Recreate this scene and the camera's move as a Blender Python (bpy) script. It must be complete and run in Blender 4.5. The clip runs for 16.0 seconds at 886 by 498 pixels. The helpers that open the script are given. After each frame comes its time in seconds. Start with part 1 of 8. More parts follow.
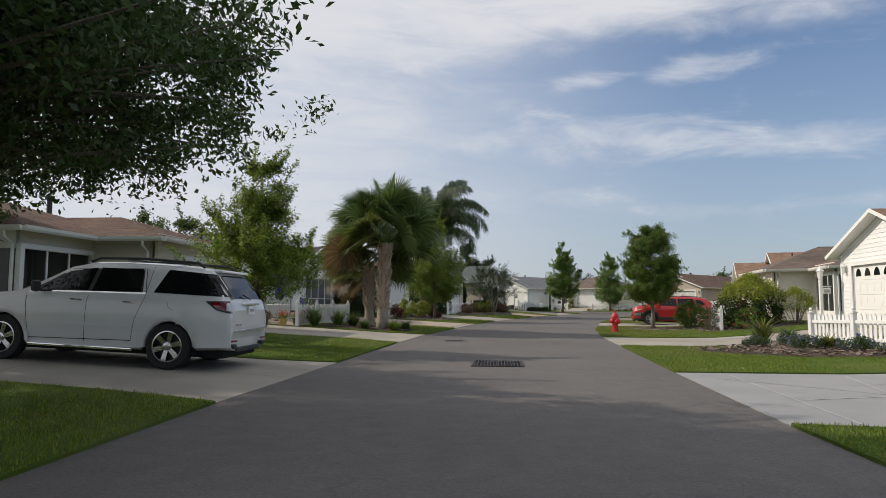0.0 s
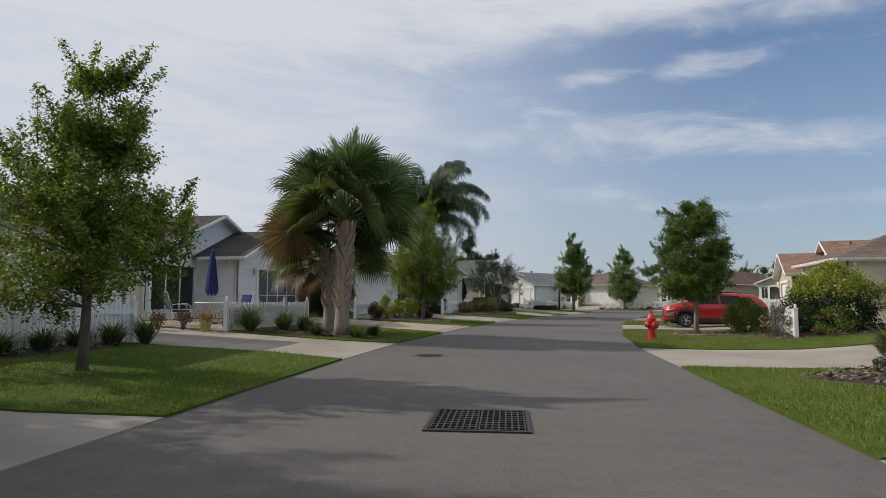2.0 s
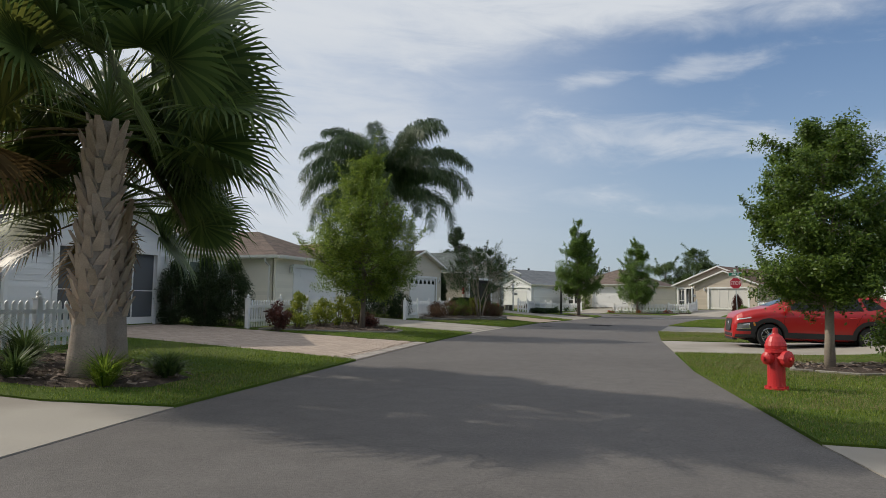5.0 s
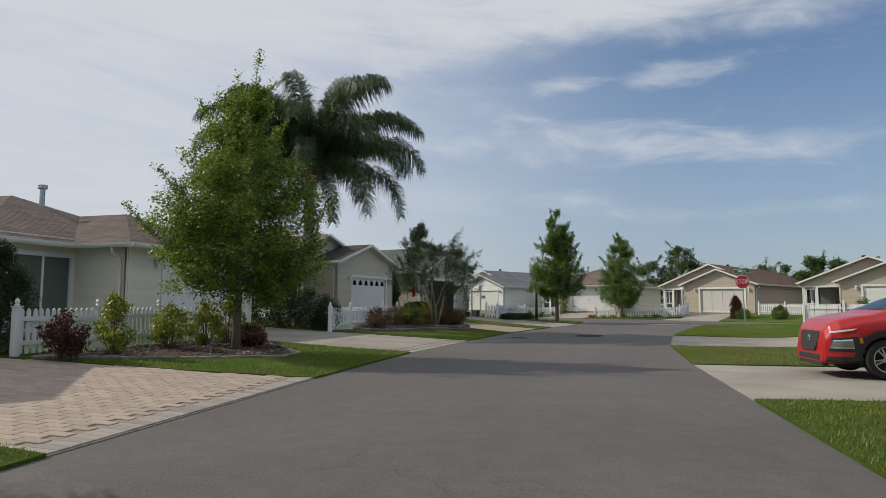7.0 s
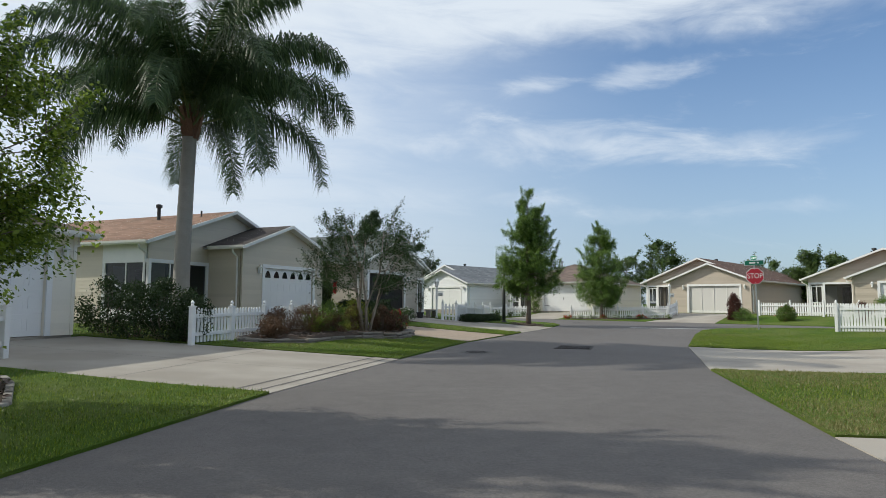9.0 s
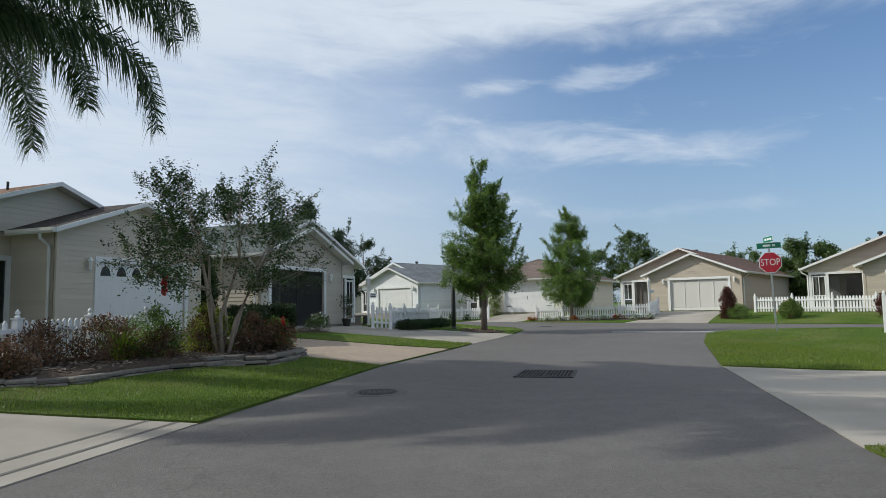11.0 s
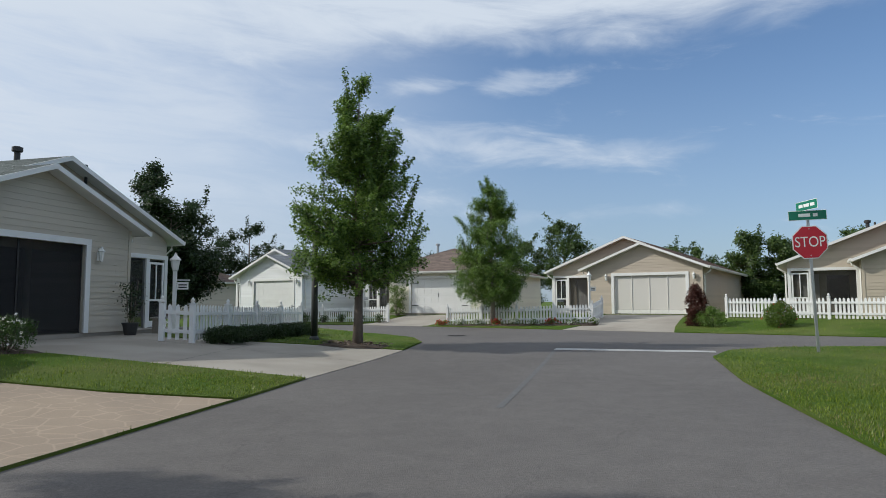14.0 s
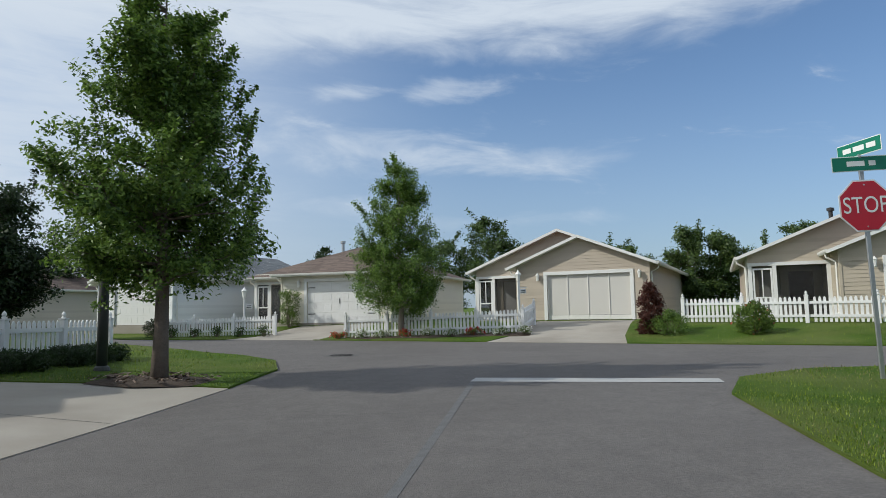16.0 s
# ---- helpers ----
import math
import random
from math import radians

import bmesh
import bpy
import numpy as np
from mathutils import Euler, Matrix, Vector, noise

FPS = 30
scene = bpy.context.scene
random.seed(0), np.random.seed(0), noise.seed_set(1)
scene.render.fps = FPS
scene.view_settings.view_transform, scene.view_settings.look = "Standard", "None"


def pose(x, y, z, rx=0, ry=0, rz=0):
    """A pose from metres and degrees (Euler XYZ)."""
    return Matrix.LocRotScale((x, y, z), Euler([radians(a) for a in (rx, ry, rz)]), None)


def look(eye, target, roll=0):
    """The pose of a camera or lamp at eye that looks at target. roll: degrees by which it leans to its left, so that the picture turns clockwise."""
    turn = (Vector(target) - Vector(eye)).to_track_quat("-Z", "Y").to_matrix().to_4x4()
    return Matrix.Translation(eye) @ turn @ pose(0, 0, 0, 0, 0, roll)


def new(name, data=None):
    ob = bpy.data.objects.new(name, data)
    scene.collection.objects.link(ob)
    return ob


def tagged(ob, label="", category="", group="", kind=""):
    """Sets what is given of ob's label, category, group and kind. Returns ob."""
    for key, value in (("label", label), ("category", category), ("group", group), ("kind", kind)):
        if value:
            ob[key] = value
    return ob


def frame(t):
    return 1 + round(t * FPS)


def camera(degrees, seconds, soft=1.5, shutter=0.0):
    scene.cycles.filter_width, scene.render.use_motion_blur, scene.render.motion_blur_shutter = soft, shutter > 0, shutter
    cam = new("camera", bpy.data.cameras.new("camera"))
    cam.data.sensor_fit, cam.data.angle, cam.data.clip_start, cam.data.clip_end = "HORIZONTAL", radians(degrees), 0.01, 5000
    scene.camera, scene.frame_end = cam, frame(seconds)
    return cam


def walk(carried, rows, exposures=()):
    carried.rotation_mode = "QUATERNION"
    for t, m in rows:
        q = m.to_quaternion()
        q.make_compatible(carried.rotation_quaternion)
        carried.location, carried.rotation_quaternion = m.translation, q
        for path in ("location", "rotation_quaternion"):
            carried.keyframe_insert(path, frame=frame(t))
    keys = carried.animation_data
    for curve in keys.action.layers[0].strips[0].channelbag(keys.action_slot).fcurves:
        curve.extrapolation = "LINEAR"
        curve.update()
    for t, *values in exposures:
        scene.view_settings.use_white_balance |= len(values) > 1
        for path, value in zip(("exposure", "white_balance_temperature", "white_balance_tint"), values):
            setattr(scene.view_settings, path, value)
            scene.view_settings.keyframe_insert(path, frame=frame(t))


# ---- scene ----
cam = camera(69.0, 16.0, soft=0.6)
PATH = [
    (0, (0.639, -0.810, 1.300), (0.582, 1.183, 1.462), 0.2),
    (0.5, (0.798, 0.771, 1.314), (0.738, 2.764, 1.474), 0.0),
    (1, (0.968, 2.404, 1.307), (0.904, 4.396, 1.467), 0.1),
    (1.5, (1.130, 4.102, 1.296), (1.060, 6.095, 1.451), 0.1),
    (2, (1.273, 5.895, 1.283), (1.197, 7.888, 1.438), 0.2),
    (2.5, (1.461, 7.786, 1.288), (1.381, 9.778, 1.442), 0.3),
    (3, (1.668, 9.726, 1.314), (1.588, 11.719, 1.461), 0.3),
    (3.5, (1.862, 11.728, 1.305), (1.781, 13.721, 1.450), 0.7),
    (3.7, (1.919, 12.525, 1.282), (1.839, 14.518, 1.425), 1.1),
    (5.8, (3.001, 20.049, 1.295), (2.945, 22.042, 1.460), 0.2),
    (6, (3.082, 20.878, 1.302), (3.038, 22.870, 1.468), 0.2),
    (6.5, (3.335, 22.900, 1.295), (3.316, 24.892, 1.464), 0.2),
    (7, (3.619, 24.871, 1.288), (3.626, 26.863, 1.459), 0.2),
    (7.5, (3.921, 26.807, 1.285), (3.953, 28.800, 1.457), 0.2),
    (8, (4.267, 28.751, 1.290), (4.321, 30.743, 1.461), 0.2),
    (8.5, (4.510, 30.610, 1.311), (4.589, 32.601, 1.478), 0.2),
    (9, (4.839, 32.560, 1.323), (4.940, 34.551, 1.489), 0.3),
    (9.2, (4.945, 33.348, 1.310), (5.060, 35.338, 1.478), 0.4),
    (11.3, (6.909, 41.034, 1.312), (7.137, 43.013, 1.485), -0.8),
    (11.5, (7.082, 41.729, 1.304), (7.326, 43.707, 1.477), -0.4),
    (12, (7.532, 43.404, 1.306), (7.814, 45.376, 1.480), -0.6),
    (12.5, (8.008, 45.028, 1.305), (8.320, 46.996, 1.478), -0.7),
    (13, (8.501, 46.657, 1.303), (8.841, 48.620, 1.473), -0.5),
    (13.5, (9.006, 48.245, 1.310), (9.392, 50.200, 1.476), -0.2),
    (14, (9.587, 49.833, 1.312), (10.037, 51.775, 1.476), -0.2),
    (14.5, (10.213, 51.403, 1.270), (10.728, 53.330, 1.417), 1.2),
    (15, (10.904, 52.888, 1.302), (11.478, 54.797, 1.466), -0.6),
    (15.5, (11.572, 54.287, 1.277), (12.201, 56.176, 1.473), -0.5),
    (16, (12.184, 55.593, 1.276), (12.850, 57.470, 1.459), -1.1),
]
EXPOSURES = [(0, -0.18, 6560, 10), (3.5, -0.36, 6340, 9), (6, -0.19, 6380, 7), (7.2, -0.36, 6380, 8), (8.2, -0.18, 6180, 7), (9, -0.02, 6080, 5), (11.5, -0.19, 5930, 5), (12.5, -0.20, 5930, 5), (14, -0.21, 5920, 6), (16, -0.22, 5900, 5)]
walk(cam, [(t, look(eye, target, roll)) for t, eye, target, roll in PATH], EXPOSURES)

# ---- sky and sun ----
SUN = Vector((-0.80, 0.18, 0.575)).normalized()
world = bpy.data.worlds.new("sky")
scene.world = world
world.use_nodes = True
wn, wl = world.node_tree.nodes, world.node_tree.links
wn.clear()
w_out, w_bg, w_sky = wn.new("ShaderNodeOutputWorld"), wn.new("ShaderNodeBackground"), wn.new("ShaderNodeTexSky")
w_sky.sky_type, w_sky.sun_disc = "NISHITA", False
w_sky.sun_elevation = math.asin(SUN.z)
w_sky.sun_rotation = math.atan2(SUN.x, SUN.y)
w_sky.air_density, w_sky.dust_density, w_sky.ozone_density = 1.0, 0.8, 1.5
w_bg.inputs["Strength"].default_value = 0.10


# thin high cloud: a broad bank overhead, small puffs below it, a milky veil towards the sun and haze low down
w_co, w_sep = wn.new("ShaderNodeTexCoord"), wn.new("ShaderNodeSeparateXYZ")
wl.new(w_co.outputs["Generated"], w_sep.inputs[0])


def w_math(op, a, b=None, clamp=False):
    node = wn.new("ShaderNodeMath")
    node.operation, node.use_clamp = op, clamp
    for k, q in enumerate((a, b)):
        if q is None:
            continue
        if isinstance(q, (int, float)):
            node.inputs[k].default_value = q
        else:
            wl.new(q, node.inputs[k])
    return node.outputs[0]


def w_noise(vector, scale, detail, rough, warp=0.0):
    nz = wn.new("ShaderNodeTexNoise")
    nz.inputs["Scale"].default_value, nz.inputs["Detail"].default_value, nz.inputs["Roughness"].default_value, nz.inputs["Distortion"].default_value = scale, detail, rough, warp
    wl.new(vector, nz.inputs["Vector"])
    return nz.outputs[0]


def w_ramp(v, lo, hi, to_lo=0.0, to_hi=1.0):
    r = wn.new("ShaderNodeMapRange")
    r.interpolation_type = "SMOOTHSTEP"
    r.inputs["From Min"].default_value, r.inputs["From Max"].default_value = lo, hi
    r.inputs["To Min"].default_value, r.inputs["To Max"].default_value = to_lo, to_hi
    wl.new(v, r.inputs["Value"])
    return r.outputs[0]


def w_vector(a, b):
    node = wn.new("ShaderNodeCombineXYZ")
    wl.new(a, node.inputs[0]), wl.new(b, node.inputs[1])
    return node.outputs[0]


# bearing from north and height above the horizon, in degrees
BEARING = w_math("MULTIPLY", w_math("ARCTAN2", w_sep.outputs["X"], w_sep.outputs["Y"]), 57.2958)
HEIGHT = w_math("MULTIPLY", w_math("ARCSINE", w_sep.outputs["Z"]), 57.2958)
tilted = w_math("ADD", HEIGHT, w_math("MULTIPLY", BEARING, 0.06))
puffs = w_noise(w_vector(w_math("MULTIPLY", BEARING, 0.11), w_math("MULTIPLY", tilted, 0.34)), 1.0, 9, 0.60, 0.5)
broad = w_noise(w_vector(w_math("MULTIPLY", BEARING, 0.035), w_math("MULTIPLY", tilted, 0.10)), 1.0, 4, 0.5, 0.4)
wisps = w_noise(w_vector(w_math("MULTIPLY", BEARING, 0.07), w_math("MULTIPLY", tilted, 0.45)), 1.0, 8, 0.65, 0.8)


def cloud_bank(bearing, height, wide, tall, slope, least, most, amount):
    """A streak of cloud: strongest at its middle, broken up by the puffs."""
    da = w_math("SUBTRACT", BEARING, bearing)
    de = w_math("SUBTRACT", w_math("SUBTRACT", HEIGHT, height), w_math("MULTIPLY", da, slope))
    q = w_math("ADD", w_math("POWER", w_math("DIVIDE", da, wide), 2.0), w_math("POWER", w_math("DIVIDE", de, tall), 2.0))
    near = w_math("POWER", 2.718, w_math("MULTIPLY", q, -1.0))
    return w_math("MULTIPLY", w_ramp(w_math("ADD", puffs, w_math("MULTIPLY", w_math("SUBTRACT", near, 1.0), 0.42)), least, most), amount)


ragged = w_math("ADD", HEIGHT, w_math("ADD", w_math("MULTIPLY", w_math("SUBTRACT", broad, 0.5), 7.0), w_math("MULTIPLY", w_math("SUBTRACT", puffs, 0.5), 5.0)))
overhead = w_math("MULTIPLY", w_ramp(w_math("SUBTRACT", ragged, w_math("MULTIPLY", BEARING, 0.04)), 19.6, 23.6), w_ramp(wisps, 0.25, 0.62, 0.66, 0.98))
banks = [cloud_bank(12.5, 14.0, 14.0, 2.4, -0.03, 0.20, 0.68, 0.72), cloud_bank(26.0, 13.0, 12.0, 1.9, -0.05, 0.24, 0.68, 0.55), cloud_bank(11.5, 18.7, 4.2, 0.9, 0.0, 0.16, 0.60, 0.66), cloud_bank(20.0, 19.0, 6.5, 1.4, 0.05, 0.20, 0.62, 0.55), cloud_bank(2.0, 9.2, 22.0, 1.8, 0.0, 0.30, 0.75, 0.40), cloud_bank(26.0, 7.6, 18.0, 1.4, 0.0, 0.30, 0.75, 0.34), cloud_bank(-8.0, 16.0, 14.0, 4.5, 0.0, 0.20, 0.70, 0.6)]
west = w_math("MULTIPLY", w_ramp(BEARING, 24.0, -26.0, 0.0, 0.96), w_ramp(wisps, 0.25, 0.65, 0.74, 1.0))
low = w_math("MULTIPLY", w_ramp(HEIGHT, 22.0, 0.0, 0.12, 0.80), w_ramp(BEARING, 55.0, -10.0, 0.62, 1.0))
clear = w_math("MULTIPLY", w_math("SUBTRACT", 1.0, overhead, True), w_math("SUBTRACT", 1.0, west, True))
for bank in banks:
    clear = w_math("MULTIPLY", clear, w_math("SUBTRACT", 1.0, bank, True))
cover = w_math("SUBTRACT", 1.0, clear, True)
w_mix = wn.new("ShaderNodeMix"); w_mix.data_type = "RGBA"
wl.new(cover, w_mix.inputs["Factor"])
w_tint = wn.new("ShaderNodeMix"); w_tint.data_type, w_tint.blend_type = "RGBA", "MULTIPLY"
w_tint.inputs["Factor"].default_value = 1.0
w_tint.inputs["B"].default_value = (1.14, 1.24, 1.38, 1)
wl.new(w_sky.outputs[0], w_tint.inputs["A"])
w_haze = wn.new("ShaderNodeMix"); w_haze.data_type = "RGBA"
w_haze.inputs["B"].default_value = (4.6, 5.3, 6.3, 1)
wl.new(low, w_haze.inputs["Factor"]), wl.new(w_tint.outputs["Result"], w_haze.inputs["A"])
wl.new(w_haze.outputs["Result"], w_mix.inputs["A"])
w_mix.inputs["B"].default_value = (8.0, 8.2, 8.7, 1)
wl.new(w_mix.outputs["Result"], w_bg.inputs["Color"])
wl.new(w_bg.outputs[0], w_out.inputs["Surface"])

sun_data = bpy.data.lights.new("sun", "SUN")
sun_data.energy, sun_data.angle, sun_data.color = 4.1, radians(0.6), (1.0, 0.90, 0.76)
sun_lamp = new("sun", sun_data)
sun_lamp.matrix_world = look((0, 0, 60), Vector((0, 0, 60)) - SUN)
scene.view_settings.exposure = 0.05


# ---- materials ----
def material(name, base, rough=0.7, metal=0.0, vary=0.12, scale=4.0, fine=60.0, bump=0.15, depth=0.01, island=0.0, per_object=0.0, second=None, second_amount=0.0, second_scale=0.7, coat=0.0, spec=0.5):
    """Base colour with noise at two scales, an optional second tone in patches, relief, and shades from piece to piece."""
    m = bpy.data.materials.new(name)
    m.use_nodes = True
    t = m.node_tree
    n, l = t.nodes, t.links
    b = n["Principled BSDF"]
    b.inputs["Roughness"].default_value, b.inputs["Metallic"].default_value = rough, metal
    b.inputs["Coat Weight"].default_value = coat
    b.inputs["Coat Roughness"].default_value = 0.05
    b.inputs["Specular IOR Level"].default_value = spec
    co = n.new("ShaderNodeTexCoord")
    na, nb = n.new("ShaderNodeTexNoise"), n.new("ShaderNodeTexNoise")
    na.inputs["Scale"].default_value, na.inputs["Detail"].default_value = scale, 4
    nb.inputs["Scale"].default_value, nb.inputs["Detail"].default_value = fine, 3
    l.new(co.outputs["Object"], na.inputs["Vector"]); l.new(co.outputs["Object"], nb.inputs["Vector"])
    add = n.new("ShaderNodeMath"); add.operation = "ADD"
    l.new(na.outputs[0], add.inputs[0]); l.new(nb.outputs[0], add.inputs[1])
    last = add.outputs[0]
    if island or per_object:
        src = n.new("ShaderNodeNewGeometry").outputs["Random Per Island"] if island else n.new("ShaderNodeObjectInfo").outputs["Random"]
        k = n.new("ShaderNodeMath"); k.operation = "MULTIPLY_ADD"
        k.inputs[1].default_value = (island or per_object) / max(vary, 1e-3)
        l.new(src, k.inputs[0]); l.new(last, k.inputs[2])
        half = n.new("ShaderNodeMath"); half.operation = "SUBTRACT"
        half.inputs[1].default_value = 0.5 * (island or per_object) / max(vary, 1e-3)
        l.new(k.outputs[0], half.inputs[0])
        last = half.outputs[0]
    mr = n.new("ShaderNodeMapRange")
    mr.clamp = False
    mr.inputs["From Min"].default_value, mr.inputs["From Max"].default_value = 0.5, 1.5
    mr.inputs["To Min"].default_value, mr.inputs["To Max"].default_value = 1 - vary, 1 + vary
    l.new(last, mr.inputs["Value"])
    colour = n.new("ShaderNodeMix"); colour.data_type = "RGBA"
    colour.inputs["A"].default_value, colour.inputs["B"].default_value = (*base, 1), (*(second or base), 1)
    if second:
        nc = n.new("ShaderNodeTexNoise")
        nc.inputs["Scale"].default_value, nc.inputs["Detail"].default_value = second_scale, 5
        l.new(co.outputs["Object"], nc.inputs["Vector"])
        r = n.new("ShaderNodeMapRange")
        r.inputs["From Min"].default_value, r.inputs["From Max"].default_value = 0.42, 0.62
        r.inputs["To Max"].default_value = second_amount
        l.new(nc.outputs[0], r.inputs["Value"]); l.new(r.outputs[0], colour.inputs["Factor"])
    else:
        colour.inputs["Factor"].default_value = 0
    mul = n.new("ShaderNodeVectorMath"); mul.operation = "SCALE"
    l.new(colour.outputs["Result"], mul.inputs[0]); l.new(mr.outputs[0], mul.inputs["Scale"])
    l.new(mul.outputs[0], b.inputs["Base Color"])
    if bump:
        bp = n.new("ShaderNodeBump")
        bp.inputs["Strength"].default_value, bp.inputs["Distance"].default_value = bump, depth
        l.new(nb.outputs[0], bp.inputs["Height"]); l.new(bp.outputs[0], b.inputs["Normal"])
    return m


def leaf_material(name, base, tip, island=0.45, through_light=0.35):
    """Leaves: shades from leaf to leaf, a little gloss and light let through."""
    m = bpy.data.materials.new(name)
    m.use_nodes = True
    n, l = m.node_tree.nodes, m.node_tree.links
    b, out = n["Principled BSDF"], n["Material Output"]
    geo = n.new("ShaderNodeNewGeometry")
    mix = n.new("ShaderNodeMix"); mix.data_type = "RGBA"
    mix.inputs["A"].default_value, mix.inputs["B"].default_value = (*base, 1), (*tip, 1)
    r = n.new("ShaderNodeMapRange")
    r.inputs["To Min"].default_value, r.inputs["To Max"].default_value = 0.5 - island, 0.5 + island
    l.new(geo.outputs["Random Per Island"], r.inputs["Value"]); l.new(r.outputs[0], mix.inputs["Factor"])
    l.new(mix.outputs["Result"], b.inputs["Base Color"])
    b.inputs["Roughness"].default_value = 0.44
    b.inputs["Specular IOR Level"].default_value = 0.38
    tr = n.new("ShaderNodeBsdfTranslucent")
    l.new(mix.outputs["Result"], tr.inputs["Color"])
    sh = n.new("ShaderNodeMixShader"); sh.inputs[0].default_value = through_light
    l.new(b.outputs[0], sh.inputs[1]); l.new(tr.outputs[0], sh.inputs[2]); l.new(sh.outputs[0], out.inputs["Surface"])
    return m


def screen_material(name, tone, open_share):
    """Insect screen: dark fibre with light passing between the threads."""
    m = bpy.data.materials.new(name)
    m.use_nodes = True
    n, l = m.node_tree.nodes, m.node_tree.links
    b, out = n["Principled BSDF"], n["Material Output"]
    b.inputs["Base Color"].default_value, b.inputs["Roughness"].default_value = (*tone, 1), 0.7
    tr = n.new("ShaderNodeBsdfTransparent")
    sh = n.new("ShaderNodeMixShader"); sh.inputs[0].default_value = open_share
    l.new(b.outputs[0], sh.inputs[1]); l.new(tr.outputs[0], sh.inputs[2]); l.new(sh.outputs[0], out.inputs["Surface"])
    return m


def glass_material(name, tone, rough=0.03):
    """Dark window glass seen from outside: a glossy pane over a dim inside."""
    m = bpy.data.materials.new(name)
    m.use_nodes = True
    n, l = m.node_tree.nodes, m.node_tree.links
    b, out = n["Principled BSDF"], n["Material Output"]
    b.inputs["Base Color"].default_value, b.inputs["Roughness"].default_value = (*tone, 1), rough
    tr = n.new("ShaderNodeBsdfTransparent")
    tr.inputs["Color"].default_value = (0.55, 0.6, 0.6, 1)
    sh = n.new("ShaderNodeMixShader"); sh.inputs[0].default_value = 0.35
    l.new(b.outputs[0], sh.inputs[1]); l.new(tr.outputs[0], sh.inputs[2]); l.new(sh.outputs[0], out.inputs["Surface"])
    return m


M = {}


def stamp_relief(m):
    """Adds the joints of a stamped flagstone pattern: slightly sunk, with pale grout in them."""
    n, l = m.node_tree.nodes, m.node_tree.links
    b = n["Principled BSDF"]
    co, cell = n.new("ShaderNodeTexCoord"), n.new("ShaderNodeTexVoronoi")
    cell.feature = "DISTANCE_TO_EDGE"
    cell.inputs["Scale"].default_value = 2.8
    l.new(co.outputs["Object"], cell.inputs["Vector"])
    r = n.new("ShaderNodeMapRange")
    r.inputs["From Max"].default_value = 0.05
    r.inputs["To Min"].default_value = 1.25
    l.new(cell.outputs["Distance"], r.inputs["Value"])
    last = b.inputs["Base Color"].links[0].from_socket
    dirt = n.new("ShaderNodeVectorMath"); dirt.operation = "SCALE"
    l.new(last, dirt.inputs[0]); l.new(r.outputs[0], dirt.inputs["Scale"])
    l.new(dirt.outputs[0], b.inputs["Base Color"])
    bp = n.new("ShaderNodeBump")
    bp.inputs["Strength"].default_value, bp.inputs["Distance"].default_value, bp.invert = 0.6, 0.01, True
    l.new(r.outputs[0], bp.inputs["Height"])
    l.new(b.inputs["Normal"].links[0].from_socket, bp.inputs["Normal"])
    l.new(bp.outputs[0], b.inputs["Normal"])


def asphalt_material():
    """Worn tarmac: stone grain, broad patches, smoother wheel-worn bands and a few hair cracks."""
    m = material("asphalt", (0.106, 0.097, 0.092), 0.85, vary=0.46, scale=30, fine=85, bump=0.9, depth=0.006, second=(0.083, 0.075, 0.071), second_amount=0.6, second_scale=0.28)
    n, l = m.node_tree.nodes, m.node_tree.links
    b = n["Principled BSDF"]
    last = b.inputs["Base Color"].links[0].from_socket
    co = n.new("ShaderNodeTexCoord")
    warp, mid = n.new("ShaderNodeTexNoise"), n.new("ShaderNodeTexNoise")
    warp.inputs["Scale"].default_value, warp.inputs["Detail"].default_value = 0.9, 6
    mid.inputs["Scale"].default_value, mid.inputs["Detail"].default_value, mid.inputs["Roughness"].default_value = 3.2, 6, 0.65
    l.new(co.outputs["Object"], mid.inputs["Vector"])
    l.new(co.outputs["Object"], warp.inputs["Vector"])
    shift = n.new("ShaderNodeVectorMath"); shift.operation = "MULTIPLY_ADD"
    shift.inputs[1].default_value = (1.6, 1.6, 0)
    l.new(warp.outputs["Color"], shift.inputs[0]); l.new(co.outputs["Object"], shift.inputs[2])
    cell = n.new("ShaderNodeTexVoronoi"); cell.feature = "DISTANCE_TO_EDGE"
    cell.inputs["Scale"].default_value = 0.16
    l.new(shift.outputs[0], cell.inputs["Vector"])
    crack = n.new("ShaderNodeMapRange")
    crack.inputs["From Min"].default_value, crack.inputs["From Max"].default_value = 0.0, 0.0025
    crack.inputs["To Min"].default_value, crack.inputs["To Max"].default_value = 0.80, 1.0
    l.new(cell.outputs["Distance"], crack.inputs["Value"])
    blot = n.new("ShaderNodeMapRange")
    blot.inputs["From Min"].default_value, blot.inputs["From Max"].default_value = 0.3, 0.7
    blot.inputs["To Min"].default_value, blot.inputs["To Max"].default_value = 0.87, 1.13
    l.new(mid.outputs[0], blot.inputs["Value"])
    both = n.new("ShaderNodeMath"); both.operation = "MULTIPLY"
    l.new(crack.outputs[0], both.inputs[0]); l.new(blot.outputs[0], both.inputs[1])
    sc = n.new("ShaderNodeVectorMath"); sc.operation = "SCALE"
    l.new(last, sc.inputs[0]); l.new(both.outputs[0], sc.inputs["Scale"])
    l.new(sc.outputs[0], b.inputs["Base Color"])
    return m


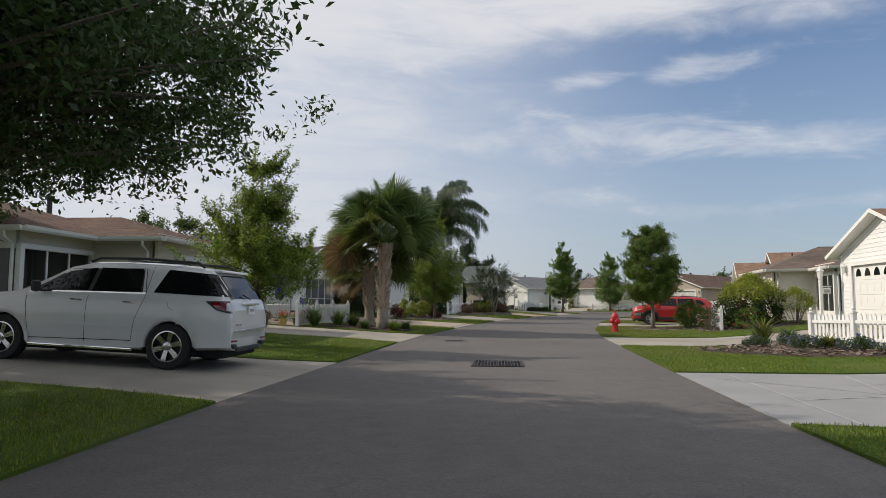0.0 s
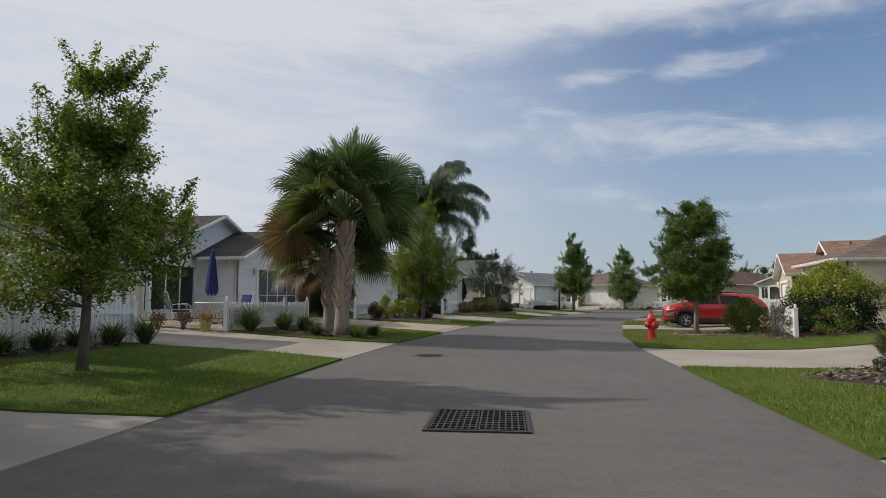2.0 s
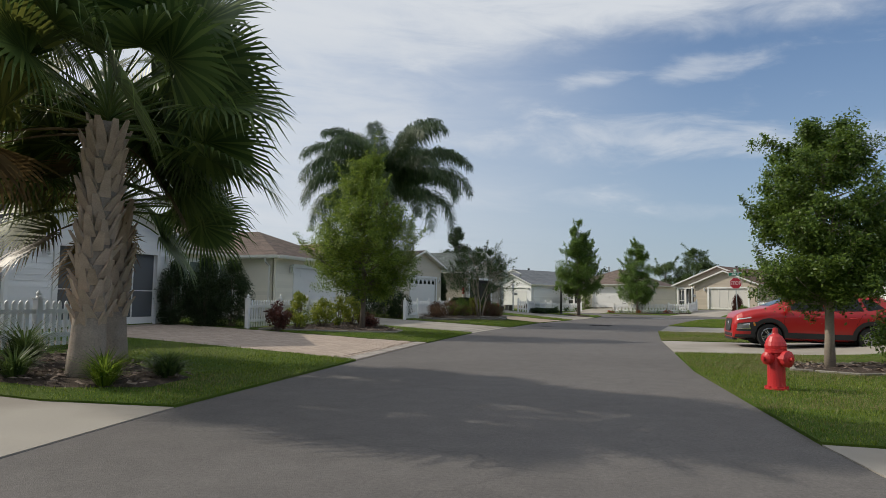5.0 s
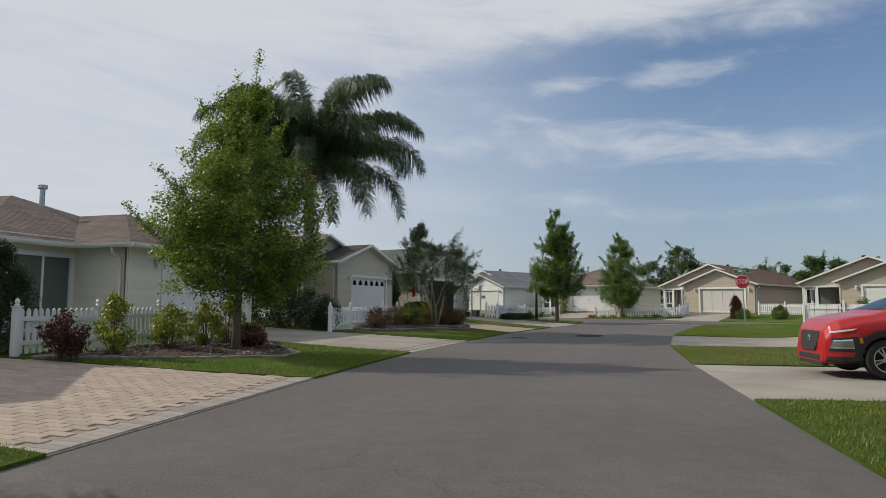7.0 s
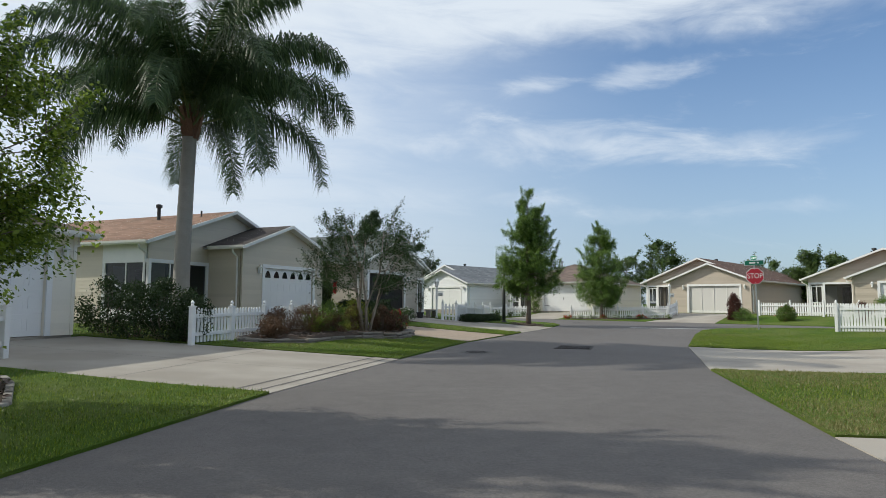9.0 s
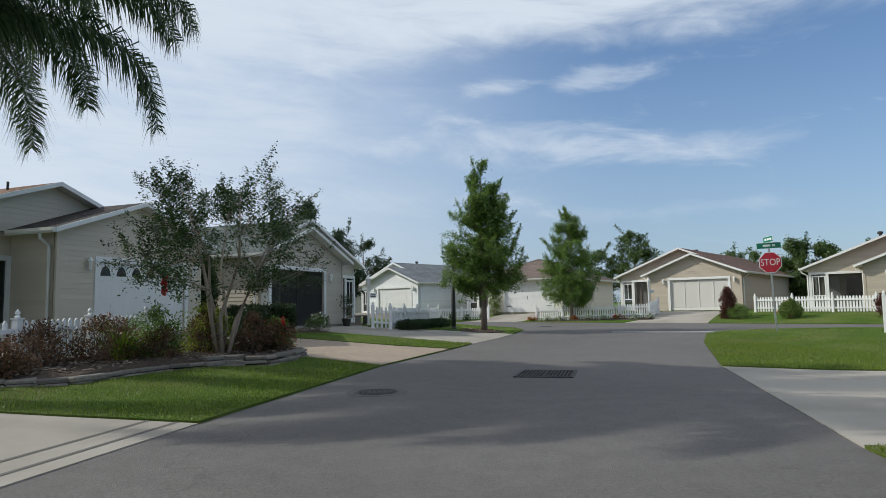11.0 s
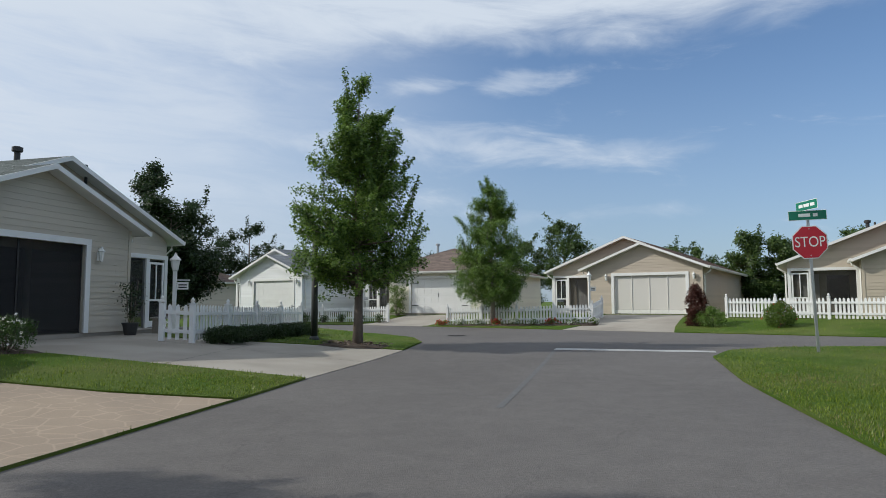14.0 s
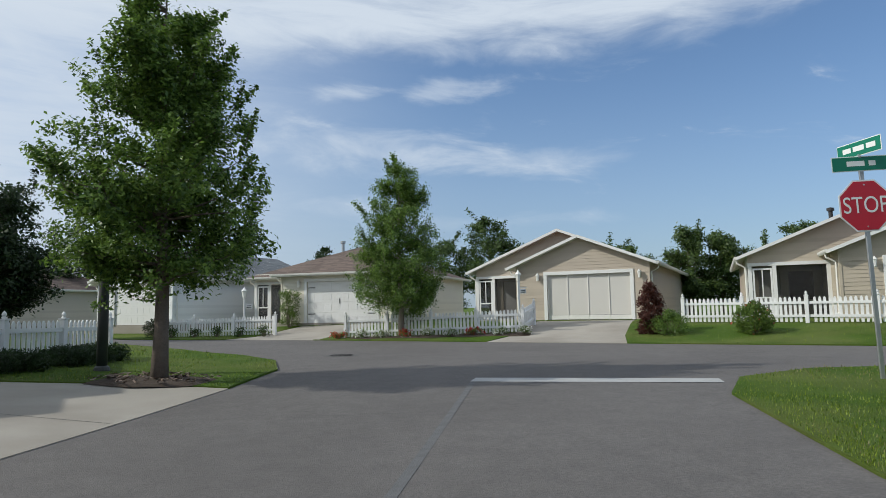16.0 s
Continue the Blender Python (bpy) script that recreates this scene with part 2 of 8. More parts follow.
M["asphalt"] = asphalt_material()
M["concrete"] = material("concrete", (0.315, 0.288, 0.248), 0.85, vary=0.10, scale=0.9, fine=90, bump=0.25, depth=0.003, second=(0.225, 0.200, 0.168), second_amount=0.75, second_scale=0.5)
M["grey_concrete"] = material("grey_concrete", (0.26, 0.26, 0.262), 0.75, vary=0.10, scale=0.9, fine=60, bump=0.25, depth=0.003, second=(0.215, 0.22, 0.225), second_amount=0.6)
M["paver"] = material("paver", (0.37, 0.295, 0.24), 0.85, vary=0.10, scale=3, fine=120, bump=0.3, depth=0.003, per_object=0.12)
M["paver_joined"] = material("paver_joined", (0.37, 0.295, 0.24), 0.85, vary=0.10, scale=3, fine=120, bump=0.3, depth=0.003, island=0.12)
M["paver_grey"] = material("paver_grey", (0.30, 0.265, 0.235), 0.85, vary=0.10, scale=3, fine=120, bump=0.3, depth=0.003, per_object=0.2)
M["stamped"] = material("stamped", (0.285, 0.222, 0.162), 0.8, vary=0.12, scale=1.5, fine=40, bump=0.3, depth=0.006, second=(0.24, 0.188, 0.14), second_amount=0.7)
stamp_relief(M["stamped"])
M["sand"] = material("sand", (0.27, 0.225, 0.18), 0.95, bump=0.3)
M["lawn"] = material("lawn", (0.066, 0.118, 0.011), 0.95, vary=0.25, scale=1.3, fine=130, bump=0.9, depth=0.03, second=(0.13, 0.155, 0.04), second_amount=0.7, second_scale=0.45, spec=0.15)
M["blade"] = leaf_material("blade", (0.048, 0.100, 0.008), (0.235, 0.300, 0.026), 0.5, 0.32)
M["dry_blade"] = leaf_material("dry_blade", (0.16, 0.17, 0.05), (0.26, 0.23, 0.10), 0.5, 0.3)
M["mulch"] = material("mulch", (0.082, 0.063, 0.050), 0.95, vary=0.35, scale=9, fine=45, bump=1.0, depth=0.03, spec=0.2)
M["chip"] = material("chip", (0.21, 0.16, 0.13), 0.95, vary=0.2, island=0.5, bump=0.4)
M["line_paint"] = material("line_paint", (0.34, 0.34, 0.335), 0.7, vary=0.2, scale=6, fine=80, bump=0.2, depth=0.002)
M["white_paint"] = material("white_paint", (0.73, 0.73, 0.715), 0.5, vary=0.06, scale=2, fine=40, bump=0.05)
M["picket"] = material("picket", (0.73, 0.73, 0.725), 0.45, vary=0.05, scale=3, fine=40, bump=0.05, per_object=0.04)
M["gutter"] = material("gutter", (0.72, 0.71, 0.67), 0.45, vary=0.06, bump=0.05)
M["iron"] = material("iron", (0.05, 0.045, 0.045), 0.6, metal=0.6, vary=0.25, scale=12, bump=0.4, depth=0.003)
# near-black: shade in drain holes, wheel wells and panel gaps, put into the colour
M["pit"] = material("pit", (0.008, 0.008, 0.008), 0.95, vary=0.1, bump=0.0)
M["dark_room"] = material("dark_room", (0.10, 0.095, 0.09), 0.9, vary=0.15, bump=0.1)
M["ceiling_paint"] = material("ceiling_paint", (0.45, 0.44, 0.42), 0.9, bump=0.1)
M["screen"] = screen_material("screen", (0.018, 0.018, 0.02), 0.42)
M["pale_screen"] = screen_material("pale_screen", (0.60, 0.58, 0.54), 0.03)
M["mid_screen"] = screen_material("mid_screen", (0.11, 0.12, 0.13), 0.15)
M["glass"] = glass_material("glass", (0.012, 0.016, 0.018))
M["green_glass"] = glass_material("green_glass", (0.16, 0.21, 0.19), 0.12)
M["pipe"] = material("pipe", (0.03, 0.03, 0.03), 0.6, bump=0.1)
M["galvanised"] = material("galvanised", (0.45, 0.46, 0.47), 0.42, metal=0.8, vary=0.12, scale=10, bump=0.1)
M["lamp_glass"] = material("lamp_glass", (0.75, 0.75, 0.72), 0.25, vary=0.04, bump=0.0)
M["red_paint"] = material("red_paint", (0.52, 0.025, 0.03), 0.4, vary=0.18, scale=6, bump=0.1, second=(0.36, 0.02, 0.02), second_amount=0.7, second_scale=3)
M["bark"] = material("bark", (0.15, 0.12, 0.095), 0.95, vary=0.35, scale=7, fine=40, bump=1.0, depth=0.03)
M["pale_bark"] = material("pale_bark", (0.25, 0.21, 0.17), 0.9, vary=0.25, scale=7, fine=40, bump=0.6, depth=0.02)
M["stem_bark"] = material("stem_bark", (0.34, 0.28, 0.22), 0.8, vary=0.3, scale=9, fine=40, bump=0.3, depth=0.01)
M["palm_trunk"] = material("palm_trunk", (0.30, 0.25, 0.205), 0.95, vary=0.3, scale=5, fine=40, bump=0.8, depth=0.02)
M["queen_trunk"] = material("queen_trunk", (0.27, 0.25, 0.225), 0.9, vary=0.2, scale=4, fine=30, bump=0.5, depth=0.02)
M["boot"] = material("boot", (0.40, 0.31, 0.235), 0.9, vary=0.3, scale=6, bump=0.5, island=0.3)
M["leaf_oak"] = leaf_material("leaf_oak", (0.036, 0.066, 0.020), (0.085, 0.135, 0.036))
M["leaf_young"] = leaf_material("leaf_young", (0.040, 0.086, 0.011), (0.30, 0.39, 0.052), through_light=0.46)
M["leaf_holly"] = leaf_material("leaf_holly", (0.028, 0.072, 0.014), (0.23, 0.345, 0.062), through_light=0.40)
M["leaf_dark"] = leaf_material("leaf_dark", (0.014, 0.032, 0.010), (0.040, 0.068, 0.018))
M["leaf_far"] = leaf_material("leaf_far", (0.030, 0.065, 0.018), (0.13, 0.19, 0.045))
M["leaf_myrtle"] = leaf_material("leaf_myrtle", (0.020, 0.048, 0.011), (0.075, 0.125, 0.026))
M["leaf_gold"] = leaf_material("leaf_gold", (0.09, 0.15, 0.018), (0.42, 0.43, 0.055))
M["leaf_red"] = leaf_material("leaf_red", (0.045, 0.018, 0.016), (0.14, 0.05, 0.035))
M["leaf_russet"] = leaf_material("leaf_russet", (0.06, 0.05, 0.025), (0.20, 0.10, 0.06))
M["petal_red"] = leaf_material("petal_red", (0.40, 0.02, 0.03), (0.60, 0.06, 0.05))
M["petal_white"] = leaf_material("petal_white", (0.70, 0.68, 0.66), (0.85, 0.84, 0.82))
M["petal_pink"] = leaf_material("petal_pink", (0.50, 0.18, 0.24), (0.65, 0.35, 0.40))
M["petal_blue"] = leaf_material("petal_blue", (0.10, 0.115, 0.17), (0.19, 0.21, 0.29))
M["leaf_holm"] = leaf_material("leaf_holm", (0.030, 0.070, 0.013), (0.19, 0.275, 0.045), through_light=0.44)
M["frond"] = leaf_material("frond", (0.036, 0.070, 0.020), (0.15, 0.205, 0.055))
M["frond_dry"] = leaf_material("frond_dry", (0.085, 0.055, 0.025), (0.17, 0.115, 0.05))
M["frond_yellow"] = leaf_material("frond_yellow", (0.055, 0.080, 0.018), (0.19, 0.205, 0.045))
M["frond_queen"] = leaf_material("frond_queen", (0.022, 0.050, 0.020), (0.095, 0.145, 0.055))
M["ledge_stone"] = material("ledge_stone", (0.155, 0.14, 0.12), 0.9, vary=0.35, scale=5, fine=30, bump=0.8, depth=0.025, per_object=0.35)
M["stone"] = material("stone", (0.24, 0.22, 0.19), 0.9, vary=0.25, scale=3, fine=30, bump=0.7, depth=0.02, per_object=0.3)
M["terracotta"] = material("terracotta", (0.42, 0.30, 0.10), 0.8, bump=0.2)
SIDING = {
    "white": material("siding_white", (0.76, 0.77, 0.775), 0.55, vary=0.05, scale=0.8, fine=40, bump=0.08, depth=0.003, island=0.05),
    "cream": material("siding_cream", (0.72, 0.68, 0.58), 0.55, vary=0.05, scale=0.8, fine=40, bump=0.08, depth=0.003, island=0.05),
    "beige": material("siding_beige", (0.56, 0.50, 0.40), 0.55, vary=0.05, scale=0.8, fine=40, bump=0.08, depth=0.003, island=0.05),
    "taupe": material("siding_taupe", (0.46, 0.395, 0.32), 0.55, vary=0.06, scale=0.8, fine=40, bump=0.08, depth=0.003, island=0.06),
    "tan": material("siding_tan", (0.45, 0.39, 0.305), 0.55, vary=0.06, scale=0.8, fine=40, bump=0.08, depth=0.003, island=0.06),
    "grey": material("siding_grey", (0.49, 0.44, 0.36), 0.55, vary=0.06, scale=0.8, fine=40, bump=0.08, depth=0.003, island=0.06),
}


def shingle(name, base, second):
    return material(name, base, 0.95, vary=0.12, scale=0.8, fine=70, bump=0.6, depth=0.006, island=0.20, second=second, second_amount=0.7, second_scale=0.5, spec=0.2)


ROOF = {
    "brown": shingle("shingle_brown", (0.138, 0.088, 0.068), (0.105, 0.070, 0.056)),
    "greybrown": shingle("shingle_greybrown", (0.072, 0.063, 0.060), (0.052, 0.047, 0.046)),
    "tan": shingle("shingle_tan", (0.235, 0.150, 0.108), (0.18, 0.118, 0.086)),
    "taupe": shingle("shingle_taupe", (0.150, 0.116, 0.100), (0.115, 0.092, 0.080)),
    "green": shingle("shingle_green", (0.098, 0.112, 0.108), (0.075, 0.088, 0.085)),
    "grey": shingle("shingle_grey", (0.17, 0.18, 0.19), (0.13, 0.14, 0.15)),
}


# ---- mesh helpers ----
class Geo:
    """Collects corners and faces for one mesh; m moves what is added."""

    def __init__(self, m=None):
        self.v, self.f, self.m = [], [], m

    def add(self, verts, faces):
        k = len(self.v)
        self.v += [tuple(self.m @ Vector(p)) if self.m else tuple(p) for p in verts]
        self.f += [tuple(k + i for i in face) for face in faces]
        return self

    def quad(self, a, b, c, d):
        return self.add([a, b, c, d], [(0, 1, 2, 3)])

    def box(self, x0, y0, z0, x1, y1, z1):
        v = [(x, y, z) for z in (z0, z1) for x, y in ((x0, y0), (x1, y0), (x1, y1), (x0, y1))]
        return self.add(v, [(3, 2, 1, 0), (4, 5, 6, 7), (0, 1, 5, 4), (1, 2, 6, 5), (2, 3, 7, 6), (3, 0, 4, 7)])

    def bar(self, x0, y0, z0, x1, y1, z1, c=0.006):
        """A box with its upright and top edges taken off."""
        ring = [(x0 + c, y0), (x1 - c, y0), (x1, y0 + c), (x1, y1 - c), (x1 - c, y1), (x0 + c, y1), (x0, y1 - c), (x0, y0 + c)]
        cx, cy, hx, hy = (x0 + x1) / 2, (y0 + y1) / 2, (x1 - x0) / 2, (y1 - y0) / 2
        top = [(cx + (x - cx) * (hx - c) / hx, cy + (y - cy) * (hy - c) / hy) for x, y in ring]
        v = [(x, y, z0) for x, y in ring] + [(x, y, z1 - c) for x, y in ring] + [(x, y, z1) for x, y in top]
        f = [tuple(range(7, -1, -1)), tuple(range(16, 24))]
        f += [(i + k, (i + 1) % 8 + k, (i + 1) % 8 + k + 8, i + k + 8) for k in (0, 8) for i in range(8)]
        return self.add(v, f)

    def tube(self, points, radii, sides=8, cap=True):
        """A round tube through the points."""
        pts = [Vector(p) for p in points]
        rr = radii if isinstance(radii, (list, tuple)) else [radii] * len(pts)
        v, f = [], []
        for i, p in enumerate(pts):
            d = (pts[min(i + 1, len(pts) - 1)] - pts[max(i - 1, 0)]).normalized()
            a = d.cross(Vector((0, 0, 1)) if abs(d.z) < 0.9 else Vector((1, 0, 0))).normalized()
            b = d.cross(a)
            v += [p + rr[i] * (math.cos(t) * a + math.sin(t) * b) for t in (2 * math.pi * k / sides for k in range(sides))]
        for i in range(len(pts) - 1):
            f += [(i * sides + k, i * sides + (k + 1) % sides, (i + 1) * sides + (k + 1) % sides, (i + 1) * sides + k) for k in range(sides)]
        if cap:
            f += [tuple(range(sides - 1, -1, -1)), tuple(range(len(v) - sides, len(v)))]
        return self.add(v, f)

    def lathe(self, profile, centre=(0, 0, 0), sides=16, cap=True):
        """A turned shape: profile of (radius, height)."""
        x, y, z = centre
        v = [(x + r * math.cos(t), y + r * math.sin(t), z + h) for r, h in profile for t in (2 * math.pi * k / sides for k in range(sides))]
        f = [(i * sides + k, i * sides + (k + 1) % sides, (i + 1) * sides + (k + 1) % sides, (i + 1) * sides + k) for i in range(len(profile) - 1) for k in range(sides)]
        if cap:
            f += [tuple(range(sides - 1, -1, -1)), tuple(range(len(v) - sides, len(v)))]
        return self.add(v, f)

    def prism(self, outline, y0, y1):
        """An outline in x and z drawn out along y."""
        n = len(outline)
        v = [(x, y0, z) for x, z in outline] + [(x, y1, z) for x, z in outline]
        return self.add(v, [tuple(range(n)), tuple(range(2 * n - 1, n - 1, -1))] + [(i, i + n, (i + 1) % n + n, (i + 1) % n) for i in range(n)])

    def mesh(self, name, mat, smooth=False):
        me = bpy.data.meshes.new(name)
        me.from_pydata(self.v, [], self.f)
        if mat:
            me.materials.append(mat)
        if smooth:
            me.shade_smooth()
        return me


def part(name, geo, mat, parent=None, label="", smooth=False, at=None):
    """One mesh object, under a thing or a part where one is given."""
    ob = new(name, geo if isinstance(geo, bpy.types.Mesh) else geo.mesh(name, mat, smooth))
    if parent:
        ob.parent = parent
    if at is not None:
        ob.matrix_basis = at
    if label:
        ob["label"] = label
    return ob


def thing(name, m, label, category, group="", kind=""):
    ob = new(name)
    ob.matrix_basis = m
    return tagged(ob, label, category, group, kind)


def smooth_by_angle(ob):
    ob.data.set_sharp_from_angle(angle=radians(48))
    return ob


# ---- the lie of the land ----
LEFT = [(-3.6, -14), (-2.9, 0), (-2.47, 7.4), (-1.97, 12.8), (-1.36, 19.5), (-0.76, 24.5), (0.33, 30.4), (1.45, 36.1), (2.83, 42.1), (4.6, 47.77), (6.76, 54.26), (9.11, 59.56), (9.81, 61.26), (12.41, 66.76)]
RIGHT = [(3.6, -14), (3.75, 0), (4.11, 6.2), (4.58, 11.3), (5.32, 18.4), (5.83, 23.2), (6.85, 29.4), (7.86, 33.7), (9.08, 38.9), (10.85, 45.3), (13.41, 52.16), (14.61, 54.66), (16.71, 59.06)]


def edge_x(line, y):
    return float(np.interp(y, [p[1] for p in line], [p[0] for p in line]))


def ease(a, b, x):
    t = min(max((x - a) / (b - a), 0), 1)
    return t * t * (3 - 2 * t)


def ground_z(x, y):
    """Height of the land: the street at 0, plots rising away from it, and the far side of the cross street higher."""
    q = 0.77 * x + 0.64 * y
    left, right = (edge_x(LEFT, y) - x) * 0.94, (x - edge_x(RIGHT, y)) * 0.94
    plot = (0.46 * min(max(left / 8.5, 0), 1) if y < 50 else 0.46 * min(max(left / (8.5 - 2.5 * ease(50, 60, y)), 0), 1)) + (0.45 * ease(3, 9, right) if y < 50 else 0.1 * ease(3, 9, right))
    return 0.10 * ease(49, 57, q) + 0.5 * ease(64.85, 71, q) + plot * (1 - ease(58, 64, q))


def on_ground(x, y, lift=0.0):
    return Vector((x, y, ground_z(x, y) + lift))


ROAD = LEFT + [(13.41, 69.26), (13.56, 71.46), (12.91, 73.86), (11.21, 76.46), (6.81, 81.06), (0.31, 86.26), (-11.69, 95.76), (-29.69, 109.26)]
ROAD += [(-26.69, 115.26), (-8.69, 102.26), (2.31, 93.26), (8.11, 88.56), (15.11, 82.66), (20.51, 76.46), (25.41, 70.76), (28.71, 67.06), (33.31, 61.26), (42.31, 49.26), (60.31, 23.26)]
ROAD += [(54.31, 19.26), (36.91, 44.26), (30.31, 54.06), (26.61, 59.86), (23.91, 62.86), (21.71, 63.96), (19.91, 63.66), (18.61, 62.46)] + RIGHT[::-1]
DRIVES = [
    ("driveway", "concrete", [(-2.47, 7.4), (-1.97, 12.8), (-3.4, 12.6), (-13.5, 13.4), (-13.5, 8.6), (-4.2, 7.8)], "pale concrete driveway under a parked white car"),
    ("driveway", "concrete", [(-1.36, 19.5), (-0.76, 24.5), (-2.2, 24.3), (-9.6, 25.6), (-9.8, 19.3), (-6.9, 20.2), (-3.0, 20.0)], "pale concrete driveway with saw-cut joints"),
    ("driveway", "sand", [(0.33, 30.4), (1.45, 36.1), (-0.2, 36.1), (-6.8, 36.8), (-7.5, 32.2), (-1.4, 30.9)], "pinkish clay brick paver driveway"),
    ("driveway", "concrete", [(2.83, 42.1), (4.6, 47.77), (2.98, 48.04), (-3.34, 49.27), (-4.9, 44.2), (1.1, 42.4)], "pale concrete driveway with a scored border"),
    ("driveway", "stamped", [(6.76, 54.26), (8.88, 59.05), (7.2, 59.25), (0.7, 61.3), (-0.75, 57.5), (4.91, 55.46)], "tan stamped concrete driveway"),
    ("driveway", "concrete", [(9.81, 61.26), (12.41, 66.76), (11.0, 67.3), (7.7, 67.7), (6.4, 67.5), (5.7, 70.4), (4.9, 72.0), (2.61, 63.96), (8.21, 61.86)], "pale concrete driveway sloping up to a garage"),
    ("driveway", "grey_concrete", [(4.11, 6.2), (4.58, 11.3), (6.2, 11.2), (13.0, 11.0), (12.6, 4.8), (5.8, 5.9)], "grey stamped concrete driveway with pale score lines"),
    ("driveway", "concrete", [(5.32, 18.4), (5.83, 23.2), (7.4, 22.8), (14.6, 22.9), (14.2, 18.2), (6.9, 18.2)], "pale concrete driveway beside a flower bed"),
    ("driveway", "concrete", [(7.86, 33.7), (9.08, 38.9), (10.6, 38.6), (17.6, 37.6), (16.5, 32.9), (9.4, 33.5)], "pale concrete driveway under a parked red car"),
    ("driveway", "concrete", [(10.85, 45.3), (13.41, 52.16), (14.77, 51), (21.27, 47.9), (19.6, 43.1), (12.2, 44.8)], "pale concrete driveway across a mown verge"),
    ("driveway", "concrete", [(20.91, 75.96), (24.01, 72.36), (25.21, 74.16), (29.51, 79.36), (26.11, 81.86), (22.51, 77.26)], "pale concrete driveway up to a wide garage door"),
    ("driveway", "concrete", [(12.61, 84.76), (16.11, 81.56), (17.31, 83.46), (19.71, 86.06), (16.31, 88.66), (13.91, 86.16)], "pale concrete driveway up to a white garage door"),
]


def inside(outline, x, y):
    hit = False
    for (xa, ya), (xb, yb) in zip(outline, outline[1:] + outline[:1]):
        if (ya > y) != (yb > y) and x < xa + (y - ya) * (xb - xa) / (yb - ya):
            hit = not hit
    return hit


def fine_outline(outline, step=1.2, smooth=True):
    """The outline cut into short steps."""
    out = []
    for (xa, ya), (xb, yb) in zip(outline, outline[1:] + outline[:1]):
        n = max(1, int(math.hypot(xb - xa, yb - ya) / step)) if -20 < ya < 100 else 1
        out += [(xa + (xb - xa) * i / n, ya + (yb - ya) * i / n) for i in range(n)]
    return out


def build_ground():
    """One sheet cut along the edges of the road and the driveways, so that no two surfaces share a plane."""
    from mathutils.geometry import delaunay_2d_cdt
    rings = [fine_outline(ROAD)] + [fine_outline(d[2]) for d in DRIVES]
    pts, edges = [], []
    for ring in rings:
        k = len(pts)
        pts += [Vector(p) for p in ring]
        edges += [(k + i, k + (i + 1) % len(ring)) for i in range(len(ring))]
    for x in np.arange(-30, 51, 1.5):
        for y in np.arange(-14, 107, 1.5):
            pts.append(Vector((x + 0.31 * math.sin(y * 2.1), y + 0.31 * math.sin(x * 1.7))))
    for k in range(40):
        a = 2 * math.pi * k / 40
        for r in (90, 150, 300, 700, 1500, 2600):
            pts.append(Vector((10 + r * math.cos(a), 45 + r * math.sin(a))))
    v, _, f, _, _, _ = delaunay_2d_cdt(pts, edges, [], 0, 1e-4)
    names = ["ground", "road"] + [d[0] for d in DRIVES]
    geos = [Geo() for _ in names]
    lawn_tris = []
    seats = [{} for _ in names]
    for tri in f:
        cx, cy = sum(v[i].x for i in tri) / 3, sum(v[i].y for i in tri) / 3
        which = 0
        for n, d in enumerate(DRIVES):
            if inside(d[2], cx, cy):
                which = n + 2
        if inside(ROAD, cx, cy):
            which = 1
        lift = 0.035 if which == 0 else 0.0 if which == 1 else 0.012
        g, seat = geos[which], seats[which]
        ids = []
        for i in tri:
            if i not in seat:
                seat[i] = len(g.v)
                far = math.hypot(v[i].x - 10, v[i].y - 45) > 80
                g.v.append((v[i].x, v[i].y, (0.3 if far else ground_z(v[i].x, v[i].y)) + lift))
            ids.append(seat[i])
        g.f.append(tuple(ids))
        if which == 0:
            lawn_tris.append([(v[i].x, v[i].y) for i in tri])
    # the cut edges of lawns and slabs
    for g in [geos[0]] + geos[2:]:
        count = {}
        for face in g.f:
            for a, b in zip(face, face[1:] + face[:1]):
                count[tuple(sorted((a, b)))] = count.get(tuple(sorted((a, b))), 0) + 1
        skirt = {}
        for (a, b), n in count.items():
            if n == 1 and math.hypot(g.v[a][0] - 10, g.v[a][1] - 45) < 200:
                for i in (a, b):
                    if i not in skirt:
                        skirt[i] = len(g.v)
                        x, y, z = g.v[i]
                        g.v.append((x, y, z - 0.09))
                g.f.append((a, b, skirt[b], skirt[a]))
    ground = part("ground", geos[0], M["lawn"], smooth=False)
    tagged(ground, "mown green lawns sloping gently up from the street", "lawn", kind="structure")
    road = part("road", geos[1], M["asphalt"])
    tagged(road, "dark grey asphalt street with worn paler patches", "road", kind="structure")
    made = []
    for d, g in zip(DRIVES, geos[2:]):
        ob = part(d[0], g, M[d[1]])
        tagged(ob, d[3], "driveway", "driveways", "structure")
        made.append(ob)
    return ground, road, made, lawn_tris


GROUND, ROAD_OB, DRIVE_OBS, LAWN = build_ground()


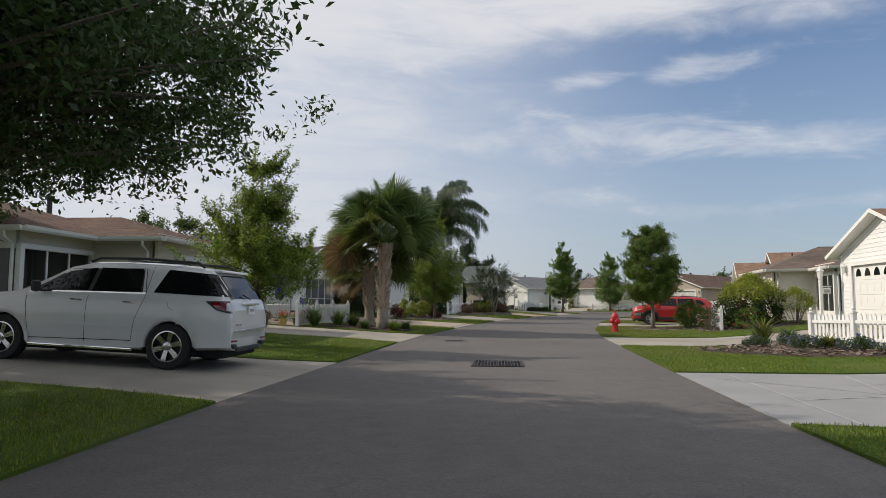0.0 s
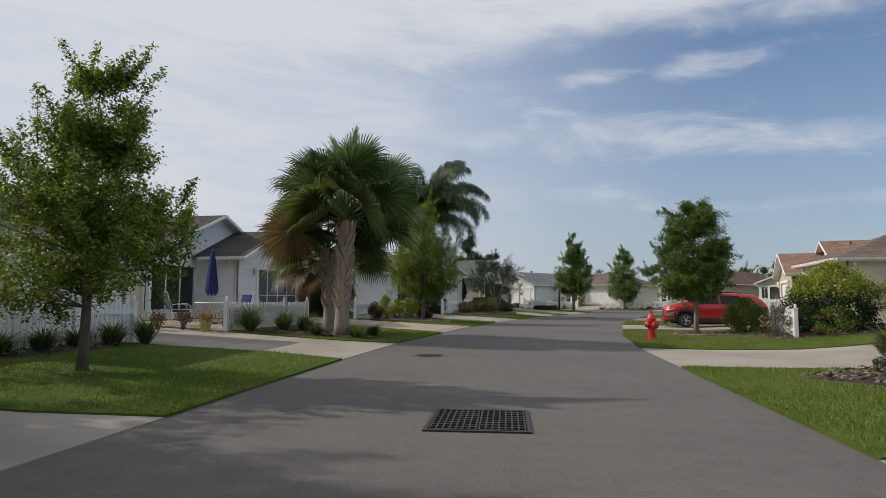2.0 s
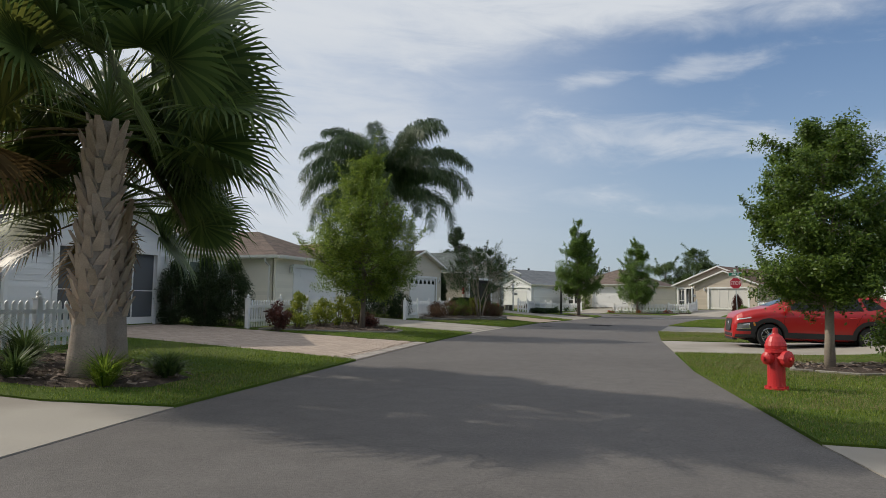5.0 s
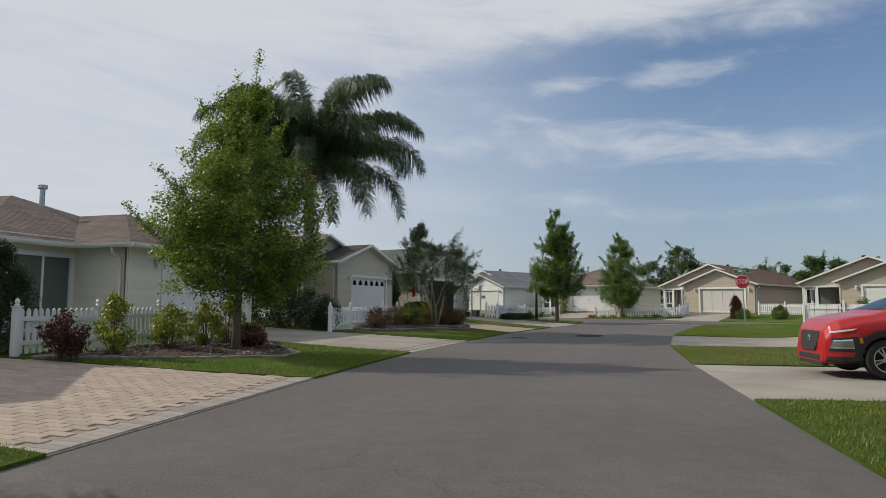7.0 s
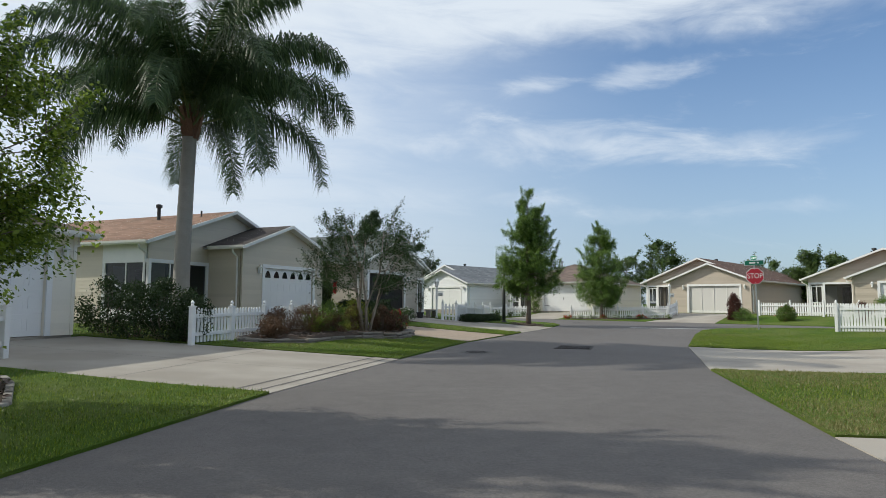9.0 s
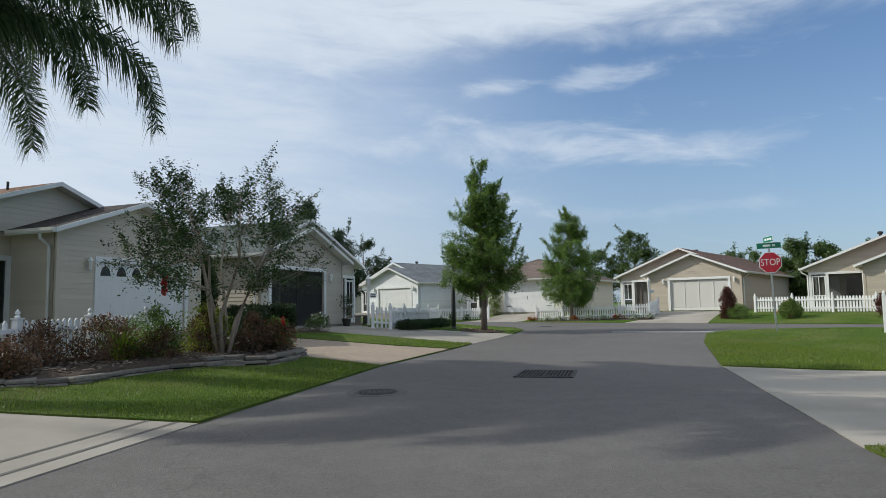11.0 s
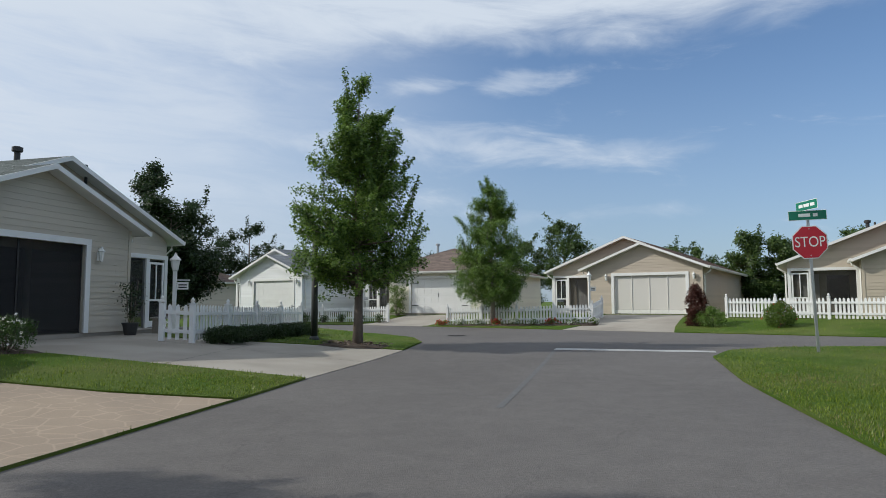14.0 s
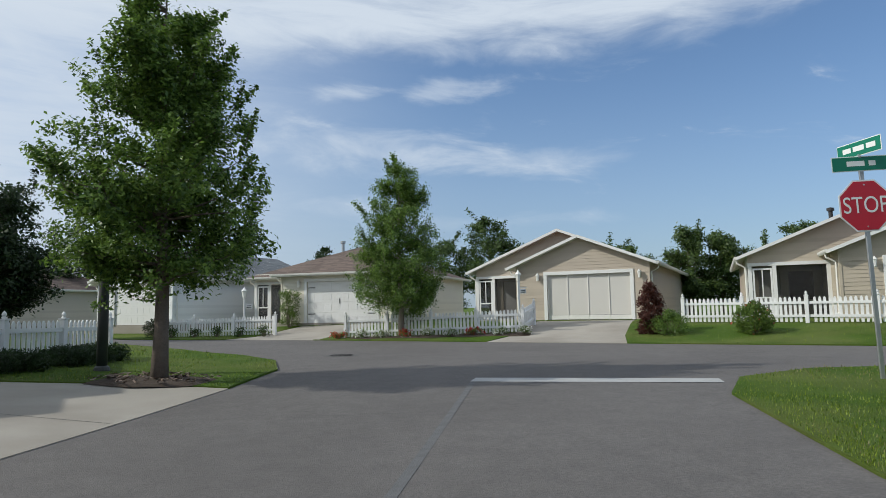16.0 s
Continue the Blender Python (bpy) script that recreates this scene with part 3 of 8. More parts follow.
# ---- houses ----
def siding(geo, at, along, out, width, top, z0, holes=(), lap=0.145, thick=0.14):
    """A lap-sided wall: at is its lower left corner, along its run, out its outer side; top(u) gives its height, holes are (u0, z0, u1, z1)."""
    at, along, out = Vector(at), Vector(along), Vector(out)

    def pt(u, z, d):
        return at + along * u + out * d + Vector((0, 0, z))

    peak = max(top(u) for u in np.linspace(0, width, 41))
    cuts = sorted({round(z, 4) for z in [z0 + lap * i for i in range(int((peak - z0) / lap) + 2)] + [h[k] for h in holes for k in (1, 3)]})
    cuts = [z for z in cuts if z0 - 1e-6 <= z]

    def span(z):
        us = np.linspace(0, width, 161)
        ok = [u for u in us if top(u) >= z - 1e-6]
        return (ok[0], ok[-1]) if ok else None

    for za, zb in zip(cuts, cuts[1:]):
        if zb - za < 0.004:
            continue
        sa, sb = span(za), span(min(zb, peak))
        if not sa:
            continue
        sb = sb or ((sa[0] + sa[1]) / 2,) * 2
        gaps = sorted((h[0], h[2]) for h in holes if h[1] < zb - 1e-3 and h[3] > za + 1e-3)
        runs, u = [], None
        left = (sa[0], sb[0])
        for g0, g1 in gaps:
            if g0 > left[0] + 1e-3:
                runs.append((left, (g0, g0)))
            left = (g1, g1)
        if sa[1] > left[0] + 1e-3:
            runs.append((left, (sa[1], sb[1])))
        for (a0, a1), (b0, b1) in runs:
            geo.quad(pt(a0, za, 0.014), pt(b0, za, 0.014), pt(b1, zb, 0.002), pt(a1, zb, 0.002))
            geo.quad(pt(a0, za, 0.002), pt(b0, za, 0.002), pt(b0, za, 0.014), pt(a0, za, 0.014))
            geo.quad(pt(a0, za, -thick), pt(a1, zb, -thick), pt(b1, zb, -thick), pt(b0, za, -thick))
    for u0, h0, u1, h1 in holes:
        geo.quad(pt(u0, h0, 0.01), pt(u0, h1, 0.01), pt(u0, h1, -thick), pt(u0, h0, -thick))
        geo.quad(pt(u1, h0, 0.01), pt(u1, h0, -thick), pt(u1, h1, -thick), pt(u1, h1, 0.01))
        geo.quad(pt(u0, h1, 0.01), pt(u1, h1, 0.01), pt(u1, h1, -thick), pt(u0, h1, -thick))


def shingles(geo, a, b, c, d, course=0.15, tab=0.42, seed=0):
    """Courses of shingles over the slope a b c d: a to b the eave, d to c the top."""
    a, b, c, d = (Vector(p) for p in (a, b, c, d))
    rnd = random.Random(seed)
    n = max(1, int(round(((d + c) / 2 - (a + b) / 2).length / course)))
    up = (b - a).cross(d - a)
    if up.length < 1e-6:
        up = (b - a).cross(c - a)
    up.normalize()
    if up.z < 0:
        up = -up
    for i in range(n):
        l0, l1, r0, r1 = a.lerp(d, i / n), a.lerp(d, (i + 1) / n), b.lerp(c, i / n), b.lerp(c, (i + 1) / n)
        width = (r0 - l0).length
        k = max(1, int(width / tab))
        marks = [0.0] + sorted(min(max((j + rnd.uniform(-0.3, 0.3)) / k, 0.01), 0.99) for j in range(1, k)) + [1.0]
        for s, t in zip(marks, marks[1:]):
            lift = 0.0075 + rnd.uniform(0, 0.003)
            lo0, lo1 = l0.lerp(r0, s) + up * lift, l0.lerp(r0, t) + up * lift
            geo.quad(lo0, lo1, l1.lerp(r1, t) + up * 0.006, l1.lerp(r1, s) + up * 0.006)
            geo.quad(lo0 - up * 0.004, lo1 - up * 0.004, lo1, lo0)


PITCH = 0.40
EAVE = 2.52


def wall_lamp(parent, x, y, z):
    lamp = part("wall_lamp", Geo().box(x - 0.05, y - 0.02, z - 0.12, x + 0.05, y + 0.0, z + 0.1).lathe([(0.02, -0.16), (0.05, -0.12), (0.05, -0.1)], (x, y - 0.11, z)).lathe([(0.085, 0.1), (0.10, 0.11), (0.03, 0.2), (0.012, 0.24)], (x, y - 0.11, z), 6).box(x - 0.012, y - 0.11, z + 0.17, x + 0.012, y, z + 0.19), M["white_paint"], parent, "white lantern beside the garage")
    part("lamp_glass", Geo().lathe([(0.05, -0.1), (0.075, 0.1)], (x, y - 0.11, z), 6), M["lamp_glass"], lamp)


def garage_door(parent, s, x0, x1, h, style, y=0.06):
    """A sectional door with raised panels, or a sliding screen in a frame, or an open hole into the garage."""
    if style == "open":
        door = part("garage_screen", Geo().quad((x0, y + 0.06, 0.02), (x1, y + 0.06, 0.02), (x1, y + 0.06, h), (x0, y + 0.06, h)), M["screen"], parent, "dark sliding insect screen")
        for k in range(3):
            x = x0 + (x1 - x0) * k / 2
            part("screen_stile", Geo().bar(x - 0.025, y + 0.03, 0.0, x + 0.025, y + 0.055, h), M["iron"], door)
        return door
    if style in ("screen", "dark_screen"):
        tone = M["pale_screen"] if style == "screen" else M["mid_screen"]
        door = part("garage_screen", Geo().quad((x0, y + 0.02, 0.22), (x1, y + 0.02, 0.22), (x1, y + 0.02, h), (x0, y + 0.02, h)), tone, parent, "sliding insect screen across the garage")
        frame = M["gutter"] if style == "screen" else M["white_paint"]
        for k in range(5):
            x = x0 + (x1 - x0) * k / 4
            part("screen_stile", Geo().bar(x - 0.02, y - 0.01, 0.0, x + 0.02, y + 0.018, h), frame, door)
        if style == "dark_screen":
            part("screen_rail", Geo().bar(x0, y - 0.006, h * 0.47, x1, y + 0.012, h * 0.47 + 0.03), frame, door)
        part("kick_plate", Geo().box(x0, y - 0.004, 0.02, x1, y + 0.014, 0.21), frame, door)
        return door
    door = part("garage_door", Geo().box(x0, y + 0.015, 0.01, x1, y + 0.05, h), M["white_paint"], parent, "white sectional garage door with raised panels")
    rows, cols = 4, 8 if x1 - x0 > 3.2 else 6
    for r in range(rows):
        z0, z1 = 0.01 + (h - 0.01) * r / rows, 0.01 + (h - 0.01) * (r + 1) / rows
        section = part("door_section", Geo().bar(x0 + 0.004, y - 0.006, z0 + 0.004, x1 - 0.004, y + 0.014, z1 - 0.004, 0.004), M["white_paint"], door)
        if style == "arched" and r == rows - 1:
            for c in range(6):
                xm, w = x0 + (x1 - x0) * (c + 0.5) / 6, (x1 - x0) / 6 * 0.62
                zb, zt = z0 + 0.13, z1 - 0.1
                arch = [(xm - w / 2, zb), (xm + w / 2, zb)] + [(xm + w / 2 * math.cos(a) * (1 - 0.25 * math.sin(a)), zb + 0.06 + (zt - zb - 0.06) * math.sin(a)) for a in np.linspace(0, math.pi, 9)]
                part("door_pane", Geo().prism(arch, y - 0.010, y - 0.0065), M["glass"], section, "dark arched pane")
        else:
            for c in range(cols):
                xa, xb = x0 + (x1 - x0) * (c + 0.14) / cols, x0 + (x1 - x0) * (c + 0.86) / cols
                part("door_panel", Geo().bar(xa, y - 0.014, z0 + 0.12, xb, y - 0.0065, z1 - 0.12, 0.006), M["white_paint"], section)
    if style == "hinged":
        for x in (x0 + 0.25, x1 - 0.25):
            for z in (0.45, h - 0.3):
                part("strap_hinge", Geo().box(x - 0.2, y - 0.024, z - 0.02, x + 0.2, y - 0.015, z + 0.02), M["pipe"], door, "black iron strap hinge")
        part("pull_handle", Geo().box((x0 + x1) / 2 - 0.1, y - 0.03, 0.95, (x0 + x1) / 2 - 0.07, y - 0.015, 1.2), M["pipe"], door)
    return door


def villa(at, along, floor, colour, roof, label, style="gable", door="panel", mirror=1, porch="screen", depth=12.5, lamps=True, garage_w=6.0, porch_w=2.9, roof2=None, set_back=2.0, eave=EAVE, wide=1.0, flue=(0.45, 0.55), pitch=PITCH, opening=(-1.55, 2.2, 2.06)):
    """A single-storey villa: a garage wing to the street and a recessed porch beside it. at: the middle of the garage front; along: the run of its front, to the right as seen from the street."""
    a = Vector((along[0], along[1], 0)).normalized()
    back = Vector((-a.y, a.x, 0))
    m = Matrix(((a.x, back.x, 0, at[0]), (a.y, back.y, 0, at[1]), (0, 0, 1, floor), (0, 0, 0, 1))) @ Matrix.Diagonal((wide, wide, 1, 1))
    house = thing("house", m, label, "house", "houses along the street")
    s = mirror
    wall_mat, white = SIDING[colour], M["white_paint"]
    R, G = garage_w / 2, garage_w / 2
    L = -G - porch_w
    mid = (L + R) / 2
    d0, d1, H = opening
    over = 0.38

    def P(x, y, z=0.0):
        return (s * x, y, z)

    def box(g, x0, y0, z0, x1, y1, z1):
        xa, xb = sorted((s * x0, s * x1))
        return g.bar(xa, y0, z0, xb, y1, z1, 0.004)

    def flat(u):
        return eave

    def gable_g(u):
        return eave + pitch * (G - abs(u - G)) if style == "gable" else eave

    half = (R - L) / 2

    def gable_m(u):
        return eave + pitch * (half - abs(u - half)) if style == "gable" else eave

    # walls
    g = Geo()
    siding(g, P(-G, 0), P(1, 0), (0, -1, 0), 2 * G, gable_g, 0, [(d0 + G, 0, d1 + G, H)])
    part("garage_front_wall", g, wall_mat, house)
    g = Geo()
    siding(g, P(-G, 0.15), (0, 1, 0), P(-1, 0), set_back + 2.2, flat, 0)
    part("garage_side_wall", g, wall_mat, house)
    g = Geo()
    siding(g, P(R, 0), (0, 1, 0), P(1, 0), depth, flat, 0)
    part("side_wall", g, wall_mat, house)
    g = Geo()
    siding(g, P(L, set_back + (2.6 if porch else 0)), (0, 1, 0), P(-1, 0), depth - set_back - (2.6 if porch else 0), flat, 0)
    part("side_wall", g, wall_mat, house)
    g = Geo()
    siding(g, P(L, depth), P(1, 0), (0, 1, 0), R - L, gable_m, 0)
    part("back_wall", g, wall_mat, house)
    g = Geo()
    if porch:
        siding(g, P(L, set_back), P(1, 0), (0, -1, 0), R - L, gable_m, 2.08)
        part("porch_gable_wall", g, wall_mat, house)
        g = Geo()
        siding(g, P(L, set_back + 2.6), P(1, 0), (0, -1, 0), porch_w, flat, 0, [(0.5, 0.0, 1.35, 2.03), (1.65, 0.75, 2.6, 1.95)])
        back_wall = part("porch_back_wall", g, SIDING["beige"] if colour != "white" else wall_mat, house)
        part("front_door", Geo().box(*(sorted((s * (L + 0.52), s * (L + 1.33)))[0], set_back + 2.66, 0.02, sorted((s * (L + 0.52), s * (L + 1.33)))[1], set_back + 2.7, 2.02)), M["white_paint"], house)
        part("porch_window_pane", Geo().quad(P(L + 1.65, set_back + 2.67, 0.75), P(L + 2.6, set_back + 2.67, 0.75), P(L + 2.6, set_back + 2.67, 1.95), P(L + 1.65, set_back + 2.67, 1.95)), M["glass"], house)
    else:
        siding(g, P(L, set_back), P(1, 0), (0, -1, 0), porch_w, gable_m, 0, [(0.7, 0.8, 2.2, 2.0)])
        part("front_wall", g, wall_mat, house)
        part("front_window_pane", Geo().quad(P(L + 0.7, set_back + 0.06, 0.8), P(L + 2.2, set_back + 0.06, 0.8), P(L + 2.2, set_back + 0.06, 2.0), P(L + 0.7, set_back + 0.06, 2.0)), M["glass"], house)
    # floor slab, inside of the garage, ceiling
    part("floor_slab", Geo().box(min(s * (L - 0.05), s * (R + 0.05)), 0.02, -0.5, max(s * (L - 0.05), s * (R + 0.05)), depth, 0.0), M["concrete"], house)
    inner = Geo()
    inner.quad(P(-G + 0.16, 5.5, 0.0), P(R - 0.16, 5.5, 0.0), P(R - 0.16, 5.5, eave), P(-G + 0.16, 5.5, eave))
    part("inner_wall", inner, M["dark_room"], house)
    part("ceiling_board", Geo().quad(P(L + 0.1, set_back, eave - 0.02), P(R - 0.1, set_back, eave - 0.02), P(R - 0.1, depth - 0.1, eave - 0.02), P(L + 0.1, depth - 0.1, eave - 0.02)).quad(P(-G + 0.1, 0.15, eave - 0.02), P(G - 0.1, 0.15, eave - 0.02), P(G - 0.1, set_back, eave - 0.02), P(-G + 0.1, set_back, eave - 0.02)), M["ceiling_paint"], house)
    # garage door and its trim
    xa, xb = sorted((s * d0, s * d1))
    garage_door(house, s, xa, xb, H, door)
    for x0, x1 in ((d0 - 0.16, d0), (d1, d1 + 0.16)):
        part("door_trim", box(Geo(), x0, -0.045, 0, x1, 0.02, H + 0.0), white, house)
    part("door_trim", box(Geo(), d0 - 0.16, -0.047, H, d1 + 0.16, 0.02, H + 0.15), white, house)
    if lamps:
        for x in (d0 - 0.42, d1 + 0.42):
            wall_lamp(house, s * x, -0.018, 1.95)
    # corner boards
    for x, y in ((-G, 0), (R, 0)):
        part("corner_board", box(Geo(), x - 0.05, y - 0.03, 0, x + 0.05, y + 0.06, eave - 0.03), wall_mat, house)
    # roof
    shade, shade2 = ROOF[roof], ROOF[roof2 or roof]
    zo = eave - pitch * over + 0.10
    if style == "gable":
        zr, zg = eave + pitch * half + 0.10, eave + pitch * G + 0.10
        f_m, f_g, rear = set_back - over, -over, depth + over
        g = Geo()
        shingles(g, P(L - over, f_m, zo), P(L - over, rear, zo), P(mid, rear, zr), P(mid, f_m, zr), seed=1)
        xg = 0.0
        # the slope over garage and house together
        shingles(g, P(R + over, f_g, zo), P(R + over, rear, zo), P(xg, rear, zg), P(xg, f_g, zg), seed=2)
        shingles(g, P(xg, f_m, zg), P(xg, rear, zg), P(mid, rear, zr), P(mid, f_m, zr), seed=3)
        tagged(part("roof_shingles", g, shade, house), kind="stuff")
        g = Geo()
        shingles(g, P(-G - over, f_g, zo), P(-G - over, set_back + 0.02, zo), P(xg, set_back + 0.02, zg), P(xg, f_g, zg), seed=4)
        tagged(part("garage_roof_shingles", g, shade2, house), kind="stuff")
        deck = Geo()
        t = 0.10
        deck.quad(P(L - over, f_m, zo - t), P(mid, f_m, zr - t), P(mid, rear, zr - t), P(L - over, rear, zo - t))
        deck.quad(P(R + over, f_g, zo - t), P(R + over, rear, zo - t), P(xg, rear, zg - t), P(xg, f_g, zg - t))
        deck.quad(P(-G - over, f_g, zo - t), P(xg, f_g, zg - t), P(xg, set_back, zg - t), P(-G - over, set_back, zo - t))
        deck.quad(P(xg, f_m, zg - t), P(xg, rear, zg - t), P(mid, rear, zr - t), P(mid, f_m, zr - t))
        part("roof_deck", deck, white, house)

        def rake(x0, z0, x1, z1, y):
            part("rake_board", Geo().add([P(x0, y - 0.03, z0 - 0.115), P(x1, y - 0.03, z1 - 0.115), P(x1, y - 0.03, z1 + 0.012), P(x0, y - 0.03, z0 + 0.012), P(x0, y, z0 - 0.115), P(x1, y, z1 - 0.115), P(x1, y, z1 + 0.012), P(x0, y, z0 + 0.012)], [(0, 1, 2, 3), (7, 6, 5, 4), (0, 4, 5, 1), (3, 2, 6, 7), (0, 3, 7, 4), (1, 5, 6, 2)]), white, house)

        rake(-G - over, zo, xg, zg, f_g), rake(R + over, zo, xg, zg, f_g)
        rake(L - over, zo, mid, zr, f_m), rake(xg + 0.05, zg - pitch * 0.05, mid, zr, f_m)
        eaves = [(L - over, f_m, L - over, rear), (R + over, f_g, R + over, rear), (-G - over, f_g, -G - over, set_back - over)]
    else:
        zr = eave + pitch * half + 0.02
        f_m, f_g, rear = set_back - over, -over, depth + over
        hm = half + over
        zh = zo + pitch * hm
        g = Geo()
        A, B, C, D = P(L - over, f_m, zo), P(R + over, f_m, zo), P(R + over, rear, zo), P(L - over, rear, zo)
        T0, T1 = P(mid, f_m + hm, zh), P(mid, rear - hm, zh)
        shingles(g, A, B, T0, T0, seed=1), shingles(g, B, C, T1, T0, seed=2), shingles(g, C, D, T1, T1, seed=3), shingles(g, D, A, T0, T1, seed=4)
        tagged(part("roof_shingles", g, shade, house), kind="stuff")
        g = Geo()
        hg = G + over
        zt, zl = zo + pitch * hg + 0.005, zo + 0.005
        E0, E1 = P(-G - over, f_g, zl), P(R + over, f_g, zl)
        Tg, Tb = P(0, f_g + hg, zt), P(0, f_m + hg + 2.6, zt)
        F0, F1 = P(-G - over, f_m + 0.4, zl), P(R + over, f_m + 0.4, zl)
        shingles(g, E0, E1, Tg, Tg, seed=5)
        shingles(g, E1, F1, Tb, Tg, seed=6), shingles(g, F0, E0, Tg, Tb, seed=7)
        tagged(part("garage_roof_shingles", g, shade2, house), kind="stuff")
        deck = Geo()
        t = 0.03
        deck.quad(P(L - over, f_m, zo - t), P(R + over, f_m, zo - t), P(R + over, rear, zo - t), P(L - over, rear, zo - t))
        deck.quad(P(-G - over, f_g, zo - t - 0.004), P(R + over, f_g, zo - t - 0.004), P(R + over, f_m + 0.2, zo - t - 0.004), P(-G - over, f_m + 0.2, zo - t - 0.004))
        part("roof_deck", deck, white, house)
        eaves = [(L - over, f_m, L - over, rear), (R + over, f_g, R + over, rear), (-G - over, f_g, -G - over, f_m), (-G - over, f_g, R + over, f_g), (L - over, f_m, -G - over, f_m)]
    for x0, y0, x1, y1 in eaves:
        c = 0.10
        prof = [(0, -0.12), (0.06, -0.12), (c, -0.06), (c + 0.01, 0.015), (c - 0.012, 0.015), (0, 0.0)]
        p0, p1 = Vector(P(x0, y0, zo)), Vector(P(x1, y1, zo))
        d = (p1 - p0).normalized()
        o = Vector((-d.y, d.x, 0))
        centre = Vector(P(mid, (f_m + rear) / 2, zo))
        if (p0 - centre).dot(o) < 0:
            o = -o
        ring0, ring1 = [p0 + o * u + Vector((0, 0, w)) for u, w in prof], [p1 + o * u + Vector((0, 0, w)) for u, w in prof]
        n = len(prof)
        part("gutter", Geo().add(ring0 + ring1, [tuple(range(n)), tuple(range(2 * n - 1, n - 1, -1))] + [(i, (i + 1) % n, (i + 1) % n + n, i + n) for i in range(n)]), M["gutter"], house)
    for x, y in ((-G - 0.06, 0.25), (R + 0.06, 0.25), (L - 0.06, set_back + 0.1)):
        sx = 1 if x > 0 else -1
        part("downspout", Geo().tube([P(x + sx * 0.34, y, zo - 0.1), P(x + sx * 0.32, y, zo - 0.24), P(x + sx * 0.02, y, zo - 0.42), P(x + sx * 0.02, y, 0.25), P(x + sx * 0.10, y - 0.08, 0.1)], 0.045, 6), M["gutter"], house)
    # vents on the roof
    vx, vy = mid - 0.9 + (flue[2] if len(flue) > 2 else 0), depth * flue[0]
    vz = (zo + pitch * (half + over - abs(vx - mid)))
    vent = part("flue_pipe", Geo().tube([P(vx, vy, vz - 0.2), P(vx, vy, vz + flue[1])], 0.085, 12), M["pipe"] if colour != "cream" else M["galvanised"], house, "roof flue with a cap")
    part("flue_cap", Geo().lathe([(0.085, 0), (0.15, 0.02), (0.15, 0.14), (0.06, 0.17)], P(vx, vy, vz + flue[1] - 0.05), 12), M["pipe"] if colour != "cream" else M["galvanised"], vent)
    if style == "gable":
        part("vent_pipe", Geo().tube([P(vx + 0.1, vy - 2.6, vz - 0.25), P(vx + 0.1, vy - 2.6, vz + 0.28)], 0.04, 8), M["pipe"], house)
    # porch
    if porch:
        y = set_back
        posts = [L + 0.07, L + 0.95, -G - 0.08] if porch == "screen" else [L + 0.07, -G - 0.08]
        for x in posts:
            part("porch_post", box(Geo(), x - 0.07, y - 0.07, 0, x + 0.07, y + 0.07, 2.09), white, house)
        part("porch_post", box(Geo(), L, y + 2.46, 0, L + 0.14, y + 2.6, 2.09), white, house)
        part("porch_beam", box(Geo(), L - 0.005, y - 0.075, 2.09, -G - 0.01, y + 0.075, 2.22), white, house)
        part("porch_beam", box(Geo(), L - 0.005, y + 0.08, 2.09, L + 0.145, y + 2.6, eave), white, house)
        mesh_mat = M["screen"] if porch == "screen" else M["glass"] if porch == "glass" else M["green_glass"]
        z0 = 0.0 if porch == "screen" else 0.42
        part("porch_screen", Geo().quad(P(L + 0.14, y, z0), P(-G - 0.15, y, z0), P(-G - 0.15, y, 2.09), P(L + 0.14, y, 2.09)), mesh_mat, house, "dark screened porch front")
        part("porch_screen", Geo().quad(P(L + 0.07, y + 0.07, z0), P(L + 0.07, y + 2.46, z0), P(L + 0.07, y + 2.46, 2.09), P(L + 0.07, y + 0.07, 2.09)), mesh_mat, house, "dark screened porch side")
        if porch == "screen":
            x0 = L + 0.16
            frame = part("screen_door", box(Geo(), x0, y - 0.05, 0.02, x0 + 0.07, y - 0.01, 2.0), white, house, "white framed screen door")
            for xa_, za_, xb_, zb_ in ((x0 + 0.64, 0.02, x0 + 0.71, 2.0), (x0 + 0.07, 1.93, x0 + 0.64, 2.0), (x0 + 0.07, 0.02, x0 + 0.64, 0.2), (x0 + 0.07, 0.80, x0 + 0.64, 0.86), (x0 + 0.33, 0.86, x0 + 0.37, 1.93)):
                part("door_rail", box(Geo(), xa_, y - 0.048, za_, xb_, y - 0.012, zb_), white, frame)
        else:
            part("knee_wall", box(Geo(), L + 0.14, y - 0.05, 0, -G - 0.15, y + 0.05, 0.42), white, house)
            part("knee_wall", box(Geo(), L + 0.02, y + 0.07, 0, L + 0.12, y + 2.46, 0.42), white, house)
            for k in range(1, 3):
                x = L + 0.14 + (porch_w - 0.29) * k / 3
                part("window_mullion", box(Geo(), x - 0.03, y - 0.03, 0.42, x + 0.03, y + 0.03, 2.09), white, house)
            for k in range(1, 2):
                yy = y + 0.07 + 2.4 * k / 2
                part("window_mullion", box(Geo(), L + 0.04, yy - 0.03, 0.42, L + 0.10, yy + 0.03, 2.09), white, house)
    return house


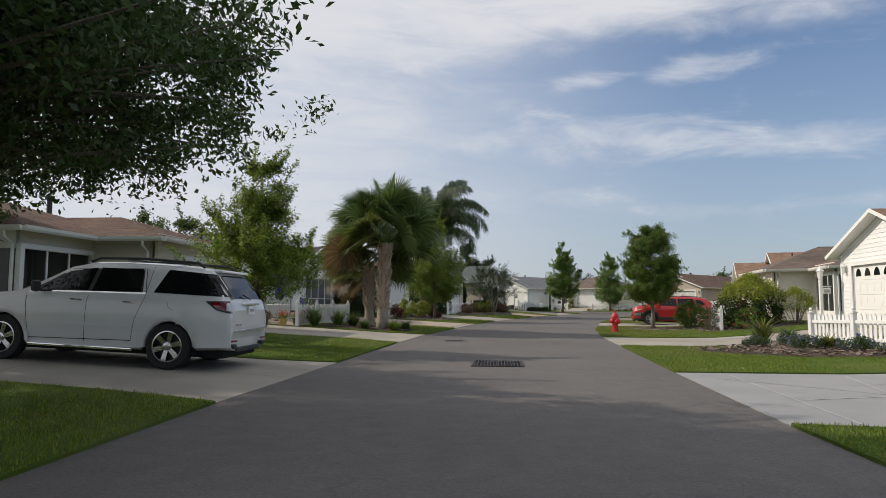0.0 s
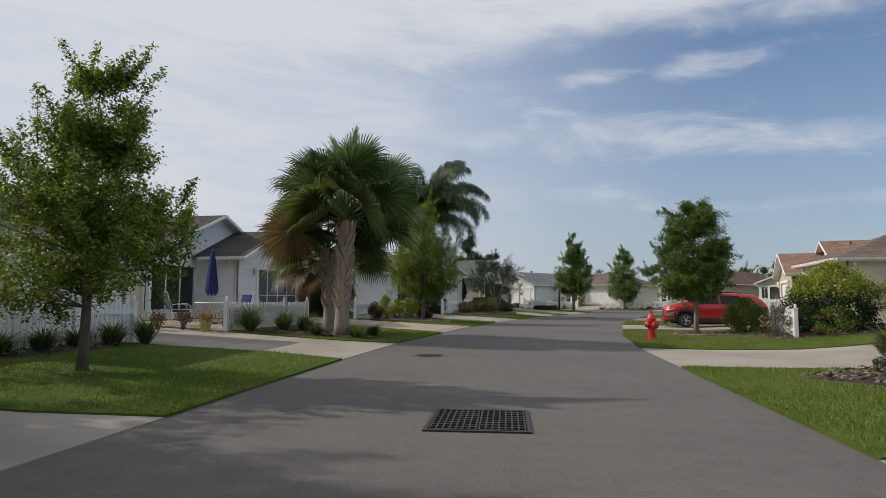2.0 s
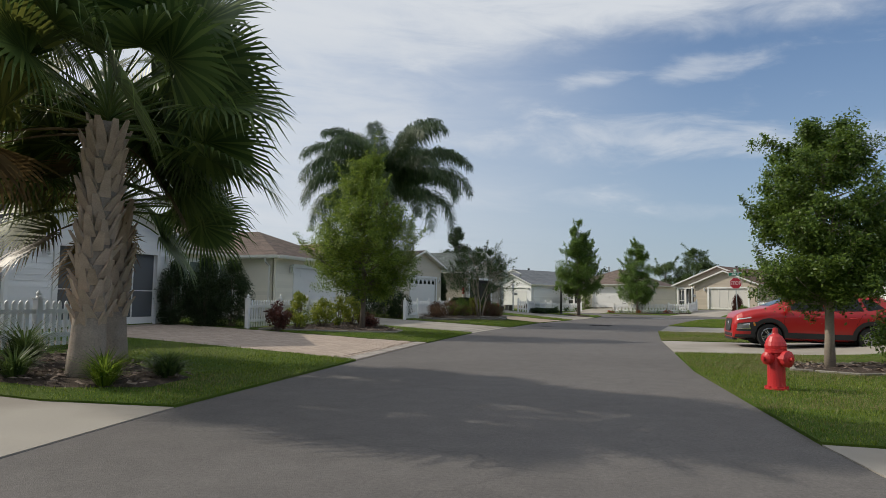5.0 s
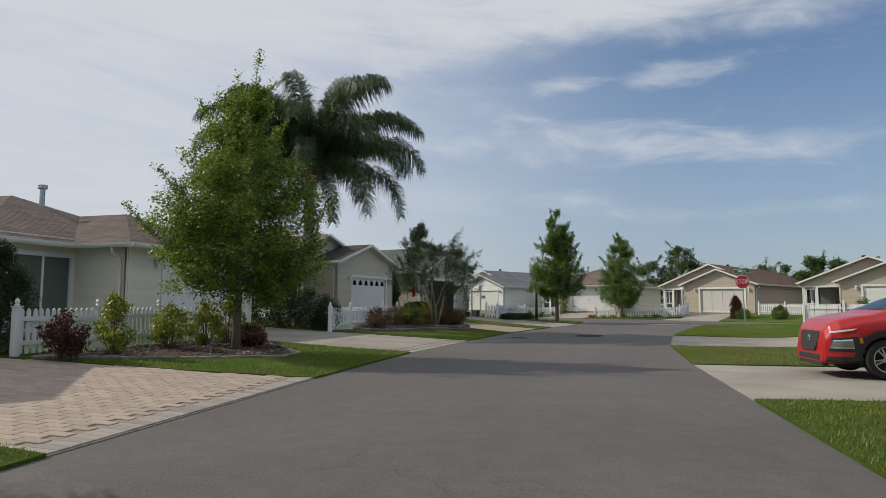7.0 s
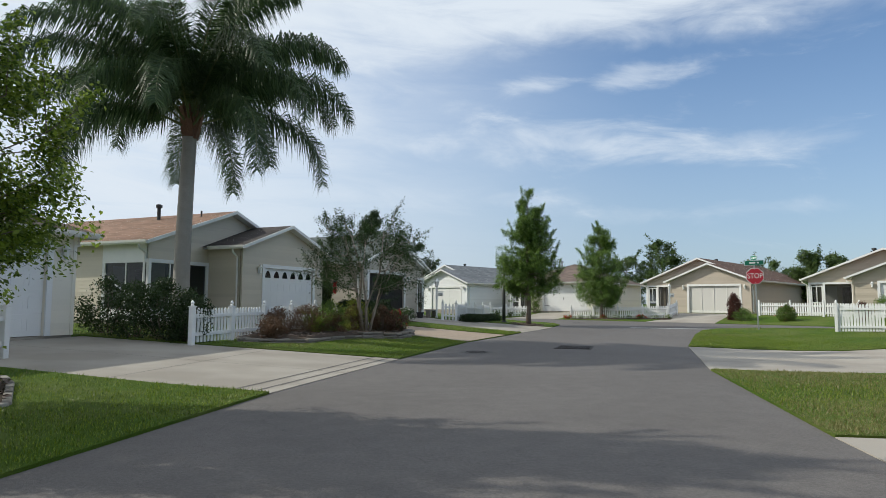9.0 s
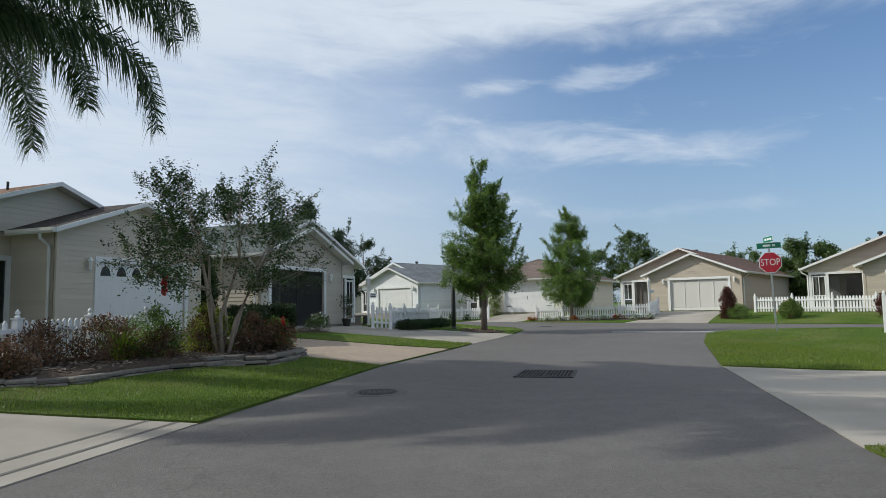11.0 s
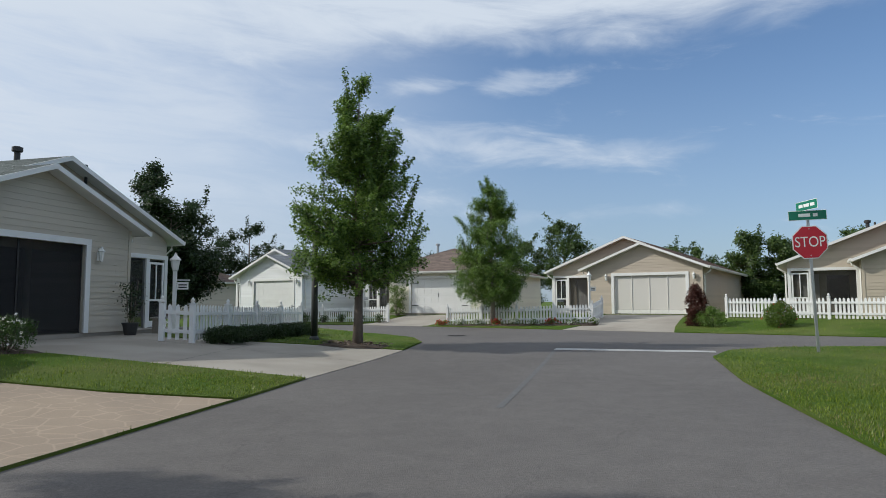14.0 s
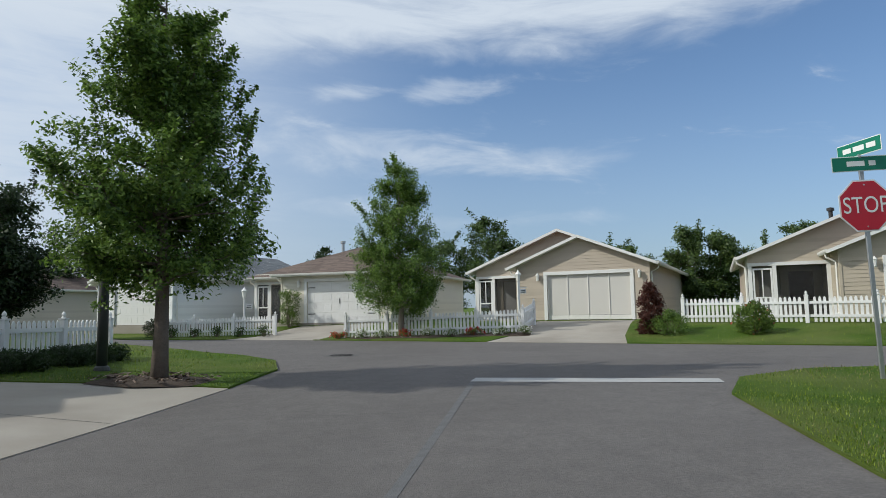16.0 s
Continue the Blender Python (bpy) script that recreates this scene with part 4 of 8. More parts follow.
HOUSES = [
    villa((-8.0, 20.6), (0.06, 0.998), 0.50, "beige", "brown", "beige villa with brown shingle hip roof and dark porch windows", "hip", "panel", 1, "glass", pitch=0.30, eave=2.62, flue=(0.46, 0.75, 2.5)),
    villa((-7.23, 34.17), (0.177, 0.984), 0.44, "white", "greybrown", "white lap-sided villa with grey-brown gable roof and dark porch", "gable", "dark_screen", 1, "glass"),
    villa((-4.31, 45.98), (0.294, 0.956), 0.50, "cream", "taupe", "cream villa with a brown hip roof and greenish porch windows", "hip", "panel", 1, "green", flue=(0.45, 0.48, 1.35)),
    villa((-0.42, 60.1), (0.45, 0.893), 0.62, "beige", "tan", "beige villa with tan shingles and an arched-pane garage door", "gable", "arched", 1, "glass", roof2="greybrown", wide=0.88, eave=2.86, pitch=0.315, porch_w=3.3),
    villa((3.88, 66.36), (0.464, 0.886), 0.57, "grey", "green", "beige villa with grey-green shingles and an open screened garage", "gable", "open", -1, "screen", set_back=1.0, flue=(0.28, 0.85), wide=0.945, eave=2.74, pitch=0.375, opening=(-1.4, 2.42, 2.2)),
    villa((27.80, 81.08), (0.708, -0.706), 0.64, "taupe", "brown", "taupe villa with brown shingles and a pale screened garage", "gable", "screen", 1, "screen", depth=19.0),
    villa((35.39, 70.47), (0.737, -0.676), 0.62, "tan", "brown", "tan villa with a dark screened porch behind a picket fence", "gable", "panel", 1, "screen"),
    villa((17.79, 87.54), (0.796, -0.606), 0.66, "cream", "taupe", "cream villa with hipped taupe roof and hinged white garage door", "hip", "hinged", 1, "screen"),
    villa((8.05, 94.25), (0.683, -0.73), 0.68, "white", "grey", "white villa with pale grey shingles and a plain garage door", "gable", "panel", 1, "screen"),
    villa((-4.69, 104.26), (0.74, -0.67), 0.6, "grey", "taupe", "low beige villa with a taupe roof half hidden by trees", "hip", "panel", 1, "screen"),
    villa((14.37, 20.46), (-0.117, -0.993), 0.55, "white", "tan", "white lap-sided villa with an arched-pane white garage door", "gable", "arched", -1, "glass"),
    villa((17.1, 35.29), (-0.231, -0.973), 0.50, "cream", "taupe", "cream villa with a taupe hip roof and an open garage", "hip", "open", -1, "glass"),
    villa((20.35, 45.37), (-0.334, -0.943), 0.26, "grey", "tan", "beige villa with a brown gable roof", "gable", "panel", -1, "glass"),
]


# ---- picket fences ----
def picket_mesh(h, w=0.085, t=0.022):
    pts = [(-w / 2, 0.06), (w / 2, 0.06), (w / 2, h - 0.06), (w * 0.30, h - 0.025), (0, h), (-w * 0.30, h - 0.025), (-w / 2, h - 0.06)]
    return Geo().prism(pts, -t / 2, t / 2).mesh("picket", M["picket"])


def post_mesh(h):
    g = Geo().bar(-0.06, -0.06, 0, 0.06, 0.06, h, 0.008)
    g.box(-0.075, -0.075, h, 0.075, 0.075, h + 0.025)
    g.lathe([(0.04, 0), (0.05, 0.02), (0.028, 0.04), (0.045, 0.07), (0.04, 0.10), (0.016, 0.13), (0.004, 0.145)], (0, 0, h + 0.025), 10)
    return g.mesh("fence_post", M["picket"])


PICKET, TALL_POST = picket_mesh(0.90), post_mesh(0.92)


def picket_fence(points, label, step=0.142, post_every=1.9, height=0.9):
    """Posts with turned finials, two rails and pointed pickets along a line of points."""
    fence = thing("picket_fence", Matrix.Translation(on_ground(*points[0])), label, "fence", "white picket fences")
    inv = fence.matrix_basis.inverted()
    picket, post = (PICKET, TALL_POST) if height == 0.9 else (picket_mesh(height), post_mesh(height + 0.02))

    def put(name, mesh, x, y, a, tilt=0.0):
        part(name, mesh, None, fence, at=inv @ Matrix.Translation(on_ground(x, y)) @ Matrix.Rotation(a, 4, "Z") @ Matrix.Rotation(tilt, 4, "Y"))

    rnd = random.Random(len(label) + int(points[0][0] * 10))
    for (xa, ya), (xb, yb) in zip(points, points[1:]):
        length, a = math.hypot(xb - xa, yb - ya), math.atan2(yb - ya, xb - xa)
        bays = max(1, round(length / post_every))
        for k in range(bays + 1):
            put("fence_post", post, xa + (xb - xa) * k / bays, ya + (yb - ya) * k / bays, a)
        n = int(length / step)
        for k in range(1, n):
            s = k / n
            x, y = xa + (xb - xa) * s, ya + (yb - ya) * s
            if min(abs(s * bays - round(s * bays)) * length / bays, 9) > 0.1:
                put("picket", picket, x - 0.03 * math.sin(a), y + 0.03 * math.cos(a), a, rnd.uniform(-0.012, 0.012))
        for z in (0.22, height - 0.24):
            g = Geo()
            p0, p1 = inv @ on_ground(xa, ya, z), inv @ on_ground(xb, yb, z)
            d = (p1 - p0).normalized()
            o = Vector((-d.y, d.x, 0)) * 0.02
            up = Vector((0, 0, 0.085))
            v = [p0 - o, p0 + o, p1 + o, p1 - o]
            g.add(v + [p + up for p in v], [(3, 2, 1, 0), (4, 5, 6, 7), (0, 1, 5, 4), (1, 2, 6, 5), (2, 3, 7, 6), (3, 0, 4, 7)])
            part("fence_rail", g, M["picket"], fence)
    return fence


picket_fence([(-7.6, 13.6), (-6.45, 20.6)], "white picket fence before a screened porch, with shaggy plants along it")
picket_fence([(-5.95, 25.05), (-4.85, 30.4)], "white picket fence beside a patio, behind the palms")
picket_fence([(-4.1, 36.7), (-2.3, 44.4)], "white picket fence behind a bed of variegated shrubs")
picket_fence([(-0.39, 48.44), (1.61, 54.86)], "white picket fence behind dense reddish shrubs")
picket_fence([(6.55, 66.35), (7.25, 66.25), (9.85, 72.7)], "white picket fence at the street corner, low junipers below it")
picket_fence([(9.51, 89.86), (14.81, 86.16)], "white picket fence in front of the cream villa")
picket_fence([(17.21, 81.76), (23.11, 77.56), (24.41, 79.16)], "white picket fence behind a row of small flowers")
picket_fence([(28.31, 74.96), (31.91, 70.26), (33.91, 67.46)], "white picket fence across the front of the tan villa")
picket_fence([(10.2, 17.2), (10.7, 14.2), (11.3, 9.5)], "white picket fence behind a mulched flower bed")
picket_fence([(12.6, 30.4), (11.35, 26.2)], "short white picket fence among rose bushes")


picket_fence([(22.91, 59.16), (28.51, 54.46)], "tall white fence of close-set pickets on the corner lawn", 0.108, 1.9, 1.2)


# ---- street furniture ----
def stop_sign(x, y, facing):
    """An octagonal sign on a leaning galvanised post, with two green street-name plates above."""
    turn = math.atan2(facing[1], facing[0]) + math.pi / 2
    m = Matrix.Translation(on_ground(x, y)) @ Matrix.Rotation(radians(-2.2), 4, "Y") @ Matrix.Rotation(turn, 4, "Z")
    sign = thing("stop_sign", m, "red octagonal stop sign on a leaning galvanised post", "road sign")
    post = Geo().bar(-0.032, 0.0, -0.1, 0.032, 0.03, 3.08, 0.004)
    part("post", post, M["galvanised"], sign)
    c, z = 0.381, 2.55

    def octagon(r):
        return [(r / math.cos(math.pi / 8) * math.cos(math.pi / 8 + k * math.pi / 4), z + r / math.cos(math.pi / 8) * math.sin(math.pi / 8 + k * math.pi / 4)) for k in range(8)]

    white = M["line_paint"]
    plate = part("plate", Geo().prism(octagon(c), -0.012, -0.004), material("sign_white", (0.75, 0.75, 0.75), 0.35, vary=0.04, bump=0.0), sign, "white-edged octagonal plate")
    part("red_face", Geo().prism(octagon(c - 0.022), -0.016, -0.0125), material("sign_red", (0.46, 0.012, 0.03), 0.35, vary=0.08, scale=6, bump=0.0), plate, "deep red reflective face")
    fc = bpy.data.curves.new("lettering", "FONT")
    fc.body, fc.size, fc.align_x, fc.align_y, fc.extrude = "STOP", 0.345, "CENTER", "CENTER", 0.001
    fc.space_character = 1.02
    letters = new("lettering", fc)
    me = bpy.data.meshes.new_from_object(letters)
    bpy.data.objects.remove(letters)
    me.materials.append(M["white_sign"])
    part("lettering", me, None, plate, "white word STOP", at=Matrix.Translation((0, -0.0185, z)) @ Matrix.Rotation(math.pi / 2, 4, "X") @ Matrix.Diagonal((0.80, 1.0, 1.0, 1.0)))
    for zz in (z + 0.31, z - 0.31):
        part("bolt", Geo().lathe([(0.012, 0), (0.012, 0.006), (0.006, 0.01)], (0, 0, 0), 8), M["galvanised"], sign, at=Matrix.Translation((0, -0.016, zz)) @ Matrix.Rotation(math.pi / 2, 4, "X"))
    green = material("sign_green", (0.006, 0.17, 0.10), 0.35, vary=0.06, bump=0.0)
    for name, zz, turn2, half, bars in (("name_plate", 3.18, 0.0, 0.42, ((-0.21, 0.07), (0.16, 0.23))), ("name_plate", 3.41, -1.4, 0.42, ((-0.30, -0.14), (-0.10, 0.11), (0.15, 0.32)))):
        r = Matrix.Translation((0, 0.015, zz)) @ Matrix.Rotation(turn2, 4, "Z")
        blade = part(name, Geo().bar(-half, -0.003, -0.112, half, 0.003, 0.112, 0.002), M["white_sign"], sign, "green street-name plate with white edging", at=r)
        part("green_face", Geo().box(-half + 0.012, -0.0065, -0.1, half - 0.012, -0.0035, 0.1), green, blade)
        part("green_face", Geo().box(-half + 0.012, 0.0035, -0.1, half - 0.012, 0.0065, 0.1), green, blade)
        for a, b in bars if turn2 else ((-0.20, 0.06), (0.12, 0.22)):
            part("word_bar", Geo().box(a, -0.0085, -0.035, b, -0.007, 0.04), M["white_sign"], blade)
            part("word_bar", Geo().box(a, 0.007, -0.035, b, 0.0085, 0.04), M["white_sign"], blade)
    part("bracket", Geo().box(-0.03, 0.0, 3.02, 0.03, 0.03, 3.06).box(-0.02, 0.0, 3.27, 0.02, 0.03, 3.32), M["galvanised"], sign)


M["white_sign"] = material("white_sign", (0.78, 0.79, 0.78), 0.35, vary=0.04, bump=0.0)
stop_sign(21.28, 62.36, (-0.36, -0.93))


def hydrant(x, y):
    h = thing("fire_hydrant", Matrix.Translation(on_ground(x, y)) @ Matrix.Rotation(0.4, 4, "Z") @ Matrix.Diagonal((1.12, 1.12, 1.22, 1)), "weathered red cast-iron fire hydrant on the grass verge", "hydrant")
    r = M["red_paint"]
    part("barrel", Geo().lathe([(0.15, 0.0), (0.15, 0.05), (0.115, 0.055), (0.11, 0.1), (0.105, 0.46), (0.135, 0.47), (0.135, 0.51), (0.115, 0.515)], sides=20), r, h, smooth=False)
    part("bonnet", Geo().lathe([(0.13, 0.515), (0.135, 0.55), (0.12, 0.60), (0.085, 0.66), (0.04, 0.69), (0.035, 0.70), (0.03, 0.76), (0.0, 0.765)], sides=20), r, h, "domed red bonnet with an operating nut")
    for a, rr, ll in ((0, 0.062, 0.20), (math.pi, 0.062, 0.20), (-math.pi / 2, 0.082, 0.22)):
        g = Geo().lathe([(rr * 0.9, 0), (rr * 0.9, ll - 0.08), (rr * 1.2, ll - 0.075), (rr * 1.2, ll - 0.02), (rr * 0.7, ll), (0.025, ll + 0.005), (0.025, ll + 0.04)], sides=12)
        part("outlet_cap", g, r, h, at=Matrix.Translation((0, 0, 0.40)) @ Matrix.Rotation(a, 4, "Z") @ Matrix.Rotation(math.pi / 2, 4, "Y"))
    for k in range(8):
        a = k * math.pi / 4
        part("flange_bolt", Geo().lathe([(0.014, 0), (0.014, 0.02)], (0.128 * math.cos(a), 0.128 * math.sin(a), 0.05), 6), r, h)
    return h


hydrant(7.15, 26.85)


def drain_grate(x, y, turn, label):
    """A rectangular cast-iron grate of bars in two leaves over a flat black sheet that stands for the shade below."""
    g = thing("drain_grate", Matrix.Translation(on_ground(x, y, 0.004)) @ Matrix.Rotation(turn, 4, "Z"), label, "drain grate", "street drains")
    w, d = 0.98, 1.16
    part("pit", Geo().quad((-w / 2, -d / 2, 0), (w / 2, -d / 2, 0), (w / 2, d / 2, 0), (-w / 2, d / 2, 0)), M["pit"], g)
    frame = Geo()
    for a in ((-w / 2 - 0.04, -d / 2 - 0.04, w / 2 + 0.04, -d / 2), (-w / 2 - 0.04, d / 2, w / 2 + 0.04, d / 2 + 0.04), (-w / 2 - 0.04, -d / 2, -w / 2, d / 2), (w / 2, -d / 2, w / 2 + 0.04, d / 2)):
        frame.box(a[0], a[1], -0.02, a[2], a[3], 0.014)
    part("grate_frame", frame, M["iron"], g)
    for leaf in (0, 1):
        x0, x1 = (-w / 2 + 0.01, -0.008) if leaf == 0 else (0.008, w / 2 - 0.01)
        for k in range(8):
            xx = x0 + (x1 - x0 - 0.016) * k / 7
            part("long_bar", Geo().box(xx, -d / 2 + 0.005, 0.001, xx + 0.016, d / 2 - 0.005, 0.018), M["iron"], g)
        for k in range(10):
            yy = -d / 2 + 0.01 + (d - 0.05) * k / 9
            part("cross_bar", Geo().box(x0, yy, 0.0015, x1, yy + 0.03, 0.016), M["iron"], g)


drain_grate(1.4, 12.85, -0.06, "cast-iron double drain grate in the middle of the street")
drain_grate(9.78, 51.84, -0.36, "worn cast-iron double drain grate with dark slots")


def manhole(x, y, r, label):
    m = thing("manhole_cover", Matrix.Translation(on_ground(x, y, 0.002)), label, "manhole cover", "manhole covers")
    part("collar", Geo().lathe([(r * 1.45, 0.0), (r * 1.4, 0.005), (r * 1.04, 0.006)], sides=28), M["sand_patch"], m)
    part("cover", Geo().lathe([(r, 0.0), (r, 0.012), (r * 0.93, 0.013), (r * 0.92, 0.008), (0.0, 0.0085)], sides=32), M["iron"], m)
    for k in range(-4, 5):
        yy = k * r * 0.2
        half = math.sqrt(max(r * r * 0.8 - yy * yy, 0.001))
        for j in range(-3, 4):
            xx = j * half / 3.6
            part("raised_lug", Geo().bar(xx - half / 9, yy - 0.018, 0.008, xx + half / 9, yy + 0.018, 0.018, 0.005), M["iron"], m)


M["sand_patch"] = material("collar_concrete", (0.088, 0.085, 0.082), 0.9, vary=0.2, bump=0.4)
manhole(0.42, 20.63, 0.33, "round cast-iron manhole cover in the street")
manhole(6.65, 50.02, 0.33, "round ribbed cast-iron manhole cover with a pale collar")
manhole(15.31, 72.46, 0.33, "round dark manhole cover in the cross street")


def strip(name, a, b, width, lift, mat, label, category, kind="structure"):
    """A painted or worn strip lying on the ground."""
    n = max(1, int(math.hypot(b[0] - a[0], b[1] - a[1]) / 0.5))
    dx, dy = b[0] - a[0], b[1] - a[1]
    l = math.hypot(dx, dy)
    ox, oy = -dy / l * width / 2, dx / l * width / 2
    v = []
    for k in range(n + 1):
        x, y = a[0] + dx * k / n, a[1] + dy * k / n
        v += [on_ground(x + ox, y + oy, lift), on_ground(x - ox, y - oy, lift)]
    ob = part(name, Geo().add(v, [(2 * k, 2 * k + 1, 2 * k + 3, 2 * k + 2) for k in range(n)]), mat)
    return tagged(ob, label, category, kind=kind)


strip("stop_line", (16.26, 65.71), (19.51, 63.61), 0.5, 0.006, M["line_paint"], "worn white stop line across the lane", "road marking")
M["paving_seam"] = material("paving_seam", (0.100, 0.100, 0.102), 0.85, vary=0.35, scale=8, fine=85, bump=0.8, depth=0.006)
strip("paving_seam", (16.15, 65.45), (12.1, 57.6), 0.09, 0.004, M["paving_seam"], "faint pale seam along the middle of the tarmac", "road seam")
M["joint"] = material("joint", (0.12, 0.11, 0.10), 0.95, bump=0.2)
M["pale_score"] = material("pale_score", (0.36, 0.36, 0.36), 0.9, bump=0.2)
for a, b in (((-1.05, 22.0), (-8.7, 22.7)), ((-4.6, 19.9), (-4.1, 24.7)), ((3.65, 44.8), (-3.99, 46.65)), ((0.2, 42.5), (1.51, 48.44)), ((11.06, 64.06), (4.31, 67.36)), ((7.31, 62.26), (9.31, 68.86)), ((5.6, 20.8), (14.3, 20.5)), ((8.4, 36.3), (16.9, 35.3)), ((12.02, 48.58), (20.3, 45.4)), ((-2.2, 10.1), (-13, 11.0)), ((-6.5, 7.9), (-6.4, 12.9))):
    strip("saw_joint", a, b, 0.014, 0.0165, M["joint"], "thin dark saw-cut joint in the concrete", "joint")
for a, b in (((2.62, 42.3), (4.41, 47.97)), ((2.30, 42.35), (4.09, 48.11))):
    strip("score_line", a, b, 0.05, 0.0165, M["joint"], "scored border line in the concrete", "joint")
for a, b in (((4.9, 6.3), (5.4, 10.9)), ((5.2, 8.0), (9.5, 9.2)), ((6.0, 6.2), (7.4, 10.9)), ((5.0, 10.4), (8.6, 6.4)), ((7.2, 9.8), (10.4, 8.0))):
    strip("score_line", a, b, 0.03, 0.0165, M["pale_score"], "pale crazy-paving score line in grey concrete", "joint")


def mail_lamp(x, y, label):
    """A white lantern post with a small hanging name board."""
    p = thing("lamp_post", Matrix.Translation(on_ground(x, y)), label, "lamp post", "lantern posts")
    part("post", Geo().bar(-0.05, -0.05, 0, 0.05, 0.05, 1.75, 0.01).lathe([(0.08, 0), (0.08, 0.12), (0.055, 0.14)], sides=8), M["white_paint"], p)
    lantern = part("lantern", Geo().lathe([(0.06, 1.75), (0.07, 1.78), (0.09, 1.79)], sides=6), M["white_paint"], p)
    part("lantern_cap", Geo().lathe([(0.15, 2.06), (0.16, 2.08), (0.05, 2.2), (0.02, 2.26), (0.0, 2.3)], sides=6), M["white_paint"], lantern)
    part("lantern_glass", Geo().lathe([(0.085, 1.79), (0.125, 2.06)], sides=6), M["lamp_glass"], lantern)
    board = part("name_board", Geo().bar(0.06, -0.012, 1.25, 0.36, 0.012, 1.46, 0.006).box(0.04, -0.01, 1.5, 0.40, 0.01, 1.53), M["white_paint"], p, "small white hanging name board")
    for z in (1.38, 1.31):
        part("word_bar", Geo().box(0.10, -0.0135, z - 0.018, 0.32, -0.0125, z + 0.018), M["pipe"], board)


mail_lamp(6.35, 69.1, "white lantern post with a name board at a picket fence")
mail_lamp(14.0, 23.6, "white lantern post with an oval board by a driveway")
mail_lamp(24.6, 80.9, "white lantern post beside the driveway of the beige villa")
mail_lamp(13.51, 87.56, "white lantern post with a name board before the cream villa")


# ---- patio by the white villa ----
def patio_table(x, y):
    t = thing("patio_table", Matrix.Translation(on_ground(x, y, 0.065)), "round white metal patio table with a parasol hole", "table")
    part("tabletop", Geo().lathe([(0.03, 0.70), (0.52, 0.70), (0.54, 0.715), (0.52, 0.73), (0.03, 0.73)], sides=28), M["white_paint"], t)
    for k in range(4):
        a = k * math.pi / 2 + 0.5
        part("leg", Geo().tube([(0.42 * math.cos(a), 0.42 * math.sin(a), 0.70), (0.2 * math.cos(a), 0.2 * math.sin(a), 0.4), (0.44 * math.cos(a), 0.44 * math.sin(a), 0.0)], 0.014, 8), M["white_paint"], t)


def patio_chair(x, y, turn):
    c = thing("patio_chair", Matrix.Translation(on_ground(x, y, 0.065)) @ Matrix.Rotation(turn, 4, "Z"), "white tubular patio chair with dark blue cushions", "chair", "patio chairs")
    w = M["white_paint"]
    blue = M["blue_cloth"]
    part("seat", Geo().bar(-0.25, -0.25, 0.40, 0.25, 0.24, 0.47, 0.02), blue, c, "blue seat cushion")
    back = Geo().bar(-0.24, -0.03, 0.0, 0.24, 0.03, 0.55, 0.02)
    part("backrest", back, blue, c, "blue back cushion", at=Matrix.Translation((0, 0.28, 0.48)) @ Matrix.Rotation(radians(-14), 4, "X"))
    for s in (-1, 1):
        part("side_frame", Geo().tube([(s * 0.28, -0.26, 0), (s * 0.28, -0.28, 0.6), (s * 0.28, -0.15, 0.66), (s * 0.28, 0.25, 0.64), (s * 0.27, 0.30, 0.45), (s * 0.27, 0.24, 0.0)], 0.014, 8), w, c)
        part("back_tube", Geo().tube([(s * 0.26, 0.27, 0.40), (s * 0.26, 0.43, 1.02), (s * 0.18, 0.45, 1.06)], 0.013, 8), w, c)
    part("seat_rail", Geo().tube([(-0.28, -0.24, 0.39), (0.28, -0.24, 0.39)], 0.012, 8), w, c)


def parasol(x, y):
    p = thing("parasol", Matrix.Translation(on_ground(x, y, 0.065)) @ Matrix.Diagonal((0.82, 0.82, 0.93, 1)), "closed dark blue patio parasol on a steel pole", "parasol")
    part("pole", Geo().tube([(0, 0, 0), (0, 0, 2.65)], 0.02, 10), M["galvanised"], p)
    part("base", Geo().lathe([(0.25, 0), (0.25, 0.05), (0.06, 0.09), (0.04, 0.25)], sides=20), M["pipe"], p)
    g = Geo()
    n = 16
    rings = [(0.20, 1.05), (0.23, 1.25), (0.17, 1.8), (0.12, 2.3), (0.05, 2.58), (0.01, 2.66)]
    v = [(r * (1.0 + 0.22 * (-1) ** k) * math.cos(2 * math.pi * k / n), r * (1.0 + 0.22 * (-1) ** k) * math.sin(2 * math.pi * k / n), z + (0.06 * (-1) ** k if i == 0 else 0)) for i, (r, z) in enumerate(rings) for k in range(n)]
    g.add(v, [(i * n + k, i * n + (k + 1) % n, (i + 1) * n + (k + 1) % n, (i + 1) * n + k) for i in range(len(rings) - 1) for k in range(n)])
    part("canopy", g, M["blue_cloth"], p, "folded blue cloth", smooth=True)
    part("finial", Geo().lathe([(0.02, 2.64), (0.03, 2.67), (0.0, 2.72)], sides=10), M["galvanised"], p)


M["blue_cloth"] = material("blue_cloth", (0.022, 0.03, 0.13), 0.9, vary=0.2, scale=5, bump=0.2)
patio_table(-7.32, 27.3)
patio_chair(-7.9, 26.2, 2.2)
patio_chair(-6.7, 28.1, -0.5)
parasol(-7.32, 27.3)


